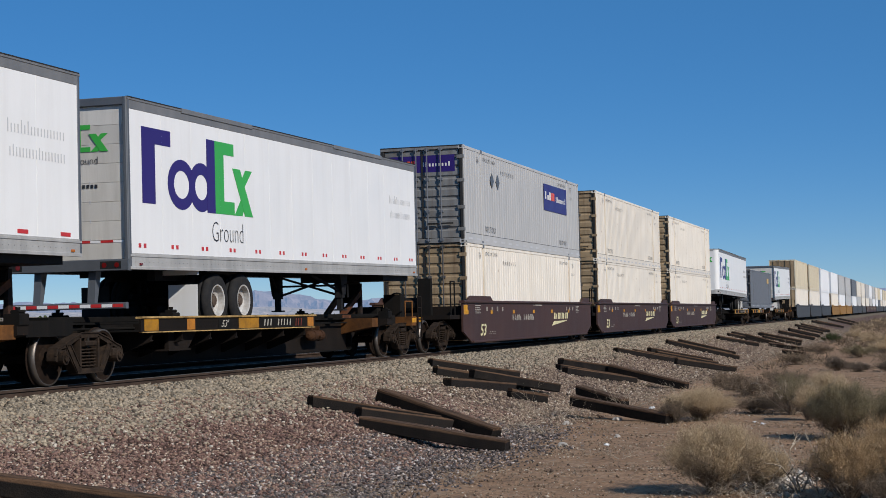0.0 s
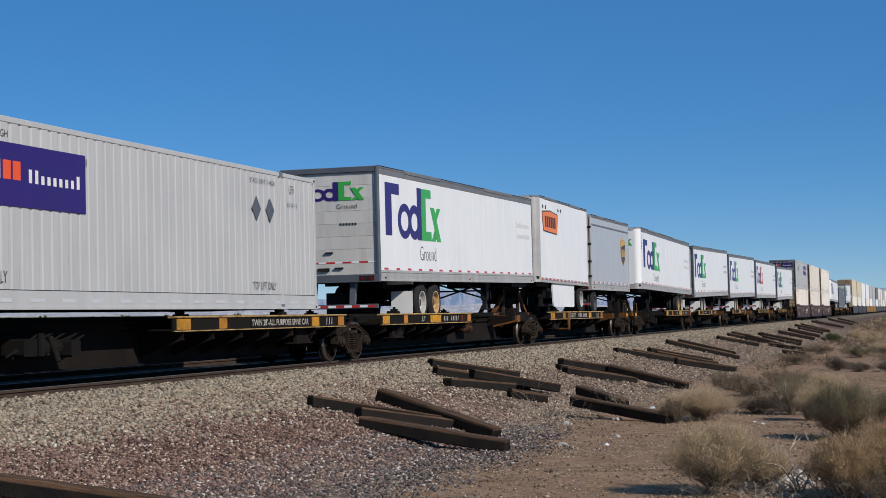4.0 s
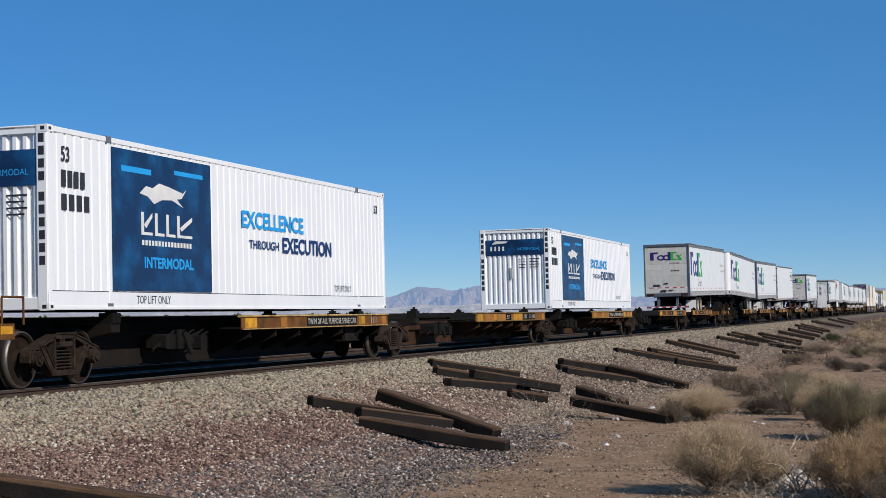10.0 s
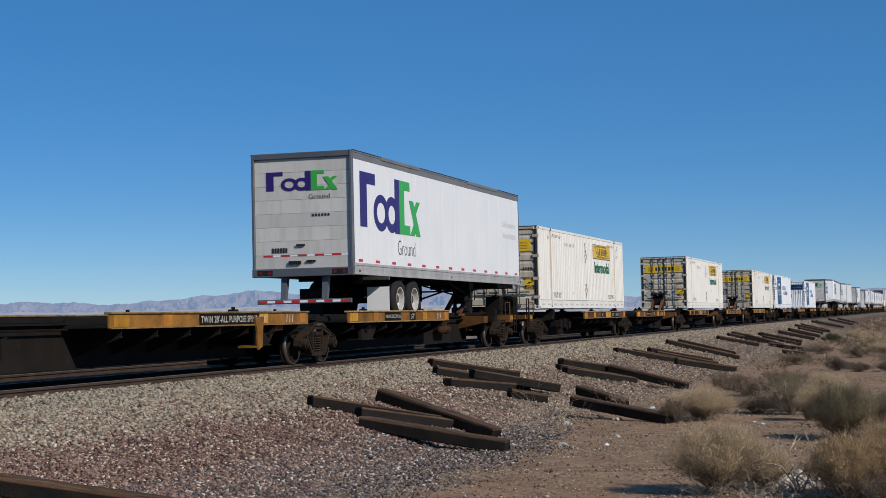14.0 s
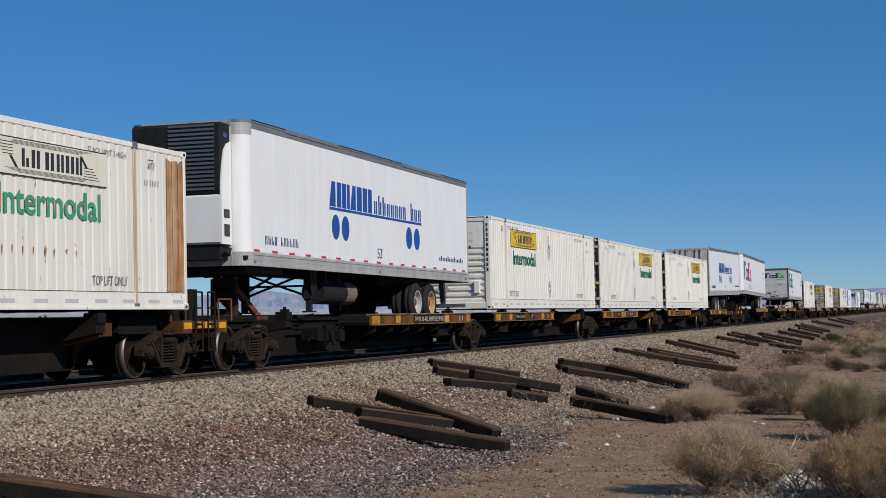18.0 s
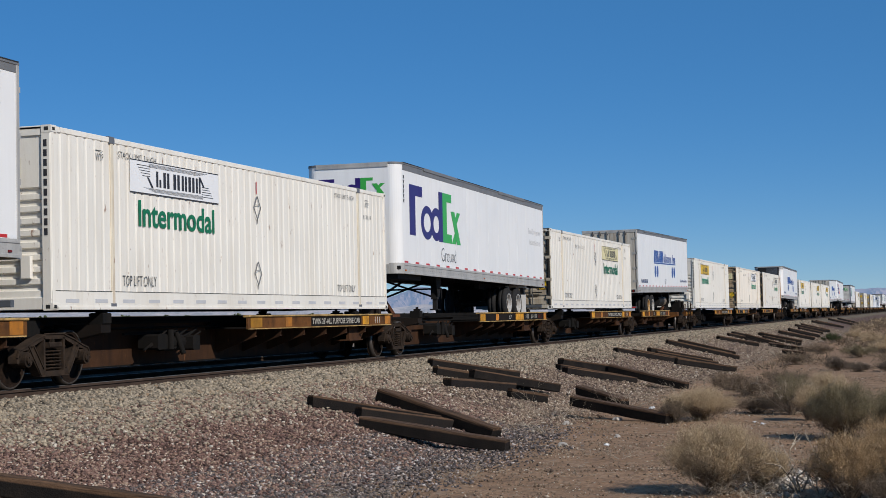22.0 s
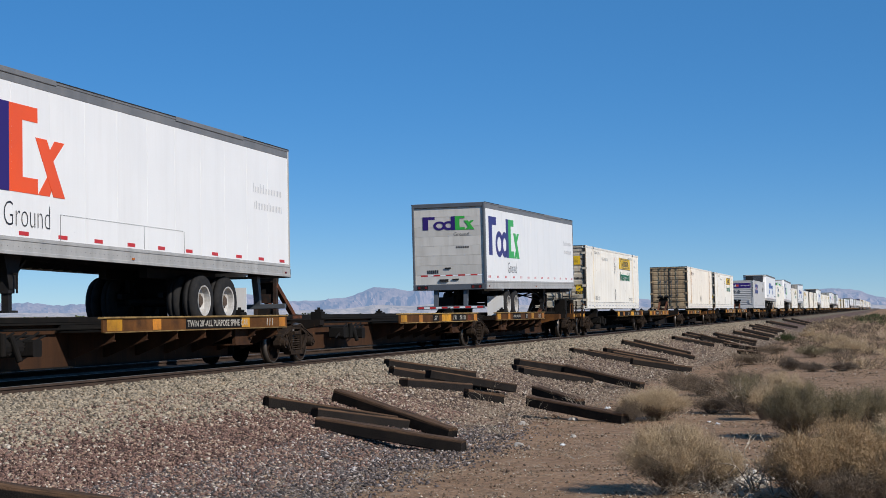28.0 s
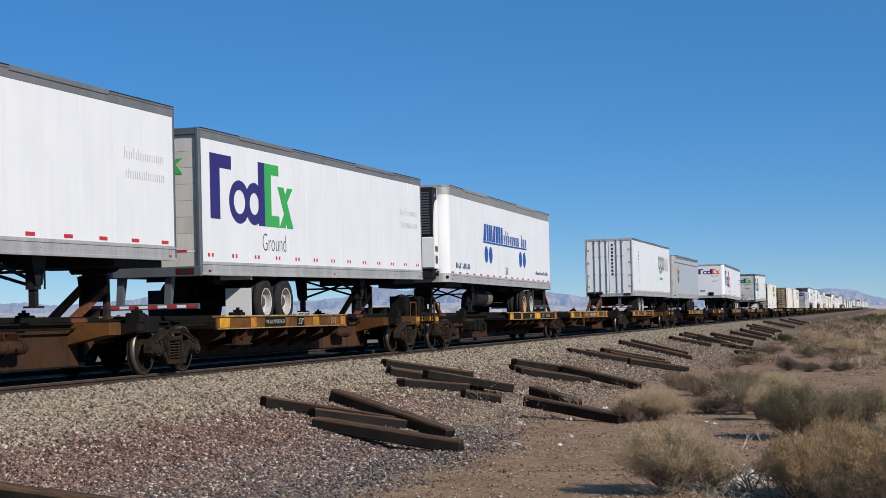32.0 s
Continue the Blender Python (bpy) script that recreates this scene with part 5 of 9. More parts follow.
        for s in (-1, 1):
            for zz in (B + 0.22, B + 0.88, B + 1.52, B + 2.16, B + 2.76) if doors == "swing" and L > 9 else (B + 0.5, B + 1.1, B + 1.8, B + 2.5):
                xb(m, -0.03, 0.02, *sorted((s * (HALF - 0.22), s * (HALF + 0.01))), zz, zz + 0.09)
        part("hinge", m, BLACK if doors == "swing" else ALU, ob)
    for yy in (-1.08, -0.84, 0.84, 1.08):
        m = M()
        m.cyl((X(-0.058), yy, B + 0.08), (X(-0.04), yy, B + 0.08), 0.045, 12)
        part("tail_lamp", m, LAMP, ob, "round dark red tail lamp")
    for s in (-1, 1):
        m = M()
        xb(m, -0.052, -0.03, s * 0.96 - 0.2, s * 0.96 + 0.2, B + 0.01, B + 0.15, c=0.006)
        part("lamp_box", m, BLACK, ob, "black tail lamp box")
    m = M()
    for i in range(5):
        xb(m, -0.006 if doors != "roll" else 0.024, 0.03, -0.98 + i * 0.44, -0.98 + i * 0.44 + 0.24, B + 0.47, B + 0.51)
    part("reflective_strip", m, RED, ob, "red reflective tape")
    m = M()
    for i in range(5):
        xb(m, -0.006 if doors != "roll" else 0.024, 0.03, -1.18 + i * 0.44, -0.98 + i * 0.44, B + 0.47, B + 0.51)
    part("reflective_strip", m, TAPEW, ob, "white reflective tape")
    # rear guard
    m = M()
    xb(m, 0.02, 0.12, -1.2, 1.2, 0.42, 0.53, c=0.01)
    for s in (-1, 1):
        m.prism([(X(0.02), 0.5), (X(0.12), 0.5), (X(0.30), B + 0.05), (X(0.10), B + 0.05)], "y", *sorted((s * 0.46, s * 0.60)))
    part("rear_guard", m, FRAMEG, ob, "blue-grey underride guard")
    m = M()
    for i in range(6):
        xb(m, 0.014, 0.02, -1.15 + i * 0.42, -1.15 + i * 0.42 + 0.2, 0.447, 0.503)
    part("reflective_strip", m, RED, ob, "red guard tape")
    m = M()
    for i in range(5):
        xb(m, 0.014, 0.02, -0.94 + i * 0.42, -0.74 + i * 0.42, 0.447, 0.503)
    part("reflective_strip", m, TAPEW, ob, "white guard tape")
    # running gear
    axs = ((3.4 + slide, 4.63 + slide) if axles == 2 else (0.95,)) if L > 12 else (0.95,)
    m = M()
    for s in (-1, 1):
        xb(m, axs[0] - 1.3 if L > 12 else 0.2, axs[-1] + 1.2, *sorted((s * 0.36, s * 0.52)), B - 0.16, B + 0.03)
    for a in axs:
        m.cyl((X(a), -0.95, 0.53), (X(a), 0.95, 0.53), 0.075, 10)
        for s in (-1, 1):
            xb(m, a - 0.45, a + 0.45, *sorted((s * 0.40, s * 0.50)), 0.60, 0.70)
            xb(m, a - 0.08, a + 0.08, *sorted((s * 0.40, s * 0.50)), 0.45, B - 0.1)
    if L > 12:
        m.prism([(X(3.75 + slide), B), (X(4.3 + slide), B), (X(4.12 + slide), 0.62), (X(3.92 + slide), 0.62)], "y", -0.52, 0.52)
    part("suspension", m, BLACK, ob, "black slider frame and axles")
    for i, a in enumerate(axs):
        for s in (-1, 1):
            tyre_pair(ob, X(a), 0.53, rims[i], s)
    if flap:
        for s in (-1, 1):
            m = M()
            xf = axs[0] - 0.95 if L > 12 else 0.12
            xb(m, xf, xf + 0.012, *sorted((s * 0.62, s * 1.22)), 0.14, 0.84)
            xb(m, xf - 0.02, xf + 0.03, *sorted((s * 0.4, s * 1.24)), B - 0.07, B + 0.02)
            part("mud_flap", m, flap if s < 0 else BLACK, ob, "white mud flap" if flap is WHITE and s < 0 else "black mud flap")
    # landing legs and king pin
    lx = L - 4.6 if L > 12 else L - 2.2
    m = M()
    for s in (-1, 1):
        xb(m, lx - 0.09, lx + 0.09, *sorted((s * 0.70, s * 0.90)), 0.55, B + 0.1, c=0.01)
        xb(m, lx - 0.06, lx + 0.06, *sorted((s * 0.74, s * 0.86)), 0.26, 0.56)
        xb(m, lx - 0.14, lx + 0.14, *sorted((s * 0.68, s * 0.92)), 0.24, 0.275)
        m.prism([(X(lx - 0.26), B + 0.02), (X(lx + 0.26), B + 0.02), (X(lx + 0.10), 0.62), (X(lx - 0.10), 0.62)], "y", *sorted((s * 0.90, s * 0.915)))
        m.bar((X(lx), s * 0.8, 0.7), (X(lx - 1.1), s * 0.5, B), 0.05)
    m.bar((X(lx), -0.8, 0.6), (X(lx), 0.8, B), 0.05)
    m.bar((X(lx), 0.8, 0.6), (X(lx), -0.8, B), 0.05)
    m.cyl((X(lx), -0.8, 0.85), (X(lx), 0.8, 0.85), 0.025, 8)
    part("landing_gear", m, BLACK, ob, "dark steel landing legs")
    m = M()
    m.cyl((X(lx + 0.02), -0.92, 0.86), (X(lx + 0.02), -1.0, 0.86), 0.018, 6)
    m.bar((X(lx + 0.02), -1.0, 0.86), (X(lx + 0.02), -1.0, 0.55), 0.025)
    part("crank_handle", m, BLACK, ob)
    m = M()
    xb(m, L - 2.3, L - 0.3, -1.12, 1.12, B - 0.13, B + 0.05)
    m.cyl((X(L - 0.92), 0, B - 0.12), (X(L - 0.92), 0, B), 0.05, 10)
    part("coupler_plate", m, BLACK, ob)
    y = -HALF - 0.004
    if reefer:
        m = M()
        xb(m, L, L + 0.52, -0.95, 0.95, B + 1.42, T - 0.10, c=0.06)
        r = part("cooling_unit", m, BLACK, ob, "black cooling unit housing on the nose")
        m = M()
        for i in range(16):
            zz = B + 1.5 + i * 0.085
            xb(m, L + 0.515, L + 0.54, -0.85, 0.15, zz, zz + 0.045)
        part("grille_slat", m, FRAMEG, r)
        m = M()
        flat_side(m, oval(X(L + 0.22), T - 0.34, 0.10, 0.055, 18), -0.952, 0.004)
        part("logo_mark", m, BLUEF, r, "small blue oval mark")
        m = M()
        xb(m, L, L + 0.50, -0.95, 0.95, B + 0.42, B + 1.41, c=0.04)
        r2 = part("cooling_unit", m, WHITE, ob, "white lower cooling unit cover")
        m = M()
        m.prism([(X(L + q), z) for q, z in ((0.02, B + 0.42), (0.50, B + 0.42), (0.49, T - 1.35), (0.42, T - 0.95), (0.33, T - 0.66), (0.20, T - 0.52), (0.02, T - 0.46))], "y", -0.985, -0.952)
        part("side_cover", m, WHITE, r2, "white moulded side cover")
        for z0, z1 in ((0.95, 1.12), (0.58, 0.82)):
            m = M()
            m.box(*sorted((X(L + 0.14), X(L + 0.38))), -0.996, -0.986, B + z0, B + z1, c=0.012)
            part("control_panel", m, INK, r2, "dark control display")
        m = M()
        xb(m, L, L + 0.42, -0.9, 0.9, B + 0.12, B + 0.40)
        for q in range(5):
            m.cyl((X(L + 0.10 + 0.05 * q), -0.98, B + 0.34 - 0.03 * q), (X(L + 0.22 + 0.04 * q), -1.0, B + 0.20 + 0.02 * q), 0.035, 6)
        part("unit_base", m, BLACK, ob, "black unit base with hoses")
        # One tank in two tones: sunlit part beige, shaded body painted black.
        m = M()
        e0, e1, e2 = (L - 7.6, L - 6.9, L - 5.3) if rev else (L - 5.3, L - 6.0, L - 7.6)
        m.cyl((X(e0), -0.62, 0.72), (X(e1), -0.62, 0.72), 0.28, 20)
        ft = part("fuel_tank", m, TANKM, ob, "dusty beige fuel tank end, painted as sunlit")
        m = M()
        m.cyl((X(e1), -0.62, 0.72), (X(e2), -0.62, 0.72), 0.285, 20)
        m.box(*sorted((X(L - 6.6), X(L - 6.5))), -0.82, -0.42, 0.9, B + 0.05)
        m.box(*sorted((X(L - 5.7), X(L - 5.6))), -0.82, -0.42, 0.9, B + 0.05)
        part("tank_body", m, BLACK, ft, "tank body on straps, painted black for its shade")
    if skirt:
        m = M()
        a, b = sorted((X(L * 0.29), X(L * 0.72)))
        m.prism([(a + 0.16, 0.20), (a + 0.05, 0.24), (a, 0.36), (a - 0.1, 0.86), (a - 0.1, B), (b - 0.02, B), (b - 0.05, 0.26), (b - 0.12, 0.21)], "y", -HALF + 0.05, -HALF + 0.1)
        part("side_skirt", m, WHITE, ob, "white side skirt panel")
        # far skirt: the shade on its back is put in as black
        m = M()
        a, b = sorted((X(L * 0.29), X(L * 0.64)))
        m.prism([(a + 0.9, 0.22), (b - 0.1, 0.22), (b - 0.02, B), (a, B)], "y", HALF - 0.1, HALF - 0.05)
        for i in range(7):
            xx = a + 1.0 + i * (b - a - 1.3) / 6
            m.box(xx, xx + 0.05, HALF - 0.15, HALF - 0.1, 0.26, B)
        part("side_skirt", m, BLACK, ob, "ribbed back of the far skirt panel, its shade painted black")
    if logo == "fx":
        k, kz = (0.32, 0.07) if rev else (0.0, 0.0)
        fx_logo(ob, 0.52 + k, 5.30 + k, 2.20 - kz, 3.60 - kz, accent, "bright green company mark" if accent is GREEN else "bright orange company mark", y=y + 0.002)
        m = M()
        word_side(m, "Ground", 3.36 + k, 4.80 + k, 1.66 - kz, 2.04 - kz, y - 0.003, -0.02)
        part("lettering", m, INK, ob, "thin dark lettering")
        m = M()
        for i in range(18):
            flat_side(m, rect(14.0 + i * 0.095, 14.025 + i * 0.095, 2.92, 3.05 + 0.07 * (i in (0, 4, 6))), y + 0.002)
            flat_side(m, rect(14.05 + i * 0.093, 14.075 + i * 0.093, 2.56, 2.70 + 0.04 * (i in (1, 9))), y + 0.002)
        part("lettering", m, PALEINK, ob, "pale grey illegible lettering")
        e = 0.0 - 0.001 if rev else 0.022
        fx_logo(ob, 0.92, -0.92, B + 2.05, B + 2.52, accent, "bright company mark", end=e)
        m = M()
        word_end(m, "Ground", -0.18, -0.72, B + 1.84, B + 1.96, e - 0.006, -0.01)
        part("lettering", m, INK, ob, "thin dark lettering")
        m = M()
        for i in range(6):
            flat_end(m, rect(0.80 - i * 0.07, 0.75 - i * 0.07, B + 0.56, B + 0.68), e)
            flat_end(m, rect(-0.25 - i * 0.08, -0.30 - i * 0.08, B + 1.42, B + 1.48), e)
        part("lettering", m, INK, ob, "small dark illegible lettering")
    if rev and tape == "singles":
        m = M()
        z0, z1 = B + botband + 0.01, B + botband + 0.43
        for xx in (5.46, 8.6, 10.36):
            flat_side(m, rect(xx, xx + 0.012, z0, z1), y + 0.002)
        for i in range(49):
            flat_side(m, rect(5.46 + i * 0.1, 5.52 + i * 0.1, z1, z1 + 0.010), y + 0.002)
        part("patch_seam", m, RAILG, ob, "riveted repair patch outline")
    if rev and logo == "fx":
        m = M()
        for i in range(6):
            flat_side(m, rect(0.33, 0.41, T - 0.42 - i * 0.125, T - 0.33 - i * 0.125), y + 0.002)
        part("lettering", m, INK, ob, "stacked dark illegible lettering")
    for fn in words:
        fn(ob, y, B, T)
    return ob


def blue_mark(at, rev=False):
    """Blue company mark: a row of blocks over a line, with two pairs of discs."""
    def fn(ob, y, B, T):
        m = M()
        x = at
        for i, w in enumerate((0.50, 0.34, 0.34, 0.22, 0.46, 0.42, 0.38, 0.34)):
            k = 0.16 if i in (0, 4) else 0.0
            flat_side(m, [(x, 2.67), (x + w * 0.8, 2.67), (x + w * 0.8, 3.25), (x + k, 3.25)], y)
            x += w
        for i in range(12):
            hgt = (0.32, 0.48, 0.46, 0.32, 0.32, 0.32, 0.32, 0.32, 0.0, 0.46, 0.32, 0.32)[i]
            if hgt:
                flat_side(m, rect(x + 0.10 + i * 0.325, x + 0.10 + i * 0.325 + 0.09, 2.67, 2.67 + hgt), y)
                flat_side(m, rect(x + 0.10 + i * 0.325 + 0.14, x + 0.10 + i * 0.325 + 0.22, 2.67, 2.67 + min(hgt, 0.32)), y)
        flat_side(m, rect(at, at + 6.95, 2.59, 2.65), y)
        for c in (0.39, 1.04, 5.85, 6.52):
            flat_side(m, oval(at + c, 2.20, 0.25, 0.29), y)
        part("logo_mark", m, BLUEF, ob, "royal blue company mark with discs")
        m = M()
        word_side(m, "53'", at + 3.30, at + 3.72, 1.58, 1.84, y - 0.003)
        for i in range(15):
            flat_side(m, rect(L53 - 2.9 + i * 0.16, L53 - 2.82 + i * 0.16, 1.70, 1.79 + 0.05 * (i % 4 == 1)), y)
        for i in range(11):
            if not rev or i != 4:
                flat_side(m, rect(0.95 + i * 0.17, 0.985 + i * 0.17, 1.62, 1.80), y)
                flat_side(m, rect(1.02 + i * 0.17, 1.05 + i * 0.17, 1.62, 1.80 - 0.05 * (i % 3)), y)
        part("lettering", m, NAVYINK, ob, "navy blue lettering")
    return fn


def plate_mark(ob, y, B, T):
    m = M()
    for a, b, c, d in ((13.7, 15.35, 3.62, 3.66), (13.7, 15.35, 2.84, 2.88), (13.7, 13.76, 2.84, 3.66), (15.29, 15.35, 2.84, 3.66), (14.1, 15.0, 3.5, 3.53), (14.2, 15.15, 3.04, 3.07)):
        flat_side(m, rect(a, b, c, d), y)
    part("logo_frame", m, INK, ob, "black framed mark")
    m = M()
    for i in range(6):
        flat_side(m, rect(13.95 + i * 0.2, 14.10 + i * 0.2, 3.18, 3.40), y)
    part("logo_mark", m, DKGREEN, ob, "green mark")
    m = M()
    for xx, hh in ((2.95, 0.30), (12.5, 0.24)):
        flat_side(m, rect(xx, xx + 0.022, B + 0.24, B + 0.24 + hh), y)
        flat_side(m, [(xx - 0.03, B + 0.27), (xx + 0.011, B + 0.20), (xx + 0.052, B + 0.27)], y)
    part("lift_mark", m, BLUEF, ob, "blue lift line")
    m = M()
    for i in range(6):
        flat_end(m, rect(-1.02 + i * 0.115, -0.94 + i * 0.115, T - 0.72, T - 0.52), -0.014, 0.003)
    part("lettering", m, INK, ob, "bold black number bars")
    m = M()
    m.box(-0.028, -0.012, -1.0, -0.62, B + 0.56, B + 0.92, c=0.006)
    v = part("vent", m, PALEINK, ob, "grey door vent")
    m = M()
    for i in range(9):
        m.box(-0.034, -0.027, -0.96, -0.66, B + 0.59 + i * 0.034, B + 0.607 + i * 0.034)
    part("louvre", m, FRAMEG, v, "dark vent louvres")
    m = M()
    for i in range(7):
        flat_end(m, rect(-1.12 + i * 0.065, -1.075 + i * 0.065, 0.46, 0.55), 3.247, 0.003)
    part("flap_mark", m, DKGREEN, ob, "green flap mark")
    m = M()
    for i in range(10):
        flat_end(m, rect(-1.14 + i * 0.048, -1.108 + i * 0.048, 0.24, 0.31), 3.247, 0.003)
    for zz in (0.41, 0.585):
        flat_end(m, rect(-1.14, -0.66, zz, zz + 0.012), 3.247, 0.003)
    part("flap_mark", m, INK, ob, "dark flap bars")


def badge_mark(ob, y, B, T):
    c0, c1, z0, z1 = 0.62, 3.10, B + 1.82, B + 2.60
    m = M()
    flat_side(m, [(c0 + 0.15, z0), (c1 - 0.15, z0 - 0.04), (c1, z0 + 0.5), (c1, z1 - 0.06), ((c0 + c1) / 2, z1 + 0.02), (c0, z1 - 0.06), (c0, z0 + 0.5)], y)
    part("logo_rim", m, INK, ob, "black badge rim")
    m = M()
    flat_side(m, [(c0 + 0.2, z0 + 0.04), (c1 - 0.2, z0), (c1 - 0.06, z0 + 0.5), (c1 - 0.06, z1 - 0.10), ((c0 + c1) / 2, z1 - 0.02), (c0 + 0.06, z1 - 0.10), (c0 + 0.06, z0 + 0.5)], y - 0.004)
    part("logo_mark", m, BADGEO, ob, "orange badge")
    m = M()
    for i in range(6):
        flat_side(m, rect(c0 + 0.42 + i * 0.29, c0 + 0.62 + i * 0.29, z0 + 0.17, z0 + 0.56), y - 0.008)
    part("logo_blocks", m, INK, ob, "black illegible blocks")
    m = M()
    for xx in (0.75, 1.2, 3.2, 3.65):
        flat_side(m, oval(xx, T - 0.35, 0.09, 0.07, 12), y)
    part("vent_hole", m, INK, ob)


def shield_mark(xc, zc):
    def fn(ob, y, B, T):
        def sh(k):
            return [(xc, zc - 0.62 * k), (xc + 0.42 * k, zc - 0.36 * k), (xc + 0.56 * k, zc + 0.05), (xc + 0.55 * k, zc + 0.50 * k), (xc, zc + 0.62 * k), (xc - 0.55 * k, zc + 0.50 * k), (xc - 0.56 * k, zc + 0.05), (xc - 0.42 * k, zc - 0.36 * k)]
        m = M()
        flat_side(m, sh(1.0), y)
        part("logo_rim", m, GOLDS, ob, "gold shield rim")
        m = M()
        flat_side(m, sh(0.9), y - 0.004)
        part("logo_mark", m, BROWNS, ob, "brown shield")
        m = M()
        flat_side(m, [(xc - 0.48, zc + 0.22), (xc + 0.48, zc + 0.36), (xc + 0.48, zc + 0.44), (xc, zc + 0.54), (xc - 0.48, zc + 0.44)], y - 0.008)
        for i in range(3):
            flat_side(m, rect(xc - 0.36 + i * 0.26, xc - 0.18 + i * 0.26, zc - 0.20, zc + 0.12), y - 0.008)
        part("logo_accent", m, GOLDS, ob, "gold shield markings")
    return fn


def swoosh_mark(ob, y, B, T):
    m = M()
    for i, xx in enumerate((10.7, 11.6, 12.5)):
        ring_side(m, xx + 0.38, 3.12, 0.42, 0.44, 0.62, y - 0.001 * i)
    part("logo_mark", m, RAILG, ob, "dark grey company mark")
    m = M()
    flat_side(m, [(10.8, 2.72), (11.5, 2.47), (12.3, 2.57), (12.75, 3.02), (12.2, 2.70), (11.5, 2.62)], y - 0.006)
    for i in range(6):
        flat_side(m, rect(11.2 + i * 0.22, 11.36 + i * 0.22, 2.10, 2.24), y)
    part("logo_accent", m, GREEN, ob, "green swoosh")
    m = M()
    for i in range(4):
        flat_side(m, rect(13.55 + i * 0.44, 13.85 + i * 0.44, 2.68, 3.48), y)
    part("logo_ghost", m, PALEINK, ob, "faded grey blocks")
    m = M()
    for i in range(9):
        flat_side(m, rect(2.36, 2.44, B + 2.42 - i * 0.21, B + 2.54 - i * 0.21), y)
        flat_end(m, rect(-0.14, -0.25, B + 2.74 - i * 0.20, B + 2.87 - i * 0.20), -0.014)
    part("lettering", m, INK, ob, "stacked dark illegible lettering")


# ---- containers ----
def corrugated(L, H, s, paint_z0, paint_z1, depth=0.013, pitch=0.288):
    """One fluted side wall between the rails."""
    vs, fs = [], []
    n = int(round(L / pitch))
    p = L / n
    xs = []
    for i in range(n):
        a = i * p
        xs += [(a, 0), (a + p * 0.60, 0), (a + p * 0.70, depth), (a + p * 0.90, depth)]
    xs.append((L, 0))
    for x, d in xs:
        y = s * (HALF - 0.012 - d)
        vs += [(x, y, paint_z0), (x, y, paint_z1)]
    for i in range(len(xs) - 1):
        fs.append((2 * i, 2 * i + 2, 2 * i + 3, 2 * i + 1))
    k = len(vs)
    vs += [(0, s * (HALF - 0.09), paint_z0), (L, s * (HALF - 0.09), paint_z0), (L, s * (HALF - 0.09), paint_z1), (0, s * (HALF - 0.09), paint_z1)]
    fs.append((k, k + 1, k + 2, k + 3))
    return vs, fs


def far_container(ob, paint, end, dp, L, H):
    """A container that stays far off: fewer, joined pieces."""
    fr = M()
    for s in (-1, 1):
        m = M()
        vs, fs = corrugated(L - 0.12, H, s, 0.30, H - 0.10)
        m.add([(v[0] + 0.06, v[1], v[2]) for v in vs], fs)
        part("side_wall", m, paint, ob, "fluted steel side")
        fr.box(0.0, L, *sorted((s * (HALF - 0.08), s * HALF)), H - 0.10, H - 0.005)
        fr.box(0.0, L, *sorted((s * (HALF - 0.08), s * HALF)), 0.0, 0.30)
        for xx in (0.0, 1.93, L - 2.03, L - 0.10):
            fr.box(xx, xx + 0.10, *sorted((s * (HALF - 0.1), s * (HALF + 0.004))), 0.0, H)
    fr.box(0.0, 0.09, -HALF + 0.1, HALF - 0.1, H - 0.12, H)
    fr.box(0.0, 0.09, -HALF + 0.1, HALF - 0.1, 0.0, 0.16)
    part("frame", fr, paint, ob)
    m = M()
    m.box(0.0, L, -HALF + 0.05, HALF - 0.05, H - 0.05, H - 0.01)
    part("roof", m, paint, ob)
    m = M()
    m.box(L - 0.05, L, -HALF + 0.08, HALF - 0.08, 0.1, H - 0.08)
    part("end_wall", m, paint, ob)
    for s in (-1, 1):
        m = M()
        m.box(0.03, 0.09, *sorted((s * 0.012, s * (HALF - 0.1))), 0.16, H - 0.12)
        for yy in (0.33, 0.86):
            m.box(-0.03, 0.03, s * yy - 0.02, s * yy + 0.02, 0.05, H - 0.05)
        part("door_leaf", m, dp, ob)
    return ob


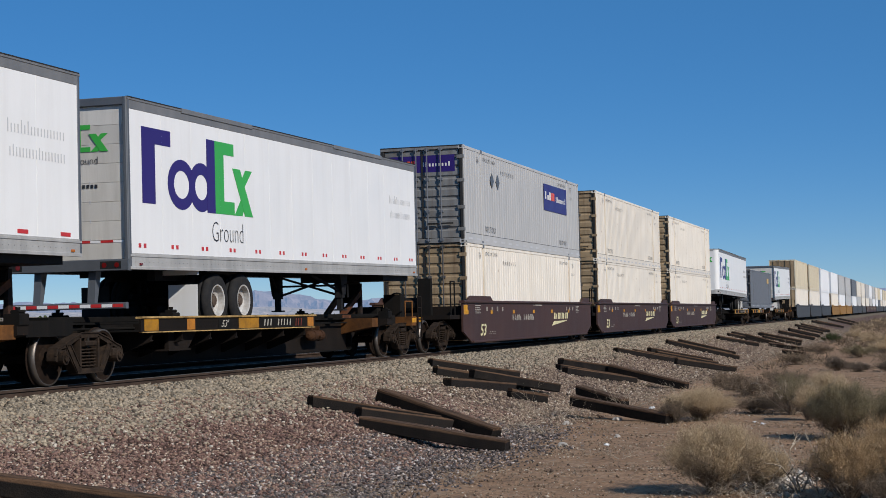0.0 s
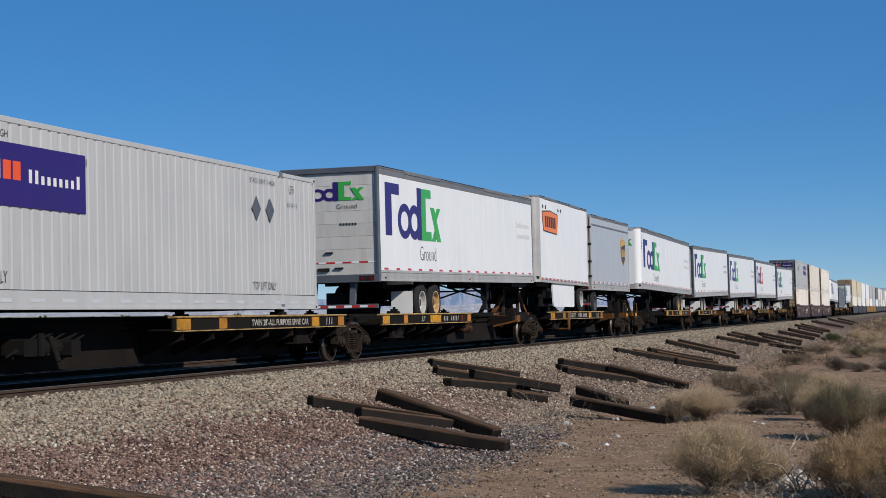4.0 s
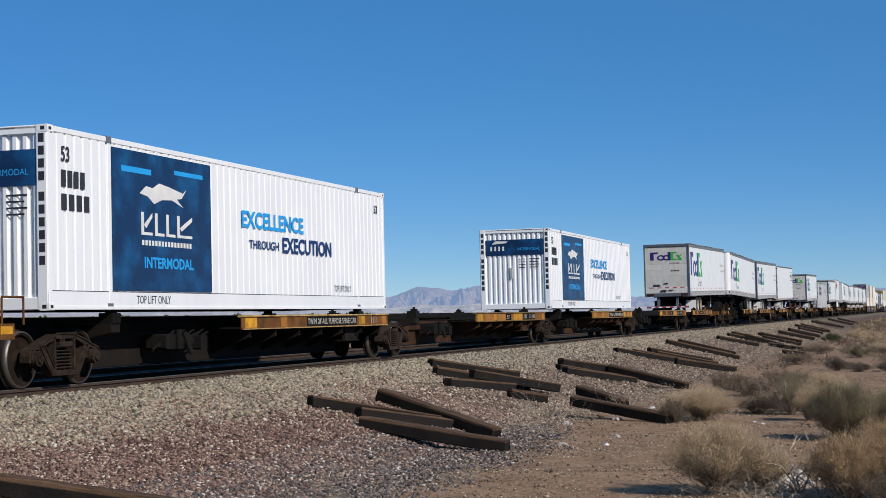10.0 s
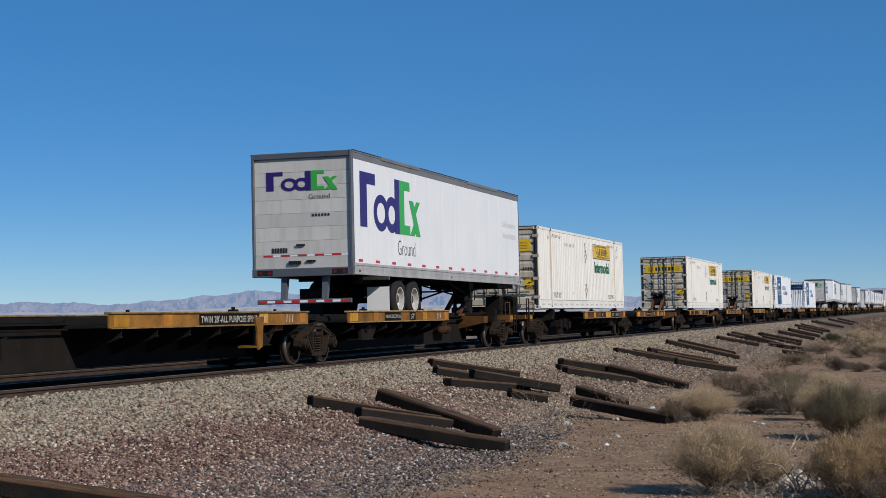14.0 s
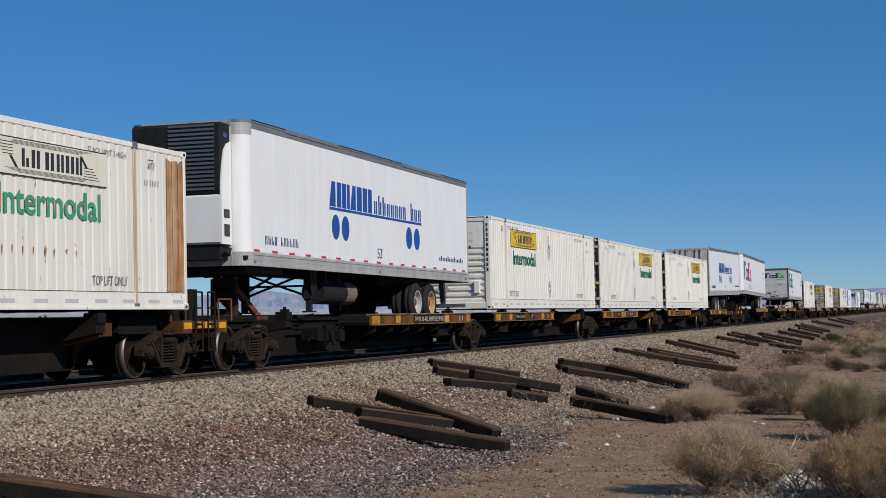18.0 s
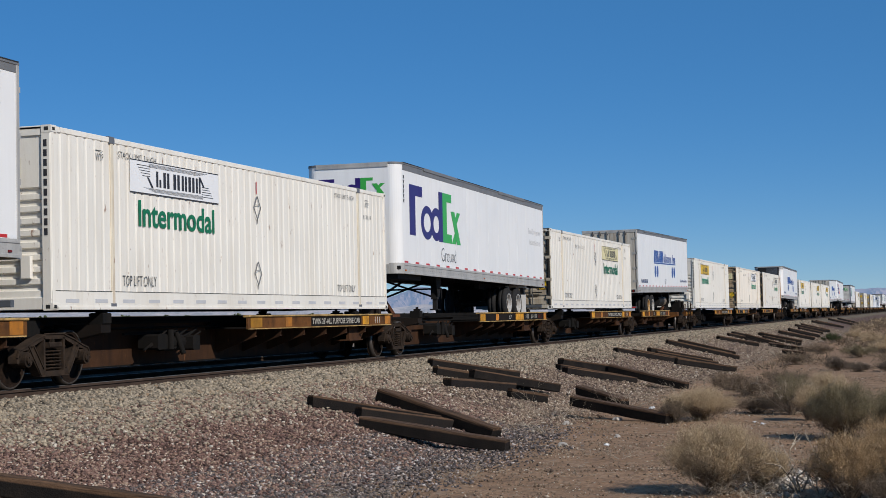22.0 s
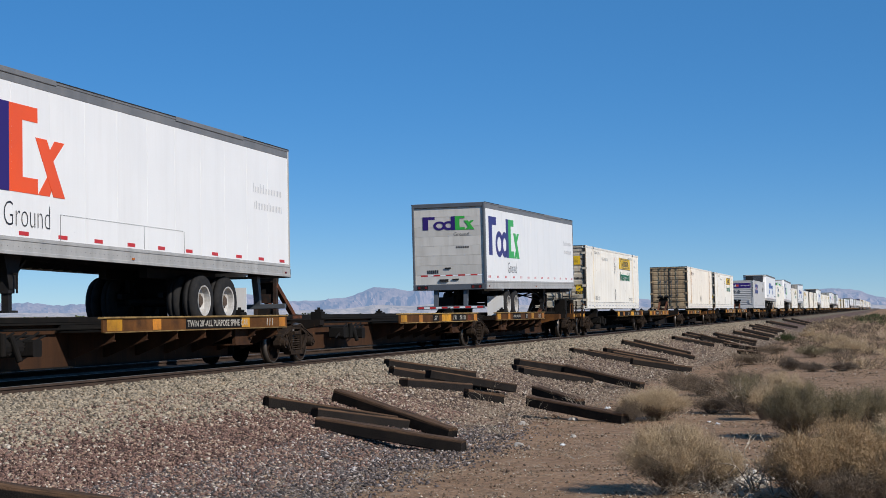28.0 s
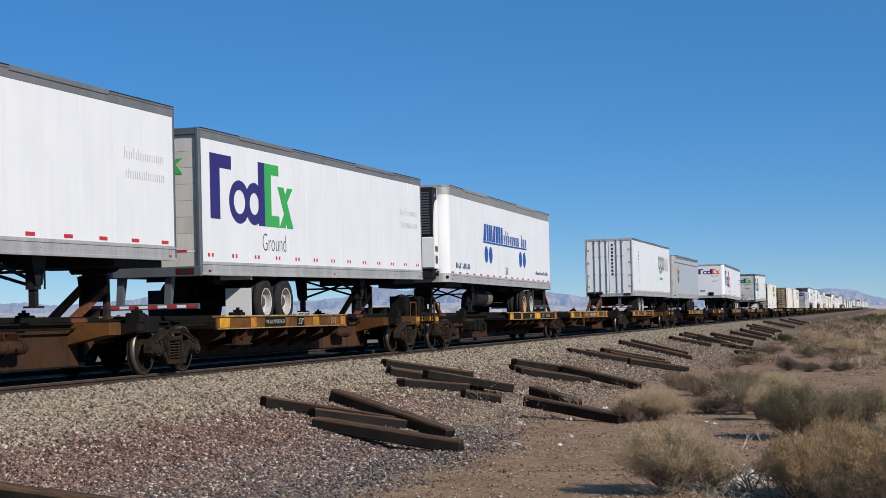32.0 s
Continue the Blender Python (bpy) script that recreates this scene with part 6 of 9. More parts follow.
def container(key, paint, label, *, end="door", doorpaint=None, L=L53, marks=(), pockets=True, H=2.896, far=False):
    ob = thing("intermodal_container", label, "container", "containers on the train")
    if far:
        return far_container(ob, paint, end, doorpaint or DOORC, L, H)
    for s in (-1, 1):
        m = M()
        for x0, x1 in ((0.06, 1.98), (1.98, L - 1.98), (L - 1.98, L - 0.06)):
            vs, fs = corrugated(x1 - x0, H, s, 0.30, H - 0.10)
            m.add([(v[0] + x0, v[1], v[2]) for v in vs], fs)
        part("side_wall", m, paint, ob, "fluted steel side")
        m = M()
        m.box(0.0, L, *sorted((s * (HALF - 0.08), s * HALF)), H - 0.10, H - 0.005, c=0.012)
        part("top_rail", m, paint, ob)
        m = M()
        m.box(0.0, L, *sorted((s * (HALF - 0.08), s * HALF)), 0.02, 0.30, c=0.012)
        m.box(0.0, L, *sorted((s * (HALF - 0.09), s * (HALF + 0.012))), 0.0, 0.05)
        part("bottom_rail", m, paint, ob)
        if s < 0:
            # dark strip stands in for the shadow line under the flutes
            m = M()
            for x0, x1 in ((0.11, 1.92), (2.04, L - 2.04), (L - 1.92, L - 0.11)):
                m.box(x0, x1, -HALF - 0.001, -HALF + 0.01, 0.292, 0.304)
            part("rail_seam", m, SEALSHADE, ob, "dark strip painted for the shadow line over the bottom rail")
        if pockets:
            m = M()
            n = int(L / 0.9)
            for i in range(n):
                xa = 0.4 + i * (L - 1.0) / (n - 1)
                m.box(xa, xa + 0.42, *sorted((s * HALF, s * (HALF + 0.004))), 0.11, 0.17)
            part("reflective_strip", m, PALEINK, ob, "grey reflective dashes")
        m = M()
        for xx in (0.0, 1.93, L - 2.03, L - 0.10):
            m = M() if s < 0 else m
            m.box(xx, xx + 0.10, *sorted((s * (HALF - 0.1), s * (HALF + 0.004))), 0.0, H, c=0.01)
            if s < 0 or xx > L - 1:
                part("post", m, POSTC if paint in (CREAM, CREAM2) and 1 < xx < L - 1 else paint, ob)
        m = M()
        for xx in (1.88, L - 2.06):
            m.box(xx, xx + 0.18, *sorted((s * (HALF - 0.15), s * (HALF + 0.008))), H - 0.12, H + 0.01, c=0.012)
            m.box(xx, xx + 0.18, *sorted((s * (HALF - 0.15), s * (HALF + 0.008))), -0.01, 0.11, c=0.012)
        part("corner_casting", m, DARKC, ob, "dark lifting castings")
        if s < 0:
            m, q = M(), M()
            for xx, xh in ((-0.014, 0.07), (L - 0.166, L - 0.07)):
                for zz in (-0.012, H - 0.115):
                    m.box(xx, xx + 0.18, -HALF - 0.012, -HALF + 0.16, zz, zz + 0.12, c=0.012)
                    q.box(xh - 0.04, xh + 0.04, -HALF - 0.0135, -HALF - 0.011, zz + 0.035, zz + 0.085)
            for zz in (-0.012, H - 0.115):
                q.box(-0.0155, -0.013, -HALF + 0.035, -HALF + 0.11, zz + 0.03, zz + 0.09)
            cb = part("corner_block", m, paint, ob, "cast corner blocks")
            cb["kind"] = "stuff"
            part("hole", q, SEALSHADE, cb, "dark oval holes")["kind"] = "stuff"
    m = M()
    m.box(0.0, L, -HALF + 0.05, HALF - 0.05, H - 0.05, H - 0.02)
    for i in range(int(L / 0.5)):
        m.box(0.3 + i * 0.5, 0.5 + i * 0.5, -HALF + 0.12, HALF - 0.12, H - 0.02, H - 0.002)
    part("roof", m, paint, ob)
    m = M()
    m.box(0.02, L - 0.02, -HALF + 0.05, HALF - 0.05, 0.06, 0.16)
    for i in range(26):
        m.box(0.4 + i * 0.6, 0.46 + i * 0.6, -HALF + 0.05, HALF - 0.05, 0.0, 0.07)
    part("floor", m, BLACK, ob)["kind"] = "stuff"
    m = M()
    m.box(L - 0.05, L, -HALF + 0.08, HALF - 0.08, 0.1, H - 0.08)
    for i in range(8):
        m.box(L, L + 0.02, -HALF + 0.1, HALF - 0.1, 0.4 + i * 0.28, 0.5 + i * 0.28)
    part("end_wall", m, paint, ob)
    dp = doorpaint or DOORC
    if end == "door":
        m = M()
        for s in (-1, 1):
            m.box(-0.01, 0.09, *sorted((s * (HALF - 0.11), s * HALF)), 0.0, H, c=0.012)
        m.box(-0.01, 0.09, -HALF + 0.11, HALF - 0.11, H - 0.11, H, c=0.012)
        m.box(-0.01, 0.09, -HALF + 0.11, HALF - 0.11, 0.0, 0.14, c=0.012)
        part("door_frame", m, dp, ob)
        for s in (-1, 1):
            m = M()
            y0, y1 = sorted((s * 0.015, s * (HALF - 0.12)))
            zs = [(0.15, 0.0)]
            for i in range(8):
                zc = 0.36 + i * 0.305
                zs += [(zc, 0.0), (zc + 0.045, 0.034), (zc + 0.085, 0.034), (zc + 0.13, 0.0)]
            zs.append((H - 0.12, 0.0))
            prof = [(0.035 + d, z) for z, d in zs] + [(0.11, H - 0.12), (0.11, 0.15)]
            m.prism(prof, "y", y0, y1)
            d = part("door_leaf", m, dp, ob, "weathered corrugated door leaf")
            for yy in (0.17, 0.59):
                q = M()
                q.cyl((-0.035, s * yy, 0.05), (-0.035, s * yy, H - 0.05), 0.021, 8)
                for zz in (0.1, 0.95, 1.9, H - 0.1):
                    q.box(-0.05, 0.04, s * yy - 0.055, s * yy + 0.055, zz - 0.035, zz + 0.035)
                part("lock_rod", q, RODM if paint is not GREYC else DARKC, d)
            q = M()
            q.box(-0.06, -0.03, *sorted((s * 0.17, s * 0.50)), 0.55, 0.60)
            q.box(-0.06, -0.03, *sorted((s * 0.95, s * 0.59)), 0.56, 0.60)
            part("door_handle", q, BLACK, d)
            q = M()
            for zz in (0.35, 1.0, 1.8, 2.5):
                q.box(-0.02, 0.03, *sorted((s * (HALF - 0.20), s * (HALF + 0.014))), zz, zz + 0.10)
            part("hinge", q, dp, d)
        m = M()
        m.box(0.02, 0.034, -0.03, 0.03, 0.15, H - 0.12)
        for s in (-1, 1):
            m.box(0.02, 0.034, *sorted((s * (HALF - 0.15), s * (HALF - 0.11))), 0.15, H - 0.12)
        m.box(-0.02, 0.02, -HALF + 0.02, HALF - 0.02, H - 0.018, H + 0.004)
        for s in (-1, 1):
            m.box(-0.016, -0.008, *sorted((s * (HALF - 0.035), s * (HALF - 0.115))), 0.1, H - 0.1)
        part("door_seal", m, SEALSHADE, ob, "black rubber seal")["kind"] = "stuff"
    elif end == "ribs":
        m = M()
        for s in (-1, 1):
            m.box(-0.01, 0.11, *sorted((s * (HALF - 0.18), s * HALF)), 0.0, H, c=0.02)
        m.box(0.0, 0.09, -HALF + 0.18, HALF - 0.18, H - 0.16, H, c=0.012)
        m.box(0.0, 0.09, -HALF + 0.18, HALF - 0.18, 0.0, 0.2, c=0.012)
        part("end_frame", m, paint, ob)
        m = M()
        zs = [(0.2, 0.0)]
        for i in range(9):
            zc = 0.30 + i * 0.19
            zs += [(zc, 0.0), (zc + 0.02, 0.05), (zc + 0.09, 0.05), (zc + 0.11, 0.0)]
        zs.append((H - 0.16, 0.0))
        m.prism([(0.03 + d, z) for z, d in zs] + [(0.12, H - 0.16), (0.12, 0.2)], "y", -HALF + 0.18, HALF - 0.18)
        part("end_wall", m, paint, ob, "end wall with level ribs")
        m = M()
        m.box(-0.05, 0.02, -0.95, -0.75, 0.5, 0.85, c=0.02)
        part("document_box", m, paint, ob)
        m = M()
        for i in range(10):
            flat_end(m, rect(-HALF + 0.125, -HALF + 0.065, 2.56 - i * 0.155, 2.67 - i * 0.155), -0.011)
        part("lettering", m, INK, ob, "stacked dark illegible lettering")
    else:
        m = M()
        for s in (-1, 1):
            m.box(-0.01, 0.11, *sorted((s * (HALF - 0.2), s * HALF)), 0.0, H, c=0.02)
        m.box(0.0, 0.09, -HALF + 0.2, HALF - 0.2, H - 0.14, H, c=0.012)
        m.box(0.0, 0.09, -HALF + 0.2, HALF - 0.2, 0.0, 0.2, c=0.012)
        part("end_frame", m, paint, ob)
        m = M()
        ys = []
        n = 12
        p = (2 * HALF - 0.4) / n
        for i in range(n):
            a = -HALF + 0.2 + i * p
            ys += [(0.03, a), (0.03, a + p * 0.35), (0.075, a + p * 0.5), (0.075, a + p * 0.85)]
        ys += [(0.03, HALF - 0.2), (0.13, HALF - 0.2), (0.13, -HALF + 0.2)]
        m.prism(ys, "z", 0.2, H - 0.14)
        part("end_wall", m, paint, ob, "end wall with upright flutes")
        m = M()
        for s in (-1, 1):
            for i in range(10):
                zz = 2.62 - i * 0.2 - (0.12 if i > 3 else 0)
                flat_end(m, rect(s * 1.195 + 0.05, s * 1.195 - 0.05, zz, zz + 0.14), -0.011)
        part("lettering", m, INK, ob, "stacked dark illegible lettering")
    for fn in marks:
        fn(ob, -HALF - 0.001, L, H)
    return ob


def words_top(ob, y, L, H):
    m = M()
    word_side(m, "TOP LIFT ONLY", 2.3, 3.55, 0.40, 0.58, y, -0.008)
    word_side(m, "TOP LIFT ONLY", L - 3.5, L - 2.3, 0.40, 0.56, y, -0.008)
    word_side(m, "STACK LIMIT 3 HIGH", 2.2, 3.6, H - 0.32, H - 0.21, y, -0.01)
    word_side(m, "STACK LIMIT 3 HIGH", L - 3.6, L - 2.3, H - 0.32, H - 0.22, y, -0.01)
    for x in (1.42, L - 1.5):
        word_side(m, "WTP", x, x + 0.26, H - 0.44, H - 0.31, y, -0.008)
        flat_side(m, rect(x, x + 0.24, H - 0.27, H - 0.258), y, 0.001)
    for i in range(7):
        flat_side(m, rect(4.3 + i * 0.26, 4.318 + i * 0.26, H - 0.57, H - 0.44), y, 0.001)
        flat_side(m, rect(4.37 + i * 0.26, 4.388 + i * 0.26, H - 0.57, H - 0.44), y, 0.001)
    for i in range(6):
        flat_side(m, rect(L - 1.62 + i * 0.1, L - 1.605 + i * 0.1, H - 0.72, H - 0.62), y, 0.001)
    part("lettering", m, FADEINK, ob, "thin faded black lettering")


def placard(xc):
    """Two wire diamond frames for hazard cards, with a short red line over the upper one."""
    def fn(ob, y, L, H):
        m = M()
        for zc in (0.72, 2.06):
            ring = [(xc - 0.17, zc), (xc, zc - 0.24), (xc + 0.17, zc), (xc, zc + 0.24)]
            for (a, b), (c, d) in zip(ring, ring[1:] + ring[:1]):
                m.bar((a, y - 0.012, b), (c, y - 0.012, d), 0.012, 0.016)
            m.bar((xc - 0.13, y - 0.012, zc + 0.06), (xc + 0.13, y - 0.012, zc + 0.06), 0.010)
            m.bar((xc, y - 0.012, zc - 0.32), (xc, y - 0.012, zc - 0.24), 0.012)
        part("placard_holder", m, RAILG, ob, "wire diamond placard frames")
        m = M()
        flat_side(m, rect(xc - 0.012, xc + 0.012, 2.34, 2.60), y, 0.002)
        part("lift_mark", m, RED, ob, "short red line")
    return fn


def scroll_logo(at, panel, green, endlogo=True):
    """Panel with a black block mark between striped scrolls over a green word."""
    def fn(ob, y, L, H):
        x0, x1, z0, z1 = at, at + 3.6, 2.02, 2.60
        m = M()
        flat_side(m, rect(x0, x1, z0, z1), y, 0.003)
        part("logo_panel", m, panel, ob, "golden yellow panel" if panel is YELLOWP else "pale panel")
        m = M()
        yy = y - 0.003
        for a, b, c, d in ((x0, x1, z1 - 0.018, z1), (x0, x1, z0, z0 + 0.018)):
            flat_side(m, rect(a, b, c, d), yy, 0.002)
        for i in range(5):
            flat_side(m, rect(x0 + 0.25 + i * 0.05, x0 + 0.75, z1 - 0.09 - i * 0.045, z1 - 0.078 - i * 0.045), yy, 0.002)
            flat_side(m, rect(x1 - 0.75, x1 - 0.25 - i * 0.05, z0 + 0.09 + i * 0.045, z0 + 0.102 + i * 0.045), yy, 0.002)
            flat_side(m, rect(x0 + 0.7, x1 - 0.9 + 0.1 * i, z1 - 0.10 + i * 0.014, z1 - 0.094 + i * 0.014), yy, 0.002)
            flat_side(m, rect(x0 + 0.9 - 0.1 * i, x1 - 0.7, z0 + 0.05 + i * 0.014, z0 + 0.056 + i * 0.014), yy, 0.002)
        flat_side(m, [(x0 + 0.62, z1 - 0.28), (x0 + 0.70, z1 - 0.28), (x0 + 0.88, z0 + 0.12), (x0 + 0.80, z0 + 0.12)], yy, 0.002)
        flat_side(m, [(x1 - 0.88, z1 - 0.12), (x1 - 0.80, z1 - 0.12), (x1 - 0.62, z0 + 0.28), (x1 - 0.70, z0 + 0.28)], yy, 0.002)
        for a, w, k in ((0.98, 0.20, 0.14), (1.26, 0.24, 0), (1.66, 0.26, 0), (2.00, 0.22, 0), (2.28, 0.26, 0), (2.60, 0.20, 0)):
            flat_side(m, rect(x0 + a, x0 + a + w * 0.42, z0 + 0.15, z1 - 0.15), yy, 0.002)
            flat_side(m, rect(x0 + a + w * 0.62, x0 + a + w, z0 + 0.15, z1 - 0.15 - k), yy, 0.002)
        part("logo_mark", m, INK, ob, "black block mark")
        if not endlogo:
            part("logo_panel", flat_end(M(), rect(0.75, -0.75, 2.10, 2.40), 0.028, 0.003), PALEW, ob, "faded panel on the end wall")
            q = M()
            for i in range(6):
                flat_end(q, rect(0.45 - i * 0.16, 0.34 - i * 0.16, 2.17, 2.33), 0.024, 0.002)
            for i in range(5):
                flat_end(q, rect(-0.20 - i * 0.10, -0.26 - i * 0.10, 1.88, 1.98), 0.024, 0.002)
            for zc in (2.12, 2.37):
                flat_end(q, rect(0.72, -0.72, zc, zc + 0.012), 0.024, 0.002)
            part("logo_mark", q, INK, ob, "black block mark")
            part("placard_holder", flat_end(M(), [(0.52, 0.62), (0.28, 0.38), (0.04, 0.62), (0.28, 0.86)], 0.022, 0.01), ALU, ob, "diamond placard frame")
        m = M()
        word_side(m, "Intermodal", x0 + 0.3, x1 - 0.2, 1.44, 1.90, y - 0.001, 0.02)
        part("lettering", m, green, ob, "green lettering")
        if not endlogo:
            return
        m = M()
        flat_end(m, rect(1.02, -1.02, 2.02, 2.42), -0.001 + 0.034, 0.003)
        part("logo_panel", m, PALEP if panel is PLAINW else YELLOWP if panel is PALEP else panel, ob, "yellow panel on the doors")
        m = M()
        for i, w in enumerate((0.10, 0.12, 0.14, 0.13, 0.14, 0.12)):
            flat_end(m, rect(0.46 - i * 0.18, 0.46 - i * 0.18 - w, 2.12, 2.32), 0.030, 0.002)
        for s in (-1, 1):
            for i in range(5):
                flat_end(m, rect(s * 0.62, s * 0.9, 2.10 + i * 0.055, 2.112 + i * 0.055), 0.030, 0.002)
        flat_end(m, rect(1.09, 0.60, 1.14, 1.47), 0.032, 0.002)
        part("logo_mark", m, INK, ob, "black block mark")
        m = M()
        flat_end(m, rect(-0.78, -1.11, 0.67, 1.11), 0.034, 0.003)
        part("caution_sign", m, YELLOWP, ob, "yellow warning sign")
        m = M()
        flat_end(m, rect(-0.785, -1.105, 0.675, 0.82), 0.0305, 0.001)
        flat_end(m, rect(-0.785, -1.105, 1.02, 1.105), 0.0305, 0.001)
        flat_end(m, oval(-0.95, 0.91, 0.05, 0.035, 10), 0.0305, 0.001)
        flat_end(m, [(-0.85, 0.86), (-1.05, 0.90), (-1.05, 0.92), (-0.85, 0.88)], 0.0305, 0.001)
        for i in range(6):
            flat_end(m, rect(-0.73 - i * 0.06, -0.765 - i * 0.06, 1.36, 1.45), 0.034, 0.002)
        part("lettering", m, INK, ob, "small black lettering")
        m = M()
        word_end(m, "CAUTION", -0.81, -1.08, 1.035, 1.09, 0.0285, 0.01)
        word_end(m, "WIDE", -0.84, -1.05, 0.755, 0.81, 0.0285, 0.01)
        word_end(m, "TURNS", -0.82, -1.07, 0.685, 0.74, 0.0285, 0.01)
        part("lettering", m, YELLOWP, ob, "yellow lettering on black bands")
        m = M()
        word_end(m, "-LOCAL", 1.07, 0.83, 1.385, 1.445, 0.0285, 0.01)
        word_end(m, "-REGIONAL", 1.07, 0.68, 1.305, 1.365, 0.0285, 0.01)
        word_end(m, "-DEDICATED", 1.07, 0.63, 1.225, 1.285, 0.0285, 0.01)
        for i in range(9):
            flat_end(m, rect(1.05 - i * 0.045, 1.02 - i * 0.045, 1.16, 1.195), 0.0295, 0.001)
        part("lettering", m, WINK, ob, "white lettering on a black plate")
        m = M()
        flat_end(m, rect(-0.34, -0.55, 0.70, 0.93), 0.034, 0.004)
        part("data_plate", m, GREYC, ob, "grey metal data plate")
        m = M()
        for zc in (1.72, 0.80):
            flat_end(m, [(1.06, zc), (0.85, zc - 0.24), (0.64, zc), (0.85, zc + 0.24)], 0.034, 0.01)
        part("placard_holder", m, ALU, ob, "diamond placard frame")
    return fn


def purple_logo(x0, x1, z0, z1, face=False):
    def fn(ob, y, L, H):
        part("logo_panel", flat_side(M(), rect(x0, x1, z0, z1), y, 0.003), PURPLE, ob, "deep purple panel")
        part("logo_panel", flat_end(M(), rect(1.02, -1.02, 2.12, 2.62), -0.012 if not face else 0.034, 0.003), PURPLE, ob, "deep purple panel")
        w, h = x1 - x0, z1 - z0
        m = M()
        for i, (a, b) in enumerate(((0.06, 0.10), (0.15, 0.21), (0.23, 0.30))):
            flat_side(m, rect(x0 + a * w, x0 + b * w, z0 + 0.42 * h, z0 + (0.72 if i != 1 else 0.6) * h), y - 0.003, 0.002)
        for i in range(9):
            a = 0.52 + i * 0.05
            flat_side(m, rect(x0 + a * w, x0 + (a + 0.025) * w, z0 + 0.40 * h, z0 + (0.62 if i in (0, 1, 8) else 0.54) * h), y - 0.003, 0.002)
            flat_end(m, rect(-0.02 - i * 0.1, -0.07 - i * 0.1, 2.29, 2.42 if i in (0, 1, 8) else 2.38), -0.016 if not face else 0.03, 0.002)
        for i in range(3):
            flat_end(m, rect(0.86 - i * 0.13, 0.77 - i * 0.13, 2.28, 2.47 if i != 1 else 2.40), -0.016 if not face else 0.03, 0.002)
        part("logo_mark", m, WINK, ob, "white block mark")
        m = M()
        for i in range(2):
            flat_side(m, rect(x0 + (0.32 + i * 0.075) * w, x0 + (0.38 + i * 0.075) * w, z0 + 0.42 * h, z0 + 0.72 * h), y - 0.003, 0.002)
            flat_end(m, rect(0.46 - i * 0.13, 0.36 - i * 0.13, 2.28, 2.47), -0.016 if not face else 0.03, 0.002)
        part("logo_accent", m, ORANGE, ob, "orange block mark")
        m = M()
        for xx in (L - 3.3, L - 2.6) if x0 < 8 else (3.2, 3.9):
            flat_side(m, [(xx - 0.22, 2.05), (xx, 1.80), (xx + 0.22, 2.05), (xx, 2.30)], y, 0.01)
        if not face:
            for yy in (0.72, 0.22):
                flat_end(m, [(yy + 0.21, 1.72), (yy, 1.51), (yy - 0.21, 1.72), (yy, 1.93)], 0.012, 0.01)
        part("placard_holder", m, FRAMEG, ob, "diamond placard frames")
    return fn


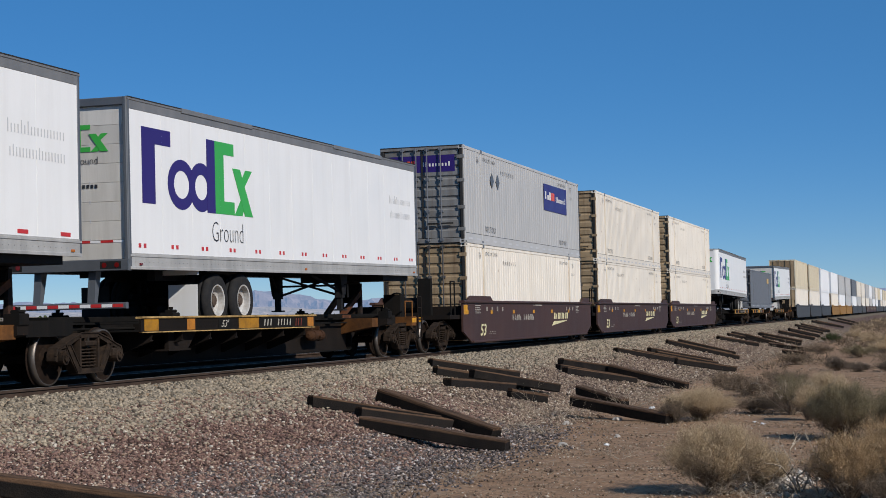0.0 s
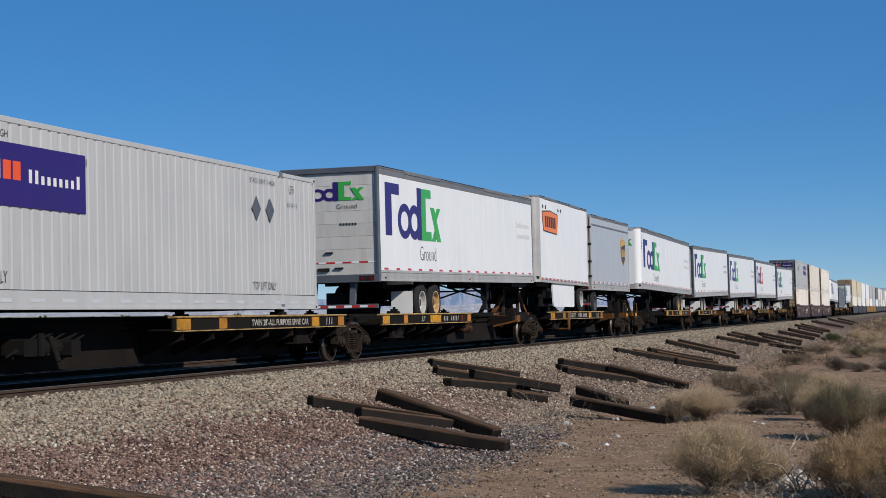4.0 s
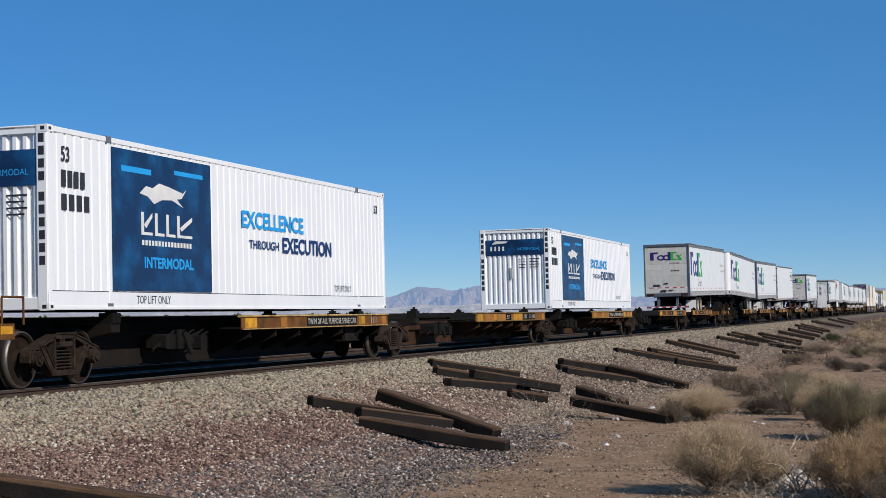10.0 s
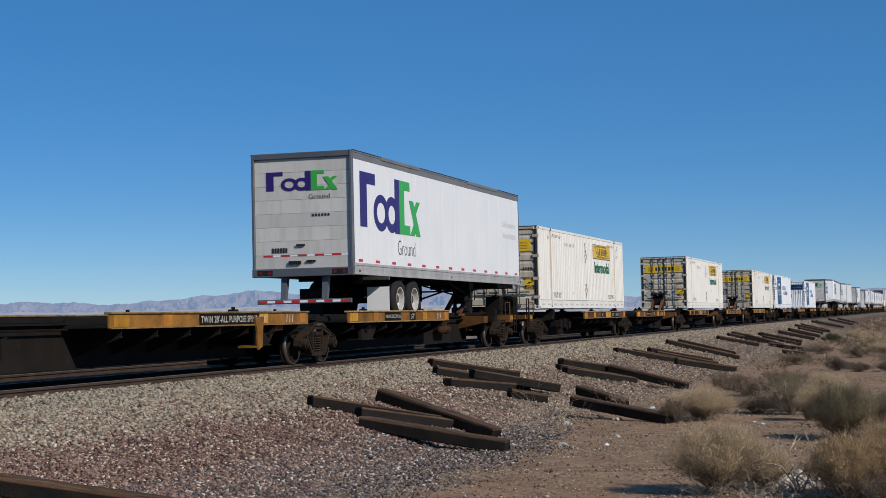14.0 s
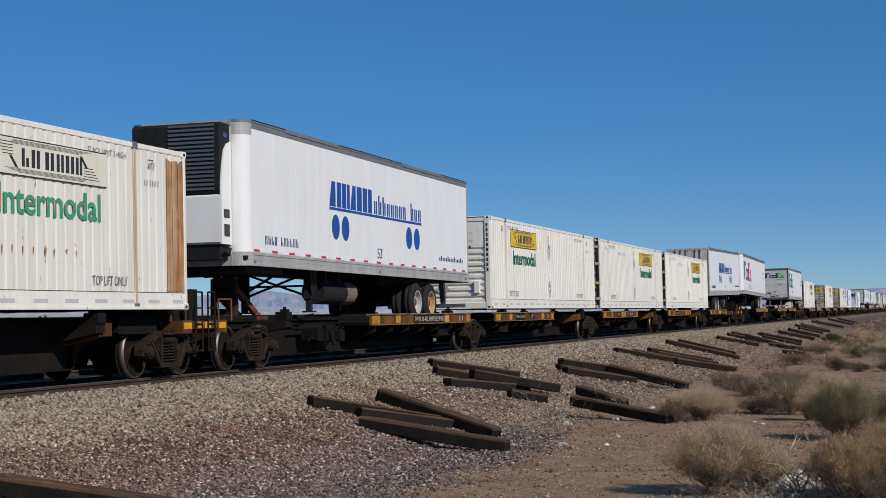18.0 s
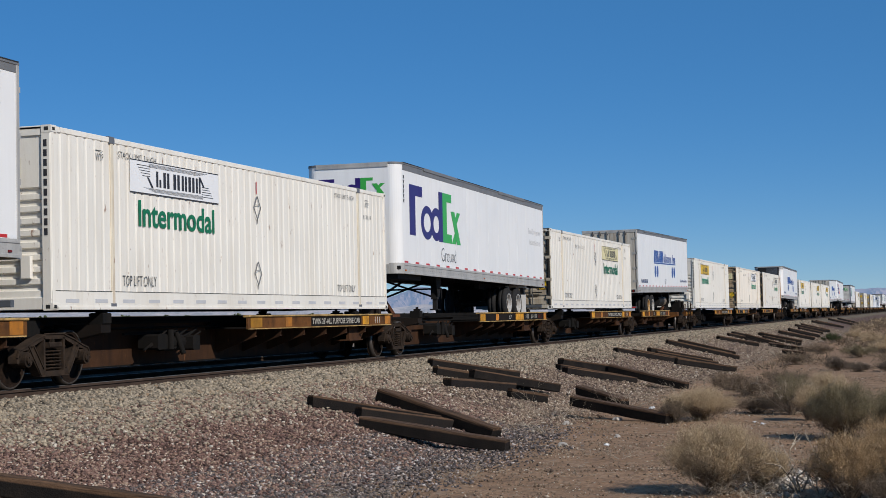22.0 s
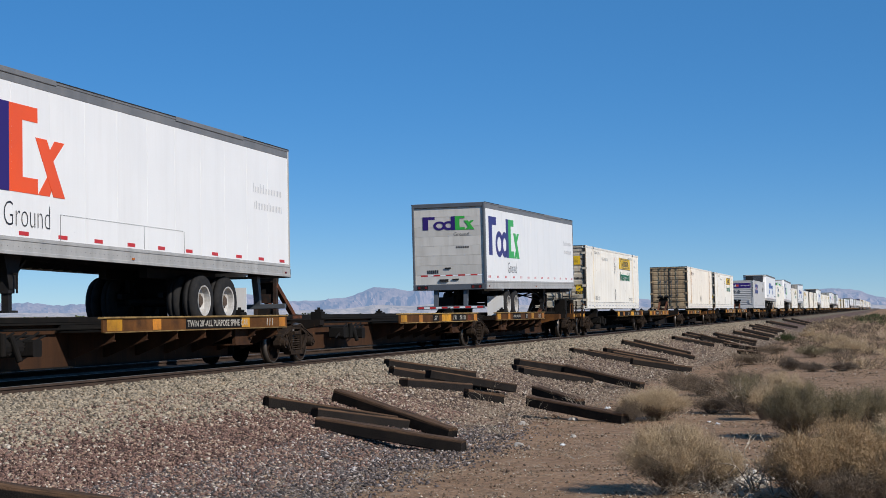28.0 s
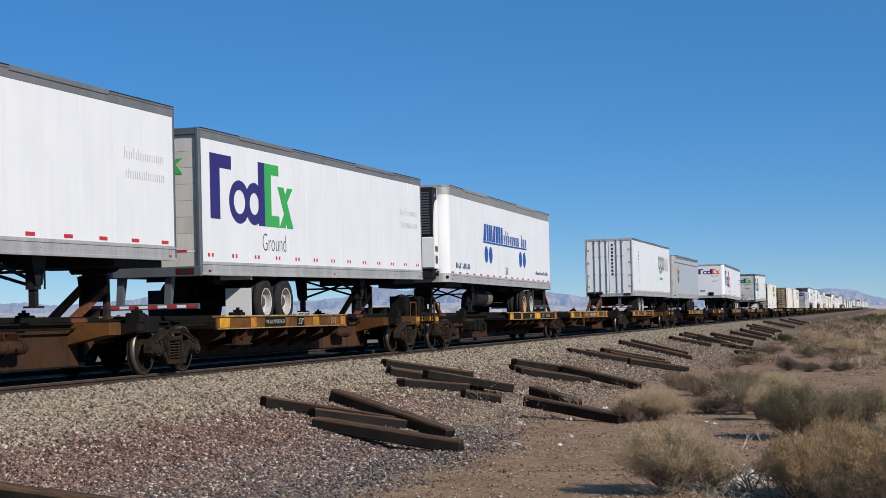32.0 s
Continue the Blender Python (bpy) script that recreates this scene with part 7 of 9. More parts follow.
def navy_marks(ob, y, L, H):
    part("logo_panel", flat_side(M(), rect(2.06, 5.95, 0.32, 2.74), y, 0.003), NAVY, ob, "dark blue panel with light blue streaks")
    part("logo_panel", flat_end(M(), rect(1.08, -1.08, 1.95, 2.52), 0.022, 0.003), NAVY, ob, "dark blue panel with light blue streaks")
    m = M()
    yy = y - 0.003
    flat_side(m, [(3.05, 2.02), (3.3, 2.16), (3.55, 2.14), (3.8, 2.24), (4.2, 2.2), (4.75, 2.12), (4.9, 2.2), (4.7, 2.02), (4.5, 2.0), (4.75, 1.86), (4.3, 1.97), (3.9, 1.95), (3.6, 1.86), (3.35, 1.98)], yy, 0.002)
    for i, w in enumerate((0.42, 0.36, 0.36, 0.62)):
        xx = (3.1, 3.62, 4.06, 4.5)[i]
        flat_side(m, rect(xx, xx + 0.10, 1.30, 1.70), yy, 0.002)
        flat_side(m, rect(xx + 0.1, xx + w, 1.30, 1.35), yy, 0.002)
        if i in (0, 3):
            flat_side(m, [(xx + 0.1, 1.48), (xx + w, 1.70), (xx + w, 1.62), (xx + 0.18, 1.42)], yy, 0.002)
    for i in range(16):
        flat_side(m, rect(3.12 + i * 0.125, 3.20 + i * 0.125, 1.12, 1.21), yy, 0.002)
    for i in range(4):
        flat_end(m, rect(0.90 - i * 0.15, 0.84 - i * 0.15, 2.12, 2.28), 0.018, 0.002)
    flat_end(m, [(0.85, 2.36), (0.3, 2.40), (0.25, 2.46), (0.7, 2.48)], 0.018, 0.002)
    part("logo_mark", m, WINK, ob, "white mark on the blue panel")
    m = M()
    word_side(m, "INTERMODAL", 3.2, 5.15, 0.72, 0.92, y - 0.006, 0.03)
    word_side(m, "EXCELLENCE", 7.4, 10.7, 1.63, 1.98, y - 0.002, 0.03)
    flat_side(m, rect(2.4, 3.5, 2.36, 2.46), yy, 0.002)
    flat_side(m, rect(4.4, 5.6, 2.44, 2.52), yy, 0.002)
    word_end(m, "INTERMODAL", -0.12, -0.95, 2.12, 2.22, 0.016)
    part("lettering", m, SKYF, ob, "bright blue lettering")
    m = M()
    word_side(m, "THROUGH", 7.75, 9.3, 1.22, 1.40, y - 0.002, 0.02)
    word_side(m, "EXECUTION", 9.5, 12.4, 1.18, 1.52, y - 0.002, 0.03)
    part("lettering", m, NAVYINK, ob, "navy blue lettering")
    m = M()
    word_side(m, "53", 0.42, 0.68, 2.35, 2.6, y - 0.002, 0.02)
    word_side(m, "53", L - 0.75, L - 0.5, 2.35, 2.55, y - 0.002, 0.02)
    for i in range(4):
        flat_side(m, rect(0.42 + i * 0.2, 0.56 + i * 0.2, 1.95, 2.22), y, 0.002)
        flat_side(m, rect(0.42 + i * 0.24, 0.58 + i * 0.24, 1.58, 1.84), y, 0.002)
    word_side(m, "TOP LIFT ONLY", 2.9, 4.2, 0.1, 0.24, y - 0.004)
    word_side(m, "TOP LIFT ONLY", L - 3.6, L - 2.5, 0.40, 0.54, y - 0.002)
    for i in range(4):
        flat_end(m, rect(-0.15, -0.40, 1.79 - i * 0.10, 1.815 - i * 0.10), 0.024, 0.002)
        flat_end(m, rect(-0.55, -0.92 + 0.05 * (i % 2), 1.79 - i * 0.10, 1.82 - i * 0.10), 0.024, 0.002)
    part("lettering", m, INK, ob, "black lettering")
    m = M()
    m.box(-0.02, 0.03, 0.08, 0.20, 1.1, 1.5, c=0.02)
    part("document_box", m, ALU, ob, "small document box")
# ---- rail cars ----
# A platform's own space: x from its rear truck's middle along the train, z up from the rail tops.
def platform(P, deck, hitch, end=0, paint=CARRUST, code=True, up=0.0, sill=None, scrawl=False, swap=False):
    """One platform of a spine car. deck: 'R' or 'F', its wheel deck towards the rear or the front; end: 1 or -1 where it carries a coupler ahead or behind."""
    ob = thing("spine_car_platform", "rust-brown spine car platform with yellow marked deck edges", "rail car", "spine car platforms")
    d0, d1 = (2.25, 12.0 if hitch == "both" else 10.5) if deck == "R" else (P - 9.5, P - 0.55)
    xa = -1.9 if end < 0 else 0.35
    xe = P + 1.9 if end > 0 else P - 0.35
    w = 0.36
    m = M()
    prof = [(xa, 0.62), (1.15, 0.62), (1.75, 0.24), (P - 1.75, 0.24), (P - 1.15, 0.62), (xe, 0.62), (xe, 0.98), (xa, 0.98)]
    m.prism(prof, "y", -w, w)
    part("centre_sill", m, sill or CAR, ob, "deep rust-brown centre sill" if sill else "deep sooty centre sill")
    if scrawl:
        rng = random.Random(8)
        m = M()
        for i in range(46):
            xx = 9.2 + i * 0.115 + rng.uniform(-0.03, 0.03)
            h = rng.uniform(0.10, 0.26)
            z = 0.30 + rng.uniform(0, 0.08)
            m.bar((xx, -w - 0.004, z), (xx + rng.uniform(-0.08, 0.08), -w - 0.004, z + h), 0.004, 0.018)
            m.bar((xx, -w - 0.004, z + rng.uniform(0, h)), (xx + 0.1, -w - 0.004, z + rng.uniform(0, h)), 0.004, 0.016)
        part("scrawl", m, WORNW, ob, "pale painted scrawl")["kind"] = "stuff"
    m = M()
    m.box(xa + 0.1, xe - 0.1, -w - 0.13, w + 0.13, 0.98, 1.015)
    m.box(xa + 0.5, xe - 0.5, -w + 0.04, w - 0.04, 1.015, 1.115, c=0.01)
    for xx in (1.75, P - 1.75):
        m.box(xx - 0.02, xx + 0.02, -w - 0.12, w + 0.12, 0.24, 0.98)
    m.box(1.75, P - 1.75, -w - 0.10, w + 0.10, 0.215, 0.242)
    part("sill_flange", m, CARBLACK, ob)
    # wheel decks on both sides
    for s in (-1, 1):
        m = M()
        m.box(d0, d1, *sorted((s * w, s * 1.26)), 0.835, 0.868)
        m.box(d0, d1, *sorted((s * 0.42, s * 0.48)), 0.868, 0.99)
        dk = part("wheel_deck", m, CARBLACK, ob, "flat black wheel deck")
        dk.location.z = up
        m = M()
        m.box(d0, d1, *sorted((s * 1.265, s * 1.30)), 0.83, 1.075)
        ed = part("deck_edge", m, paint if s < 0 else CAR, dk, "rusted deck edge plate")
        m = M()
        m.box(d0 - 0.01, d1 + 0.01, *sorted((s * 1.20, s * 1.335)), 1.062, 1.10, c=0.012)
        m.box(d0 + 0.05, d1 - 0.05, *sorted((s * 1.24, s * 1.32)), 0.815, 0.835)
        part("deck_lip", m, LIPY, dk, "worn ochre deck lip")
        n = 7
        m = M()
        for i in range(n):
            xx = d0 + 0.5 + i * (d1 - d0 - 1.0) / (n - 1)
            m = M() if s < 0 else m
            m.prism([(s * w, 0.36), (s * (w + 0.06), 0.36), (s * 1.25, 0.68), (s * 1.262, 0.835), (s * w, 0.835)], "x", xx - 0.012, xx + 0.012)
            m.prism([(s * 0.9, 0.545), (s * 1.25, 0.665), (s * 1.25, 0.685), (s * 0.9, 0.565)], "x", xx - 0.06, xx + 0.06)
            if s < 0:
                part("gusset", m, sill or CAR, dk)
        xx = d0 + 2.0 if deck == "R" else d1 - 2.0
        m = M()
        m.prism([(xx - 0.55, 0.50), (xx + 0.25, 0.50), (xx + 0.65, 0.83), (xx - 0.55, 0.83)], "y", *sorted((s * 1.02, s * 1.10)))
        m.box(xx - 0.62, xx + 0.30, *sorted((s * 0.4, s * 1.14)), 0.47, 0.50)
        if s < 0:
            part("bolster_web", m, sill or CAR, ob, "brown web plate")
        if s < 0 and (deck == "F" and (up or swap) or hitch == "both"):
            xb = d1 - 3.0 if deck == "F" else d0 + 2.75
            m = M()
            m.prism([(xb, 1.07), (xb + 0.46, 1.07), (xb + 0.40, 0.80), (xb + 0.36, 0.46), (xb + 0.16, 0.40), (xb + 0.12, 0.74)], "y", -1.345, -1.305)
            m.prism([(xb + 0.14, 0.44), (xb + 0.36, 0.46), (xb + 0.36, 0.50), (xb + 0.14, 0.48)], "y", -1.31, -0.9)
            part("edge_bracket", m, CARRUST if paint is CAR else paint, ob, "rusty hanging bracket")
        # marked plates on the edge that the camera sees
        if s > 0:
            continue
        ys, span = -1.302, d1 - d0
        for k, (a, w1) in enumerate(((0.015, 0.065), (0.22, 0.04), (0.50, 0.12) if code and hitch != "both" else (0.76 if hitch == "" else 0.70, 0.05), (0.945, 0.042))):
            m = M()
            m.box(d0 + a * span, d0 + (a + w1) * span, ys - 0.004, ys, 0.85, 1.05)
            part("marker_plate", m, STRIPE if k % 2 == 0 else STRIPEO, ed, "faded yellow marker plate" if k % 2 == 0 else "faded orange marker plate")
        boards = ((0.385, 0.465), (0.64, 0.835)) if code and hitch != "both" else ((0.565, 0.625), (0.32, 0.475)) if hitch != "both" else ()
        twin = boards and not code and deck == "F"
        if swap:
            boards, twin = (((0.385, 0.745),), True) if hitch == "both" else ((), False)
        if twin:
            boards = ((0.385, 0.745),)
        for a0, a1 in boards:
            m = M()
            m.box(d0 + a0 * span, d0 + a1 * span, ys - 0.003, ys, 0.845, 1.05)
            part("number_board", m, CARBLACK, ed, "black number board")
        m = M()
        x5 = d0 + (0.40 if code else 0.575) * span
        vs, fs = letters("53'", 0.012)
        if twin:
            word_side(m, "TWIN 28'-ALL PURPOSE SPINE CAR", d0 + 0.392 * span, d0 + 0.738 * span, 0.885, 1.02, -1.3075, 0.016)
        elif boards:
            m.add([(x5 + (u + 0.25 * v) * 0.035 * span, -1.3075, 0.88 + v * 0.14) for u, v in vs], fs)
        else:
            word_side(m, "2-28/1-57", d0 + 0.345 * span, d0 + 0.445 * span, 0.88, 1.03, -1.3075, 0.015)
            for i in range(10):
                if i != 4:
                    xx = d0 + (0.50 + 0.0165 * i) * span
                    flat_side(m, rect(xx, xx + 0.085, 0.885, 1.025), -1.306, 0.002)
        if twin or not boards:
            pass
        elif code:
            for i in range(9):
                if i != 3:
                    xx = d0 + (0.652 + 0.0195 * i + (0.01 if i > 3 else 0)) * span
                    flat_side(m, [(xx, 0.885), (xx + 0.05, 0.885), (xx + 0.085, 1.02), (xx + 0.035, 1.02)], -1.306, 0.002)
        else:
            word_side(m, "TWIN 28'-ALL PURPOSE SPINE CAR", d0 + 0.325 * span, d0 + 0.47 * span, 0.91, 1.00, -1.3075, 0.01)
        part("lettering", m, WORNW, ed, "white stencilled lettering")
        m = M()
        for i in range(3):
            xx = d0 + (0.86 + 0.018 * i) * span
            m.prism([(xx, 0.87), (xx + 0.035, 0.87), (xx + 0.06, 1.03), (xx + 0.025, 1.03)], "y", ys - 0.003, ys)
        part("logo_mark", m, LOGORED if code else WORNW, ed, "faded company mark")
    # cross arms with container seats
    xs = (3.7, 15.8) if deck == "R" else (2.2, 14.4)
    for xx in xs:
        xx = min(xx, P - 0.9)
        for s in (-1, 1):
            m = M()
            m.prism([(s * w, 0.66), (s * 1.24, 0.84), (s * 1.24, 0.98), (s * w, 0.98)], "x", xx - 0.16, xx + 0.16)
            arm = part("cross_arm", m, CAR, ob)
            m = M()
            m.box(xx - 0.14, xx + 0.14, *sorted((s * 1.00, s * 1.27)), 0.98, 1.17, c=0.02)
            m.box(xx - 0.09, xx + 0.09, *sorted((s * 1.08, s * 1.24)), 1.17, 1.222, c=0.02)
            m.cyl((xx, s * 1.16, 1.2), (xx, s * 1.16, 1.27), 0.04, 8)
            part("container_seat", m, CARBLACK, arm, "black container pedestal")
    m = M()
    m.prism([(-w, 0.62), (-1.02, 0.76), (-1.18, 0.78), (-1.18, 1.0), (-w, 1.0)], "x", P - 2.15, P - 1.70)
    part("end_bolster", m, CARRUST, ob, "rusty end bolster")
    m = M()
    m.box(P - 1.0, P + 0.45, -0.92, 0.92, 0.80, 1.06, c=0.03)
    part("end_casting", m, CARBLACK, ob, "black end casting over the truck")
    # brake gear on the camera's side
    if deck == "F" and hitch != "both":
        b = M()
        bx = 5.2
        b.cyl((bx, -0.72, 0.62), (bx + 0.75, -0.72, 0.62), 0.16, 14)
        b.box(bx - 0.55, bx - 0.15, -0.95, -0.55, 0.5, 0.78, c=0.03)
        b.box(bx + 0.85, bx + 1.15, -0.98, -0.6, 0.46, 0.74, c=0.03)
        b.cyl((bx - 0.1, -0.98, 0.5), (bx - 0.1, -0.98, 0.86), 0.06, 10)
        b.cyl((bx + 0.4, -1.0, 0.4), (bx + 0.4, -0.85, 0.8), 0.05, 10)
        for i in range(8):
            b.cyl((bx - 0.9 + i * 0.2, -0.85, 0.50 + 0.05 * (i % 3)), (bx + 0.2 + i * 0.2, -0.78, 0.86 - 0.06 * (i % 2)), 0.02, 6)
        b.cyl((bx - 1.2, -0.6, 0.80), (bx + 1.6, -0.6, 0.80), 0.025, 6)
        part("brake_gear", b, CARBLACK, ob, "grimy air brake valves and pipes")
    else:
        b = M()
        bx = 11.9
        rr = 0.17 if hitch == "both" else 0.12
        b.cyl((bx, -0.6, 0.62), (bx + 0.75, -0.6, 0.62), rr, 16)
        for g, xx in ((-1, bx), (1, bx + 0.75)):
            b.cyl((xx, -0.6, 0.62), (xx + g * 0.05, -0.6, 0.62), rr, 16, rr * 0.82)
            b.cyl((xx + g * 0.05, -0.6, 0.62), (xx + g * 0.09, -0.6, 0.62), rr * 0.82, 16, rr * 0.4)
        for xx in (bx + 0.12, bx + 0.58):
            b.cyl((xx, -0.6, 0.62), (xx + 0.05, -0.6, 0.62), rr + 0.012, 16)
            b.box(xx, xx + 0.05, -0.62, -0.3, 0.62 + rr * 0.8, 0.84)
        b.cyl((bx + 0.35, -0.6 - rr, 0.60), (bx + 0.35, -0.6 - rr - 0.05, 0.60), 0.03, 8)
        part("air_reservoir", b, CARBROWN, ob, "rust-brown air reservoir")
    m = M()
    m.cyl((0.6, -0.5, 0.90), (P - 0.6, -0.5, 0.90), 0.02, 6)
    part("brake_pipe", m, CARBLACK, ob)
    for hx, g in {"": (), "both": ((P - 1.9, -1), (1.7, 1))}.get(hitch, ((P - 0.4, -1) if deck == "R" else (1.68, 1),)):
        top = 2.10 if hitch == "loaded" or g < 0 else 2.26
        ht = None
        for s in (-1, 1):
            m = M()
            m.prism([(hx - 0.09, 1.0), (hx + 0.09, 1.0), (hx + 0.055, top - 0.2), (hx - 0.055, top - 0.2)], "y", *sorted((s * 0.21, s * 0.29)))
            q = part("hitch_post", m, HITCHB, ht or ob, "dark trailer hitch post")
            ht = ht or q
        for s in (-1, 1):
            m = M()
            m.bar((hx, s * 0.25, top - 0.42), (hx + g * 1.30, s * 0.22, 1.06), 0.10, 0.13)
            part("hitch_brace", m, HITCHM, ht, "rusty hitch brace")
        m = M()
        m.box(hx - 0.03, hx + 0.03, -0.21, 0.21, 1.12, 1.26)
        part("hitch_rung", m, HITCHB, ht)
        m = M()
        m.box(hx - 0.03, hx + 0.03, -0.21, 0.21, 1.40, 1.62)
        part("hitch_rung", m, HITCHB, ht)
        m = M()
        m.box(hx - 0.05, hx + 0.05, -0.24, 0.24, top - 0.38, top - 0.16, c=0.02)
        part("hitch_neck", m, HITCHB, ht)
        m = M()
        m.prism([(-0.30, top - 0.22), (0.30, top - 0.22), (0.24, 1.45), (-0.24, 1.45)], "x", hx + g * 0.08, hx + g * 0.12)
        part("hitch_apron", m, CARBLACK, ht, "black stiffening plate")
        for y0, y1 in ((-0.37, -0.06), (0.06, 0.37)):
            m = M()
            m.prism([(hx - 0.27, top - 0.15), (hx - 0.20, top - 0.18), (hx + 0.20, top - 0.13), (hx + 0.30, top - 0.08), (hx + 0.25, top - 0.02), (hx + 0.05, top), (hx - 0.20, top - 0.04), (hx - 0.30, top - 0.10)], "y", y0, y1)
            part("hitch_jaw", m, CARBLACK, ht, "black hitch jaw plate")
        m = M()
        m.box(hx + g * 1.25 - 0.3, hx + g * 1.25 + 0.3, -0.34, 0.34, 1.0, 1.09, c=0.02)
        part("hitch_foot", m, HITCHM, ht)
    if end:
        e = 1 if end > 0 else -1
        x0 = P if end > 0 else 0.0
        m = M()
        m.box(*sorted((x0 + e * 1.2, x0 + e * 1.9)), -1.2, 1.2, 0.86, 1.0)
        m.box(*sorted((x0 + e * 0.9, x0 + e * 1.3)), -1.22, 1.22, 0.78, 1.02)
        part("end_sill", m, CARRUST, ob, "rusty end sill")
        m = M()
        m.box(*sorted((x0 + e * 1.9, x0 + e * 2.15)), -0.12, 0.12, 0.68, 0.9, c=0.03)
        m.box(*sorted((x0 + e * 1.7, x0 + e * 2.0)), -0.2, 0.2, 0.66, 0.94, c=0.03)
        part("coupler", m, TRUCKM, ob, "cast steel coupler")
        m = M()
        for xx in (1.45, 1.75):
            m.cyl((x0 + e * xx, -1.22, 0.42), (x0 + e * xx, -1.22, 1.55), 0.018, 6)
        for zz in (0.45, 0.7, 0.95, 1.25, 1.55):
            m.cyl((x0 + e * 1.45, -1.22, zz), (x0 + e * 1.75, -1.22, zz), 0.016, 6)
        part("ladder", m, CAR, ob, "dark end ladder")
        m = M()
        m.box(*sorted((x0 + e * 0.95, x0 + e * 1.28)), -1.226, -1.22, 0.86, 0.98)
        m.box(*sorted((x0 + e * 1.6, x0 + e * 1.85)), -1.206, -1.20, 0.87, 0.99)
        part("marker_plate", m, STRIPE, ob, "yellow reflective plate")["kind"] = "stuff"
        m = M()
        m.lathe([(-0.02, 0.22), (0.02, 0.22), (0.02, 0.26), (-0.02, 0.26), (-0.02, 0.22)], (x0 + e * 1.72, -0.55, 1.42), 20, "x")
        for q in range(4):
            a = math.pi * q / 4
            m.bar((x0 + e * 1.72, -0.55 - 0.24 * math.cos(a), 1.42 - 0.24 * math.sin(a)), (x0 + e * 1.72, -0.55 + 0.24 * math.cos(a), 1.42 + 0.24 * math.sin(a)), 0.022)
        m.box(*sorted((x0 + e * 1.30, x0 + e * 1.66)), -0.80, -0.30, 1.0, 1.62, c=0.03)
        m.box(*sorted((x0 + e * 1.05, x0 + e * 1.60)), -0.20, 0.80, 1.0, 1.30, c=0.03)
        part("brake_wheel", m, CARBLACK, ob, "hand brake wheel and housing")
        m = M()
        for q in (0.55, 1.15):
            m.cyl((x0 + e * q, -1.16, 1.0), (x0 + e * q, -1.16, 1.42), 0.018, 6)
        m.cyl((x0 + e * 0.55, -1.16, 1.42), (x0 + e * 1.15, -1.16, 1.42), 0.018, 6)
        part("hand_rail", m, CARRUST, ob, "rusty end hand rail")
    return ob


def far_truck(r=0.455):
    """A truck that stays far off, in few pieces."""
    ob = thing("rail_truck", "dusty dark cast-steel freight car truck on the rail", "rail truck", "rail trucks")
    for s in (-1, 1):
        m = M()
        m.prism([(-1.16, 0.40), (-1.10, 0.72), (-0.80, 0.86), (0.80, 0.86), (1.10, 0.72), (1.16, 0.40), (0.98, 0.50), (0.40, 0.19), (-0.40, 0.19), (-0.98, 0.50)], "y", *sorted((s * 0.9, s * 1.06)))
        part("side_frame", m, TRUCKM, ob)
    for g in (-1, 1):
        m = M()
        m.cyl((g * 0.89, -0.8, r), (g * 0.89, 0.8, r), 0.085, 8)
        for s in (-1, 1):
            m.cyl((g * 0.89, s * 0.68, r), (g * 0.89, s * 0.81, r), r, 20)
        part("wheelset", m, WHEELM, ob)
    m = M()
    m.box(-0.19, 0.19, -0.9, 0.9, 0.56, 0.74)
    part("bolster", m, TRUCKM, ob)
    return ob


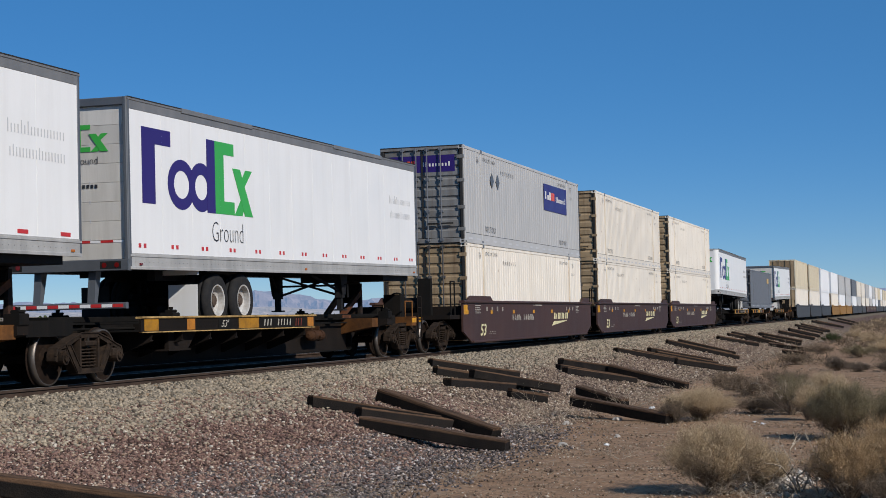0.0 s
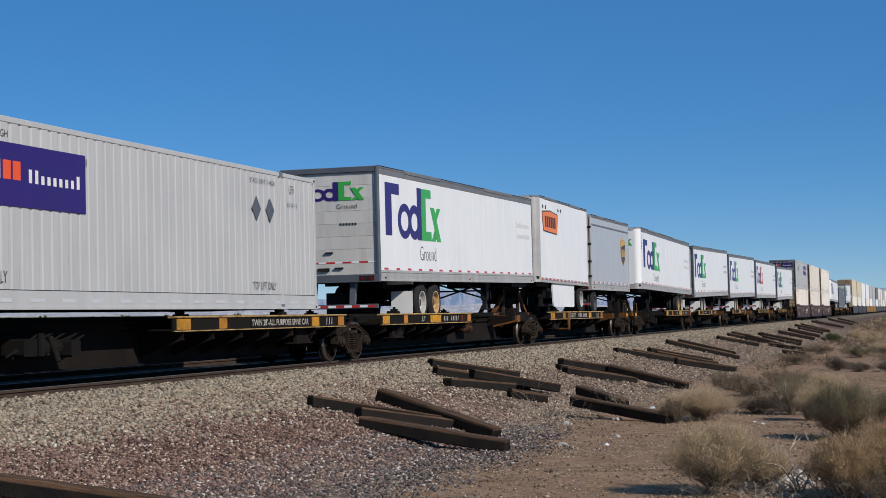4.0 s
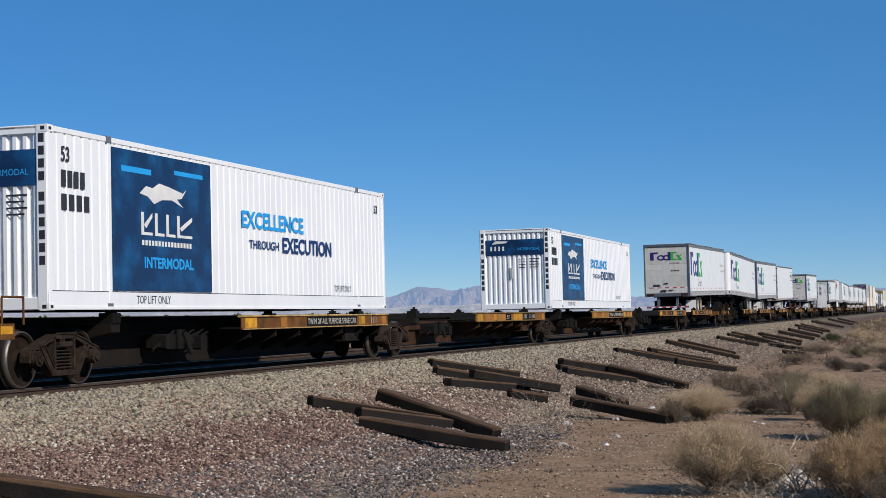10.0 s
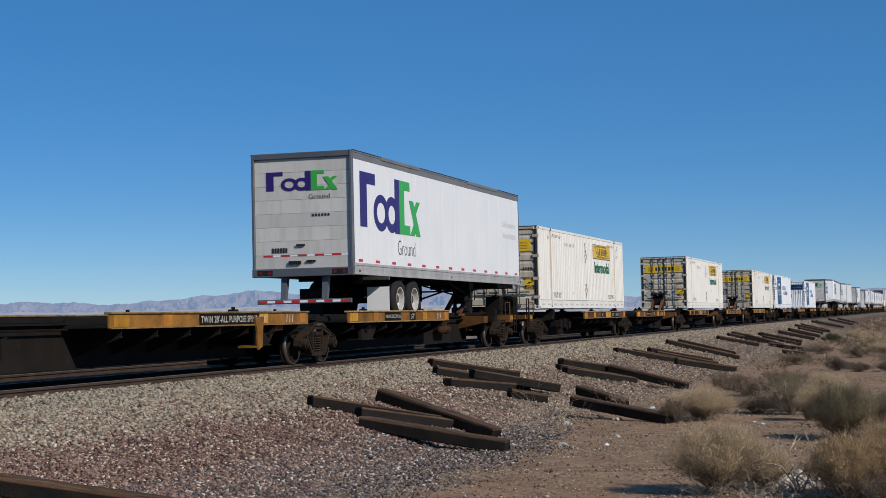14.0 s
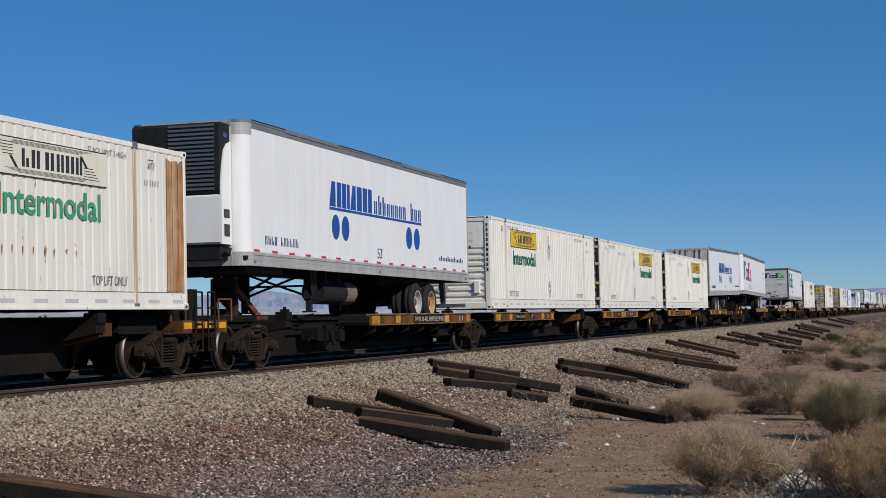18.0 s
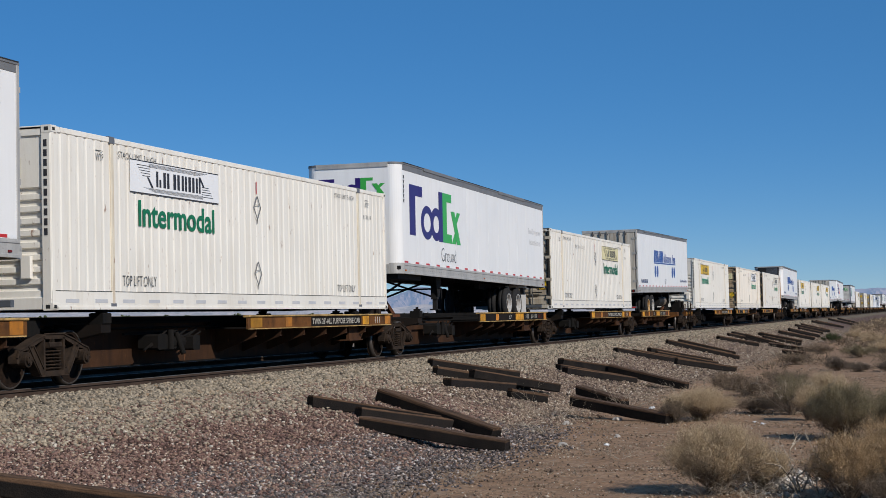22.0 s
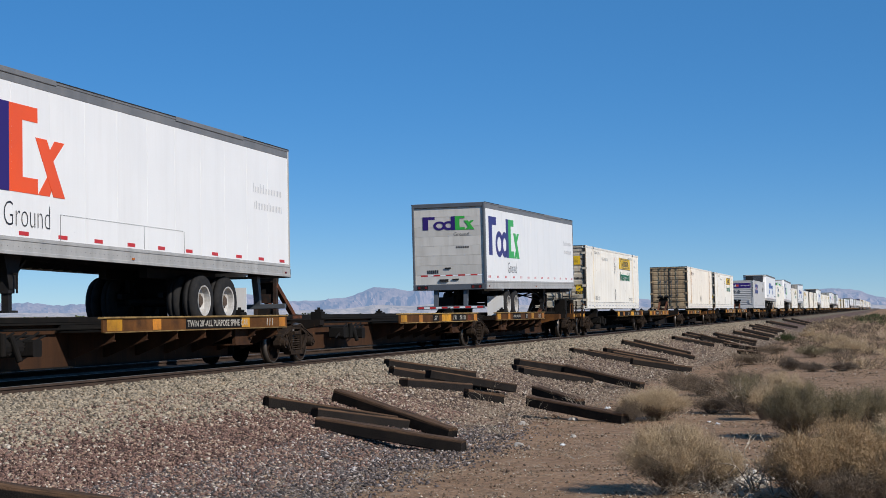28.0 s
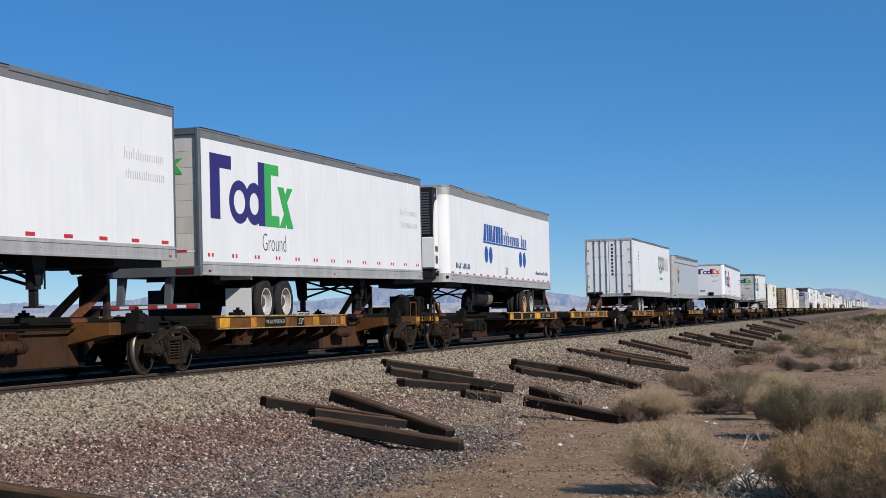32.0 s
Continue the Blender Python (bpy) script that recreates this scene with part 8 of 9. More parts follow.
def truck(r=0.455):
    """A two-axle truck about its middle."""
    ob = thing("rail_truck", "dusty dark cast-steel freight car truck on the rail", "rail truck", "rail trucks")
    for s in (-1, 1):
        y0, y1 = sorted((s * 0.90, s * 1.06))
        m = M()
        top = [(-1.10, 0.50), (-1.05, 0.62), (-0.88, 0.665), (-0.60, 0.765), (-0.30, 0.845)]
        under = [(-0.30, 0.765), (-0.50, 0.70), (-0.70, 0.625), (-0.92, 0.59), (-1.00, 0.50)]
        m.prism(top + [(-x, z) for x, z in top[::-1]] + [(-x, z) for x, z in under[::-1]] + under, "y", y0, y1)
        yo = s * 1.065
        for g in (-1, 1):
            m.prism([(g * 1.10, 0.52), (g * 1.10, 0.41), (g * 1.04, 0.39), (g * 1.02, 0.52)], "y", y0, y1)
            m.prism([(g * 0.77, 0.66), (g * 0.64, 0.66), (g * 0.325, 0.29), (g * 0.29, 0.17), (g * 0.42, 0.19), (g * 0.72, 0.53)], "y", y0, y1)
            m.prism([(g * 0.325, 0.25), (g * 0.275, 0.25), (g * 0.275, 0.79), (g * 0.325, 0.79)], "y", y0, y1)
            m.prism([(g * 0.695, 0.62), (g * 0.70, 0.46), (g * 0.74, 0.44), (g * 0.76, 0.64)], "y", *sorted((s * 0.92, s * 1.04)))
            m.bar((g * 0.77, yo, 0.66), (g * 0.41, yo, 0.20), 0.03, 0.022)
            m.bar((g * 0.63, yo, 0.665), (g * 0.335, yo, 0.30), 0.03, 0.018)
            for (xa, za), (xb, zb) in zip(top, top[1:]):
                m.bar((g * xa, yo, za - 0.012), (g * xb, yo, zb - 0.012), 0.03, 0.022)
        m.bar((-0.30, yo, 0.85), (0.30, yo, 0.85), 0.03, 0.022)
        m.bar((-0.42, yo, 0.19), (0.42, yo, 0.19), 0.03, 0.022)
        m.prism([(-0.42, 0.18), (0.42, 0.18), (0.34, 0.265), (-0.34, 0.265)], "y", y0, y1)
        part("side_frame", m, TRUCKM, ob, "cast steel side frame")
        m = M()
        for xx in (-0.175, 0.0, 0.175):
            for k in range(6):
                zc = 0.30 + k * 0.054
                m.lathe([(-0.015, 0.070), (0.0, 0.086), (0.015, 0.070), (0.0, 0.054), (-0.015, 0.070)], (xx, s * 0.985, zc), 12, "z")
        if s < 0:
            part("spring_nest", m, TRUCKM, ob, "coil springs")["kind"] = "stuff"
        m = M()
        m.box(-0.19, 0.19, *sorted((s * 0.80, s * 1.09)), 0.625, 0.715, c=0.02)
        if s < 0:
            part("bolster_end", m, TRUCKM, ob)
        for g in (-1, 1):
            m = M()
            m.box(g * 0.89 - 0.13, g * 0.89 + 0.13, *sorted((s * 0.89, s * 1.07)), r - 0.02, r + 0.125, c=0.02)
            m.cyl((g * 0.89, s * 0.86, r), (g * 0.89, s * 1.13, r), 0.115, 16)
            m.cyl((g * 0.89, s * 1.13, r), (g * 0.89, s * 1.16, r), 0.075, 10)
            for i in range(3):
                q = 2 * math.pi * i / 3
                m.cyl((g * 0.89 + 0.05 * math.cos(q), s * 1.16, r + 0.05 * math.sin(q)), (g * 0.89 + 0.05 * math.cos(q), s * 1.175, r + 0.05 * math.sin(q)), 0.016, 6)
            if s < 0:
                part("bearing", m, TRUCKM, ob, "roller bearing end cap")
            m = M()
            a = s
            m.lathe([(a * 0.80, 0.10), (a * 0.80, 0.13), (a * 0.745, 0.18), (a * 0.755, r - 0.09), (a * 0.80, r - 0.07), (a * 0.815, r - 0.012), (a * 0.70, r + 0.004), (a * 0.685, r + 0.028), (a * 0.672, r + 0.024), (a * 0.67, r - 0.07), (a * 0.71, r - 0.09),
                     (a * 0.71, 0.17), (a * 0.66, 0.13), (a * 0.66, 0.10)], (g * 0.89, 0, r), 36 if s < 0 else 18)
            wh = part("wheel", m, WHEELM, ob, "brown steel wheel", smooth=False)
            m = M()
            m.lathe([(a * 0.818, r - 0.034), (a * 0.818, r - 0.010), (a * 0.70, r + 0.006), (a * 0.70, r + 0.002), (a * 0.812, r - 0.034), (a * 0.818, r - 0.034)], (g * 0.89, 0, r), 36)
            if s < 0:
                part("tread", m, TREAD, wh, "polished tread", smooth=True)
    for g in (-1, 1):
        m = M()
        m.cyl((g * 0.89, -0.88, r), (g * 0.89, 0.88, r), 0.085, 12)
        part("axle", m, WHEELM, ob)
    m = M()
    m.box(-0.19, 0.19, -0.9, 0.9, 0.56, 0.70, c=0.03)
    m.cyl((0, 0, 0.68), (0, 0, 0.78), 0.2, 14)
    part("bolster", m, TRUCKM, ob)
    m = M()
    for g in (-1, 1):
        m.box(g * 0.36 - 0.04, g * 0.36 + 0.04, -0.85, 0.85, 0.36, 0.44)
        m.bar((g * 0.36, 0, 0.4), (g * 0.36, 0, 0.62), 0.05)
        for s in (-1, 1):
            m.box(g * 0.42 - 0.03, g * 0.42 + 0.03, *sorted((s * 0.70, s * 0.80)), 0.3, 0.56)
    part("brake_beam", m, CARBLACK, ob)
    return ob


def well(paint, marked):
    """One well of a double-stack car; x from the stack's rear end."""
    ob = thing("well_car", "maroon-brown well car with pale markings" if paint is WELLB else "dark grey painted double-stack well car" if paint is WELLD else "mustard-brown painted double-stack well car", "rail car", "well cars")
    L = 17.6
    for s in (-1, 1):
        m = M()
        y0, y1 = sorted((s * 1.34, s * 1.40))
        m.prism([(-0.75, 0.55), (0.1, 0.24), (L - 0.9, 0.24), (L - 0.1, 0.55), (L - 0.1, 1.40), (-0.75, 1.40)], "y", y0, y1)
        part("side_wall", m, paint, ob, "tall well side plate")
        m = M()
        m.box(-0.78, L - 0.07, *sorted((s * 1.28, s * 1.46)), 1.38, 1.46, c=0.02)
        m.box(0.2, L - 1.0, *sorted((s * 1.28, s * 1.45)), 0.20, 0.27, c=0.02)
        m.prism([(-0.2, 1.46), (2.6, 1.46), (2.3, 1.60), (0.1, 1.60)], "y", y0, y1)
        m.prism([(L - 1.7, 1.46), (L - 0.3, 1.46), (L - 0.4, 1.62), (L - 1.5, 1.62)], "y", y0, y1)
        part("top_chord", m, paint, ob)
    m = M()
    for x0, x1 in ((-1.75, -0.2), (L - 0.7, L + 0.75)):
        m.box(x0, x1, -1.30, 1.30, 0.92, 1.04)
        m.box(x0, x1, -0.3, 0.3, 0.66, 0.95)
    m.box(-0.3, -0.2, -1.34, 1.34, 0.3, 1.3)
    m.box(L - 0.8, L - 0.7, -1.34, 1.34, 0.3, 1.3)
    part("end_platform", m, CAR, ob, "sooty end platform")
    m = M()
    for i in range(9):
        m.box(0.3 + i * 1.95, 0.6 + i * 1.95, -1.34, 1.34, 0.21, 0.27)
    part("floor_beam", m, CARBLACK, ob)
    m = M()
    for xx in (-1.5, -1.1):
        m.cyl((xx, -1.25, 1.0), (xx, -1.25, 2.0), 0.022, 6)
    m.bar((-1.5, -1.25, 2.0), (-1.1, -1.25, 2.0), 0.04)
    m.cyl((-1.3, -0.4, 1.35), (-1.3, 0.5, 1.35), 0.22, 14)
    m.box(-1.6, -1.45, -0.7, -0.3, 1.04, 2.1, c=0.02)
    part("brake_cylinder", m, CARBLACK, ob, "brake cylinder and grab irons")
    if marked:
        y = -1.402
        m = M()
        for i in range(6):
            flat_side(m, rect(-0.45 + i * 2.75, -0.20 + i * 2.75, 1.06, 1.17), y)
        flat_side(m, rect(-0.7, -0.3, 1.05, 1.33), y - 0.001)
        part("marker_plate", m, STRIPE, ob, "yellow reflective plate")
        m = M()
        vs, fs = letters("53", 0.02)
        m.add([(1.05 + (u + 0.18 * v) * 0.62, y - 0.006, 0.40 + v * 0.36) for u, v in vs], fs)
        for i in range(4):
            x = 10.95 + i * 0.62
            flat_side(m, [(x, 0.84), (x + 0.15, 0.84), (x + 0.22, 1.06), (x + 0.07, 1.06)], y)
            flat_side(m, [(x + 0.24, 0.84), (x + 0.42, 0.84), (x + 0.47, 0.99 + 0.07 * (i % 2)), (x + 0.30, 1.06)], y)
        flat_side(m, [(10.6, 0.60), (10.95, 0.76), (13.3, 0.78)], y)
        part("logo_mark", m, PALEP, ob, "cream painted marks")
        m = M()
        for i in range(5):
            flat_side(m, rect(0.55, 1.15 - 0.12 * (i % 2), 1.30 - i * 0.055, 1.318 - i * 0.055), y)
            flat_side(m, rect(14.7, 15.3 - 0.15 * (i % 3), 1.28 - i * 0.055, 1.30 - i * 0.055), y)
        for i in range(10):
            if i != 4:
                flat_side(m, rect(5.0 + i * 0.30, 5.05 + i * 0.30, 0.84, 1.02), y)
                flat_side(m, rect(5.12 + i * 0.30, 5.16 + i * 0.30, 0.84, 1.02 - 0.05 * (i % 2)), y)
        for i in range(7):
            x = 1.8 + (i * 0.62 if i < 4 else 9.0 + i * 0.55)
            flat_side(m, rect(x, x + 0.05, 1.14, 1.27), y)
            flat_side(m, rect(x + 0.10, x + 0.14, 1.14, 1.27), y)
        for i in range(8):
            flat_side(m, rect(7.9 + i * 0.16, 8.0 + i * 0.16, 1.31, 1.345), y)
            flat_side(m, rect(2.1 + i * 0.1, 2.17 + i * 0.1, 0.44 + 0.06 * (i % 2), 0.455 + 0.06 * (i % 2)), y)
        part("lettering", m, WORNW, ob, "small pale illegible lettering")
    return ob
# ---- the train ----
YC, CANT = 14.40, -0.81
TRAIN = []      # thing, place along the train at the start, height of its base, tilt pivot and angle
_made = {}


def place(key, build, u, z=0.0, tilt=None):
    if key in _made:
        ob = copy_thing(_made[key], Matrix.Identity(4))
    else:
        ob = _made[key] = build()
    TRAIN.append((ob, u, z, tilt))
    return ob


def gone(t):
    """Metres that the train has run since the start."""
    return 30.2146 * t + 0.00858 * t * t


def train_pose(u, z, tilt, t):
    m = Matrix.Translation((u + gone(t), YC, 0)) @ pose(0, 0, 0, CANT) @ Matrix.Translation((0, 0, z))
    if tilt:
        m = m @ Matrix.Translation((tilt[0], 0, 0)) @ pose(0, 0, 0, 0, tilt[1]) @ Matrix.Translation((-tilt[0], 0, 0))
    return m


DECK = 0.868      # wheel deck
SEAT = 1.224      # container pedestals


def fx(rev, accent, rims=0, tape="pairs"):
    a = "green" if accent is GREEN else "orange"
    rm = ((RIMW, RIMW), (RIMW, RIMR), (RIMW, RIMR), (RIMW, RIMR))[rims]
    return ("fx", rev, a, rims, tape), lambda: trailer("fx", L53, rev, WHITE, "white box trailer with purple and %s markings on tandem wheels" % a, logo="fx", accent=accent, rims=rm,
                                                       tall=3.97 if rims == 3 else 4.05 if rev else 4.06, under=1.14 if rev else 1.09, tape=tape, slide=-0.7 if rims == 1 else 0.0 if rev else 0.36)


def al(rev, reefer, wide=False):
    kw = dict(words=(blue_mark(4.7, rev),), tape="bars", doors="rods", flap=None, rims=(RIMW, RIMR) if wide else (RIMR, RIMW), topband=0.30 if wide else 0.17, railmat=BANDG if wide else RAILG, tall=4.23 if wide else 4.12, under=1.16, dirty=not rev)
    return ("al", rev, reefer, wide), lambda: trailer("al", L53, rev, WHITE, "white %s trailer with royal blue markings" % ("refrigerated" if reefer else "box"), reefer=reefer, **kw)


def rust_patch(ob, y, L, H):
    m = M()
    for i in range(3):
        flat_side(m, [(L - 0.80 + i * 0.23, 0.32), (L - 0.58 + i * 0.23, 0.32), (L - 0.585 + i * 0.23, 2.66 + 0.04 * i), (L - 0.79 + i * 0.23, 2.72 - 0.03 * i)], y - 0.001, 0.002)
    rng = random.Random(12)
    for row, zt, n in ((0, 0.98, 24), (1, 1.72, 9)):
        for i in range(n):
            xx = (5.2 if row == 0 else 10.0) + i * 0.30 + rng.uniform(-0.07, 0.07)
            w, h = rng.uniform(0.02, 0.055), rng.uniform(0.10, 0.30)
            flat_side(m, [(xx, zt + rng.uniform(-0.03, 0.03)), (xx - w * 0.5, zt - h * 0.3), (xx - w * 0.3, zt - h * 0.6), (xx, zt - h), (xx + w * 0.25, zt - h * 0.55), (xx + w * 0.5, zt - h * 0.25)], y - 0.001, 0.002)
    part("rust_streak", m, RUSTP, ob, "flaking rust streaks")["kind"] = "stuff"


def rusty_marks(ob, y, L, H):
    """Few marks: two short words, a code in bars, yellow stickers, a placard holder and rust beside the posts."""
    m = M()
    for x in (1.42, L - 1.86):
        word_side(m, "WTP", x, x + 0.36, H - 0.62, H - 0.44, y)
        flat_side(m, rect(x, x + 0.3, H - 0.39, H - 0.375), y, 0.001)
    for i in range(12):
        if i not in (4, 6, 9):
            flat_side(m, rect(2.38 + i * 0.125, 2.398 + i * 0.125, H - 0.55, H - 0.36), y, 0.001)
            flat_side(m, rect(2.44 + i * 0.125, 2.456 + i * 0.125, H - 0.55, H - 0.36), y, 0.001)
    part("lettering", m, INK, ob, "small black lettering")
    for x in (1.48, L - 1.84):
        m = M()
        flat_side(m, rect(x, x + 0.3, 0.38, 0.56), y, 0.002)
        part("sticker", m, YELLOWP, ob, "small yellow sticker with illegible print")
        m = M()
        for k in range(2):
            flat_side(m, rect(x + 0.03, x + 0.27, 0.40 + 0.08 * k, 0.45 + 0.08 * k), y - 0.002, 0.001)
        part("lettering", m, INK, ob, "illegible black print")
    m = M()
    flat_side(m, [(7.85, 0.70), (8.05, 0.44), (8.25, 0.70), (8.05, 0.98)], y - 0.004, 0.014)
    part("placard_holder", m, RAILG, ob, "grey diamond placard holder")
    m = M()
    for x, w in ((1.87, 0.026), (2.16, 0.012), (L - 2.20, 0.012), (L - 1.92, 0.014)):
        flat_side(m, [(x, 0.34), (x + w, 0.34), (x + w * 0.7, 1.5), (x + w, H - 0.2), (x + w * 0.2, H - 0.2), (x + w * 0.3, 1.3)], y - 0.012, 0.012)
    part("rust_streak", m, RUSTP, ob, "thin rust lines along the posts")["kind"] = "stuff"


def jb(end, panel=YELLOWP, green=DKGREEN, rusty=False):
    return ("jb", end, panel.name, green.name), lambda: container("jb", CREAM2 if green is FADEGREEN and end == "door" and not rusty else CREAM, "cream fluted container with %s panel and green lettering" % ("yellow" if panel is YELLOWP else "pale"),
                                                                  end=end, doorpaint=DOORT if green is FADEGREEN else DOORC, marks=(words_top, scroll_logo(9.55 if end == "door" else 2.60, panel, green, end == "door"), placard(8.05)) + ((rust_patch,) if rusty else ()))


def plain(paint, label, end="door", far=False):
    return ("plain", paint.name, end, far), lambda: container("plain", paint, label, end=end, doorpaint=DOORT if paint in (CREAM2, TAN) else paint, marks=(words_top,), far=far)


# lift of the rear and tilt in degrees of the trailers that ride higher or lower than the rest
LIFT = {-388.54: (0.08, 0.15), -65.89: (0.18, 0.40), -56.73: (0.05, 0.0), -427.63: (0.13, 0.60), -593.92: (-0.04, -0.60), -27.42: (-0.06, -0.76), 7.16: (0.05, -0.32), -963.01: (0.07, -0.65)}
LOADS = [
    ("T", 24.94, fx(False, GREEN)), ("Tf", 7.16, fx(False, ORANGE, 0, "singles")), ("T", -10.26, fx(False, GREEN, 2, "bars")), ("T", -27.42, fx(False, GREEN, 0, "singles")), ("T", -45.25, fx(True, GREEN, 1, "bars")),
    ("t", -56.73, (("u28",), lambda: trailer("u28", 8.4, False, SILVERG, "silver-grey short trailer with a brown and gold shield", words=(shield_mark(7.0, 2.78),), tape="bars", rims=(FRAMEG, FRAMEG), doors="swing", flap=None, railmat=RAILG, band=True, topband=0.12))),
    ("tr", -65.89, (("y28",), lambda: trailer("y28", 8.4, True, WHITE, "white short trailer with an orange badge", words=(badge_mark,), tape="rail", flap=None, corner=ALU, skirt=True, botband=0.17, topband=0.08, rims=(GREYC, GREYC)))),
    ("T", -82.93, fx(False, GREEN, 3, "bars")),
    ("C", -103.44, (("grey_ribs_left",), lambda: container("g", GREYC, "grey fluted container with a deep purple panel", end="ribs", marks=(words_top, purple_logo(2.3, 5.9, 1.55, 2.5))))),
    ("T", -121.87, fx(False, GREEN)),
    ("T", -156.72, (("pr",), lambda: trailer("pr", L53, False, WHITE, "plain white box trailer with a small framed green mark", words=(plate_mark,), tape="rail", doors="swing", topband=0.1, botband=0.17, slide=0.8, rims=(RIMW, RIMW)))),
    ("T", -174.11, fx(False, GREEN)), ("Tr", -192.00, fx(True, GREEN, 0, "bars")), ("T", -211.10, fx(False, GREEN, 2)),
    ("C", -246.24, (("kl",), lambda: container("kl", PLAINW, "white fluted container with dark blue panel and blue lettering", end="flutes", marks=(navy_marks,), pockets=False))),
    ("C", -280.73, (("kl",), None)),
    ("C", -299.45, jb("door")), ("C", -334.00, jb("door")), ("C", -369.65, jb("door")),
    ("T", -388.54, fx(False, GREEN, 0, "singles")), ("Tr", -427.63, fx(True, ORANGE)),
    ("T", -446.21, al(False, True)), ("C", -463.44, jb("door")), ("C", -480.73, jb("door")), ("C", -498.03, jb("ribs")), ("Tr", -516.76, al(True, True)),
    ("C", -535.64, jb("door", PALEW, FADEGREEN, rusty=True)), ("C", -554.12, jb("door", PLAINW, FADEGREEN)), ("C", -574.86, jb("ribs", YELLOWP, FADEGREEN)),
    ("T", -593.92, al(False, True)), ("C", -611.93, jb("door", PALEP, DKGREEN)), ("Tr", -629.21, fx(True, GREEN, 0, "bars")), ("C", -646.49, jb("ribs", PLAINW, DKGREEN)),
    ("Tr", -663.58, al(True, True)), ("C", -682.35, (("grey_ribs_left",), None)), ("C", -721.69, jb("door")),
    ("C", -740.38, (("plain_rusty",), lambda: container("plain", CREAM2, "plain cream fluted container with rust lines and a grey placard holder", end="door", doorpaint=DOORT, marks=(rusty_marks,)))), ("C", -779.70, jb("door")),
    ("T", -798.99, fx(False, GREEN)), ("Tr", -834.10, fx(True, ORANGE, 0, "singles")),
    ("Tr", -868.62, (("u48",), lambda: trailer("u48", 13.72, True, SILVERG, "silver-grey trailer with a brown and gold shield", words=(shield_mark(1.75, 2.60),), tape="bars", flap=BLACK, band=True, corner=ALU, nose_paint=BANDG, tall=3.88, rims=(BLACK, BLACK)))),
    ("T", -887.55, (("pg",), lambda: trailer("pg", L53, False, WHITE, "white box trailer with dark grey and green markings", words=(swoosh_mark,), tape="bars", doors="rods", flap=BLACK, topband=0.1, slide=-0.42, tall=4.21))),
    ("Tr", -926.54, al(True, True, True)), ("T", -945.68, fx(False, GREEN)), ("T", -963.01, fx(False, GREEN, 2, "singles")),
    # far ahead
    ("Tr", 105.0, fx(True, GREEN)), ("C", 124.0, (("dark",), lambda: container("dark", DARKC, "dark grey fluted container with a small gold panel", end="door", doorpaint=DARKC,
     marks=(lambda ob, y, L, H: part("logo_panel", flat_side(M(), rect(12.6, 14.0, 2.0, 2.4), y), GOLDS, ob, "gold panel"),)))), ("T", 143.2, fx(False, GREEN)),
]
for kind, u, (key, build) in LOADS:
    if kind == "C":
        place(key, build, u, SEAT)
    else:
        L = 8.4 if kind[0] == "t" else 13.72 if key == ("u48",) else L53
        rev = "r" in kind or (key[0] in ("fx", "al") and key[1])
        up, turn = LIFT.get(u, (0.0, None))
        tilt = ((L - 4.0, -0.08 if key == ("u48",) else (0.22 if key[3] else 0.36) if key[0] == "al" else 0.62) if rev else (4.0, -0.05 if kind == "Tf" or key == ("pg",) else -0.65)) if L > 9 else (7.4, 1.7) if rev else None
        if turn is not None:
            tilt = (tilt[0] if tilt else 4.0, turn)
        place(key, build, u, DECK + up, tilt)

# spine cars: truck middles from front to rear, deck type and hitch of each platform (u: up and loaded, e: up and empty, -: folded)
SPINE = [
    ((159.8, 141.3, 122.6, 104.0), "RRF", "u-u"),
    ((39.7, 23.2, 5.8, -11.4, -28.4, -45.4), "RRRRF", "uuuuu"),
    ((-49.8, -66.7, -85.1, -103.4), "RRF", "bu-"),
    ((-107.5, -123.7, -140.7, -158.0, -174.95, -191.5), "RRRRF", "ueuuu"),
    ((-195.8, -212.5, -229.3, -246.7, -264.0, -280.6), "RFFFF", "u----"),
    ((-285.1, -301.2, -318.3, -335.6, -352.6, -369.6), "RRRRF", "-e-e-"),
    ((-374.6, -391.1, -409.5, -427.5), "RFF", "ueu"),
    ((-431.9, -448.4, -465.2, -482.4, -500.0, -516.6), "RRRRF", "u---u"),
    ((-520.5, -538.4, -557.0, -574.8), "RRF", "---"),
    ((-579.0, -595.4, -612.3, -629.6, -646.8, -663.4), "RFFFF", "u-u-u"),
    ((-667.5, -685.1, -703.8, -721.1), "RRF", "-b-"),
    ((-725.6, -743.2, -761.6, -779.2), "RRF", "-e-"),
    ((-783.6, -800.0, -817.7, -835.0, -851.9, -868.7), "RFFFF", "ueueu"),
    ((-872.6, -890.2, -908.5, -926.8), "RRF", "ubu"),
    ((-931.0, -947.2, -964.3), "RR", "uu"),
]
_alt = 0
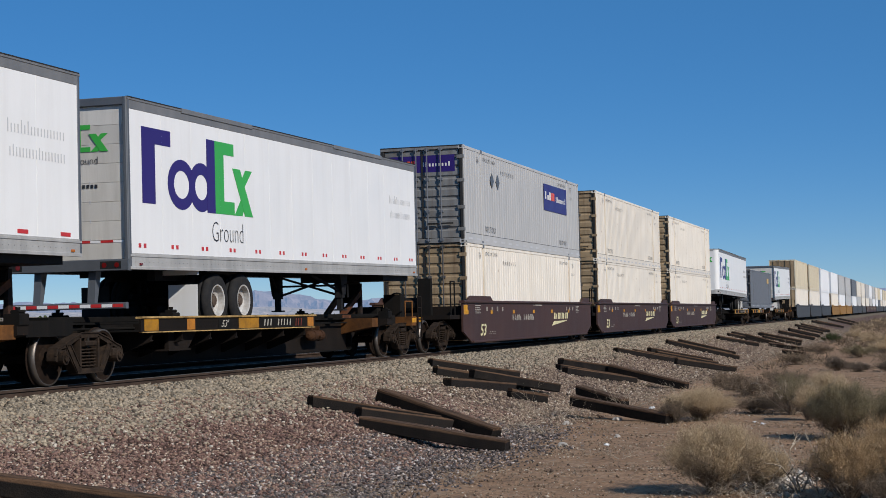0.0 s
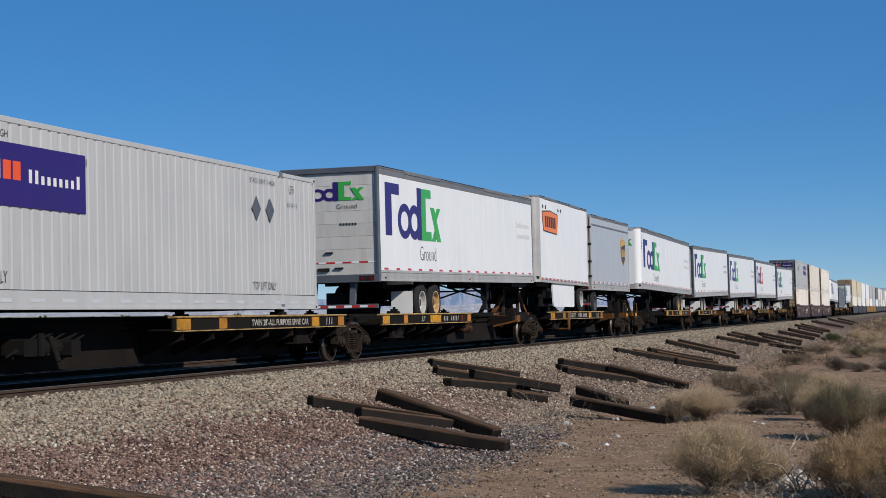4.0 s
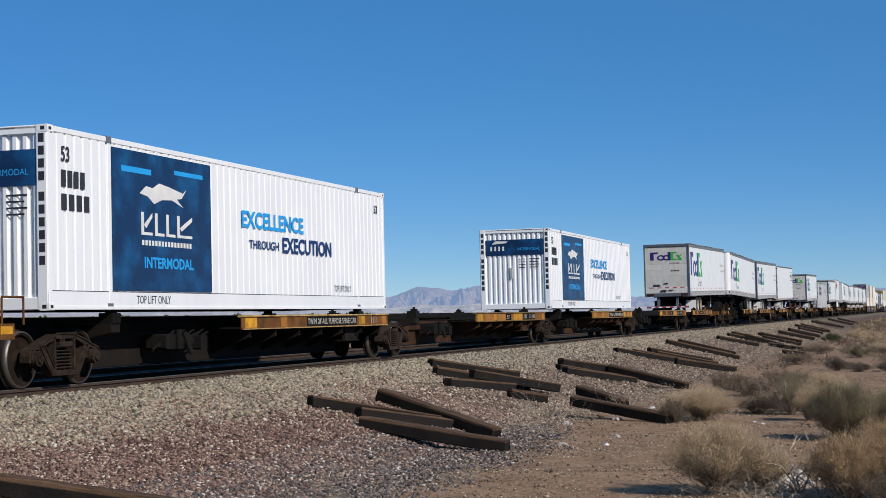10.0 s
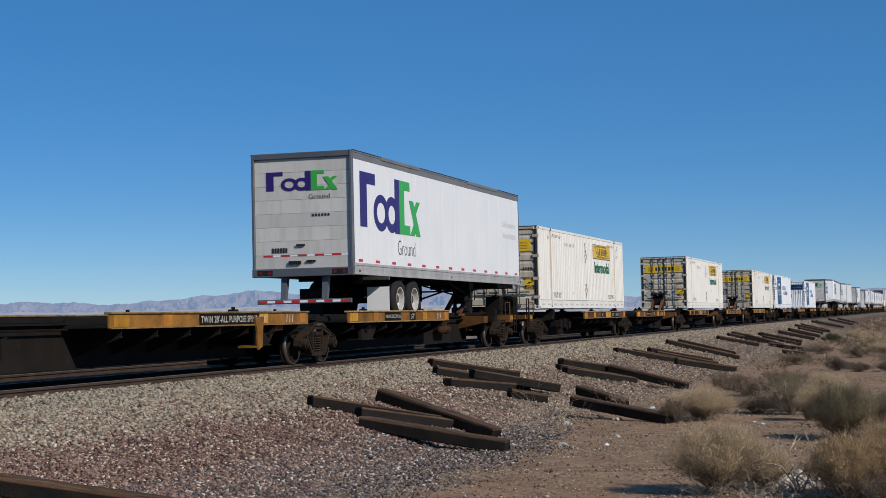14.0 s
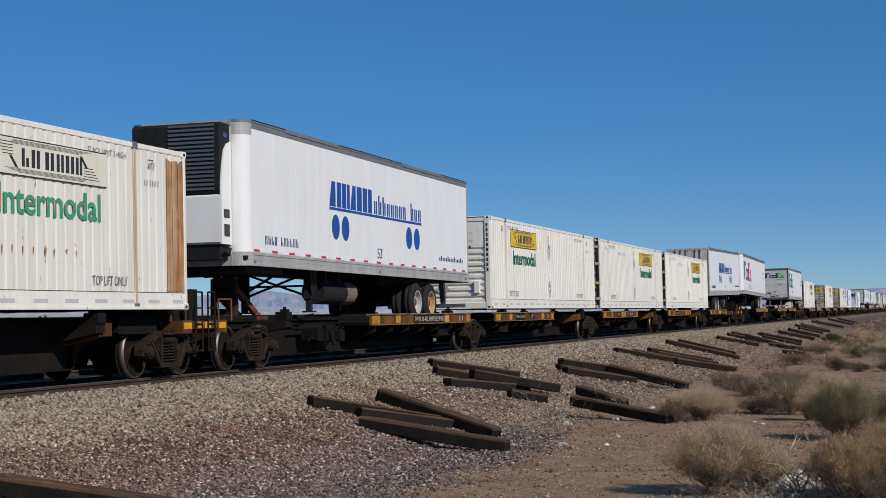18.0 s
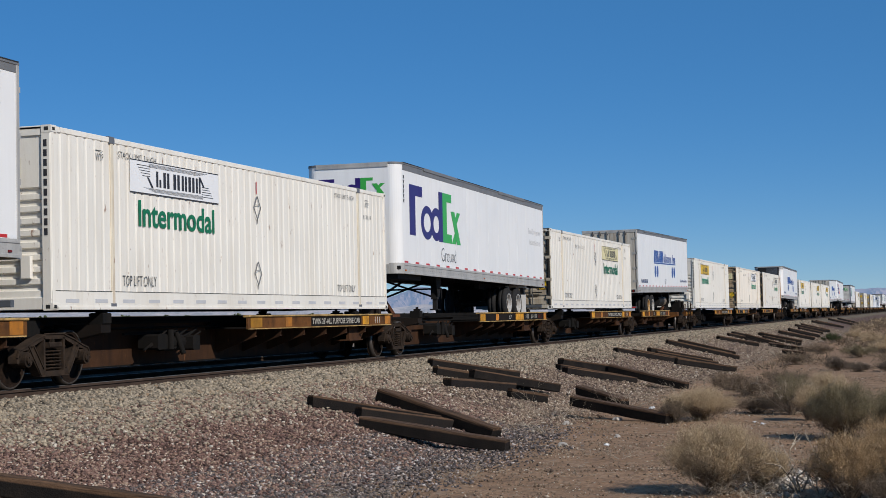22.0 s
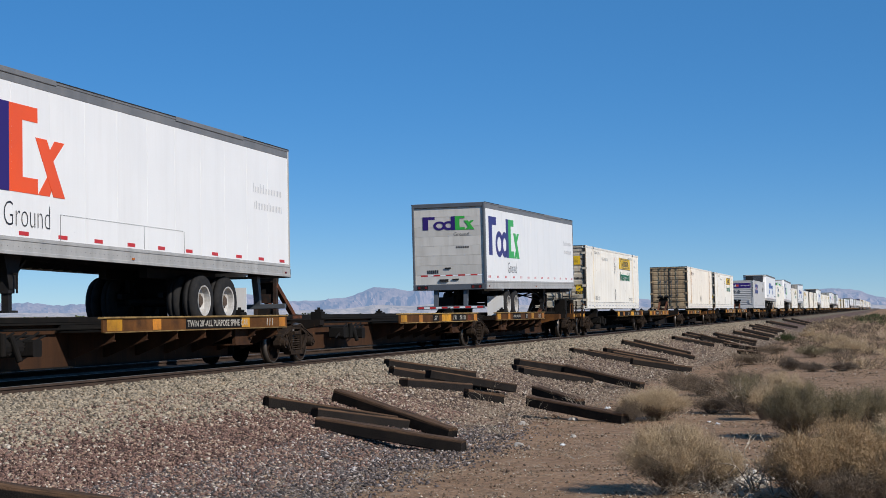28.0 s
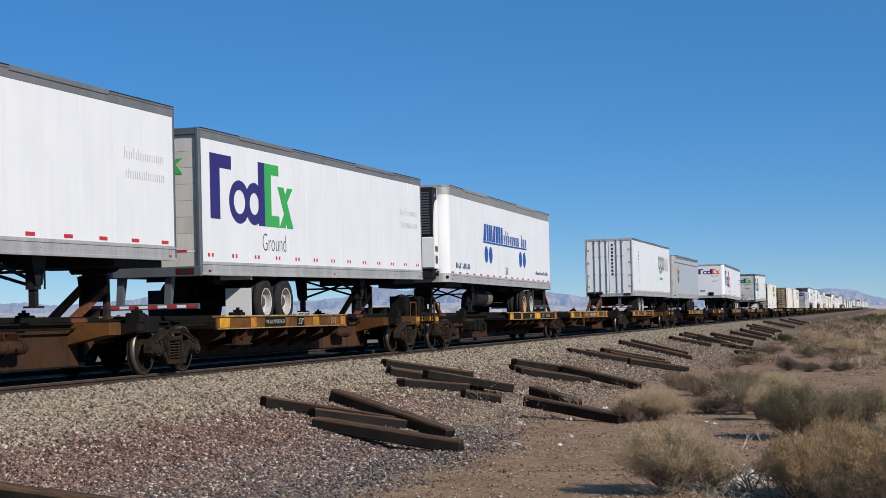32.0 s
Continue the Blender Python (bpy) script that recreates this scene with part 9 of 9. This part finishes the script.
for car, (spots, decks, hitches) in enumerate(SPINE):
    n = len(decks)
    for i in range(n):
        P = round((spots[i] - spots[i + 1]) / 0.6) * 0.6
        end = 1 if i == 0 else -1 if i == n - 1 and n > 2 else 0
        _alt += 1
        code = _alt % 2 == 0 and not (car in (6, 7) and decks[i] == "F")
        h = {"u": "loaded", "e": "up", "b": "both", "-": ""}[hitches[i]]
        paint = CAR if car in (0, 1, 2) or (_alt % 4 == 0 and car not in (4, 6, 7, 10)) else CAROCHRE if car == 6 or (car, i) in ((4, 2), (4, 3)) else CARRUST
        mid = (spots[i] + spots[i + 1]) / 2 - P / 2
        sill = CARBROWN if car in (9, 12, 13, 14) or (car, i) in ((4, 2), (4, 3)) else None
        place(("plat", round(P, 1), decks[i], h, end, paint.name, code, car == 6, bool(sill), (car, i) == (4, 2), car == 10 and i > 0), lambda: platform(P, decks[i], h, end, paint, code, 0.08 if car == 6 else 0.0, sill, (car, i) == (4, 2), car == 10 and i > 0), mid)
    for u in spots:
        place(("truck", False), truck, u + 0.75)

# double-stack cars ahead
CR = plain(CREAM2, "plain cream fluted container with rust marks")
CF = plain(CREAM2, "plain cream fluted container with rust marks", "door", True)
TN = plain(TAN, "plain tan fluted container with rust streaks", "door", True)
WH = plain(PLAINW, "plain white fluted steel container", "door", True)
GY = plain(GREYC, "plain grey fluted steel container", "door", True)
DK = plain(DARKC, "plain dark grey fluted container", "door", True)
GM = (("grey_door_right",), lambda: container("g2", GREYC, "grey fluted container with a deep purple panel", end="door", doorpaint=GREYD, marks=(words_top, purple_logo(10.3, 14.0, 1.55, 2.5, True))))
STACKS = [(45.81, WELLB, GM, CR), (65.44, WELLB, CR, CR), (84.65, WELLB, CR, CR)]
_rows = ((WELLD, TN, CF), (WELLD, TN, CF), (WELLD, WH, WH), (WELLY, WH, CF), (WELLY, GY, WH), (WELLY, GY, GY), (WELLD, DK, WH), (WELLD, CF, GY), (WELLD, CF, CF), (WELLB, GY, CF), (WELLB, WH, GY),
         (WELLB, GY, WH), (WELLD, CF, WH), (WELLD, TN, DK), (WELLD, WH, CF))
_u = 166.5
for k in range(27):
    w, a, b = _rows[k % len(_rows)]
    STACKS.append((_u, w, a, b))
    _u += 19.35 if k % 3 < 2 else 21.2
for k, (u, paint, top, low) in enumerate(STACKS):
    place(("well", paint.name), lambda: well(paint, paint is WELLB), u)
    place(low[0], low[1], u + 0.05, 0.28)
    place(top[0], top[1], u, 0.28 + 2.90)
    if k % 3 == 0:
        place(("truck", k > 2), far_truck if k > 2 else truck, u - 1.75)
    place(("truck", k > 2), far_truck if k > 2 else truck, u + 17.75 + (0.0 if k % 3 == 2 else 0.05))


def motions():
    """The whole train runs away along the line, slowly gaining speed."""
    for ob, u, z, tilt in TRAIN:
        walk(ob, [(t, train_pose(u, z, tilt, t)) for t in range(0, 33, 4)])

build_ground()
build_mountains()
build_track()
build_ties()
build_shrubs()
build_litter()
build_stones()

motions()
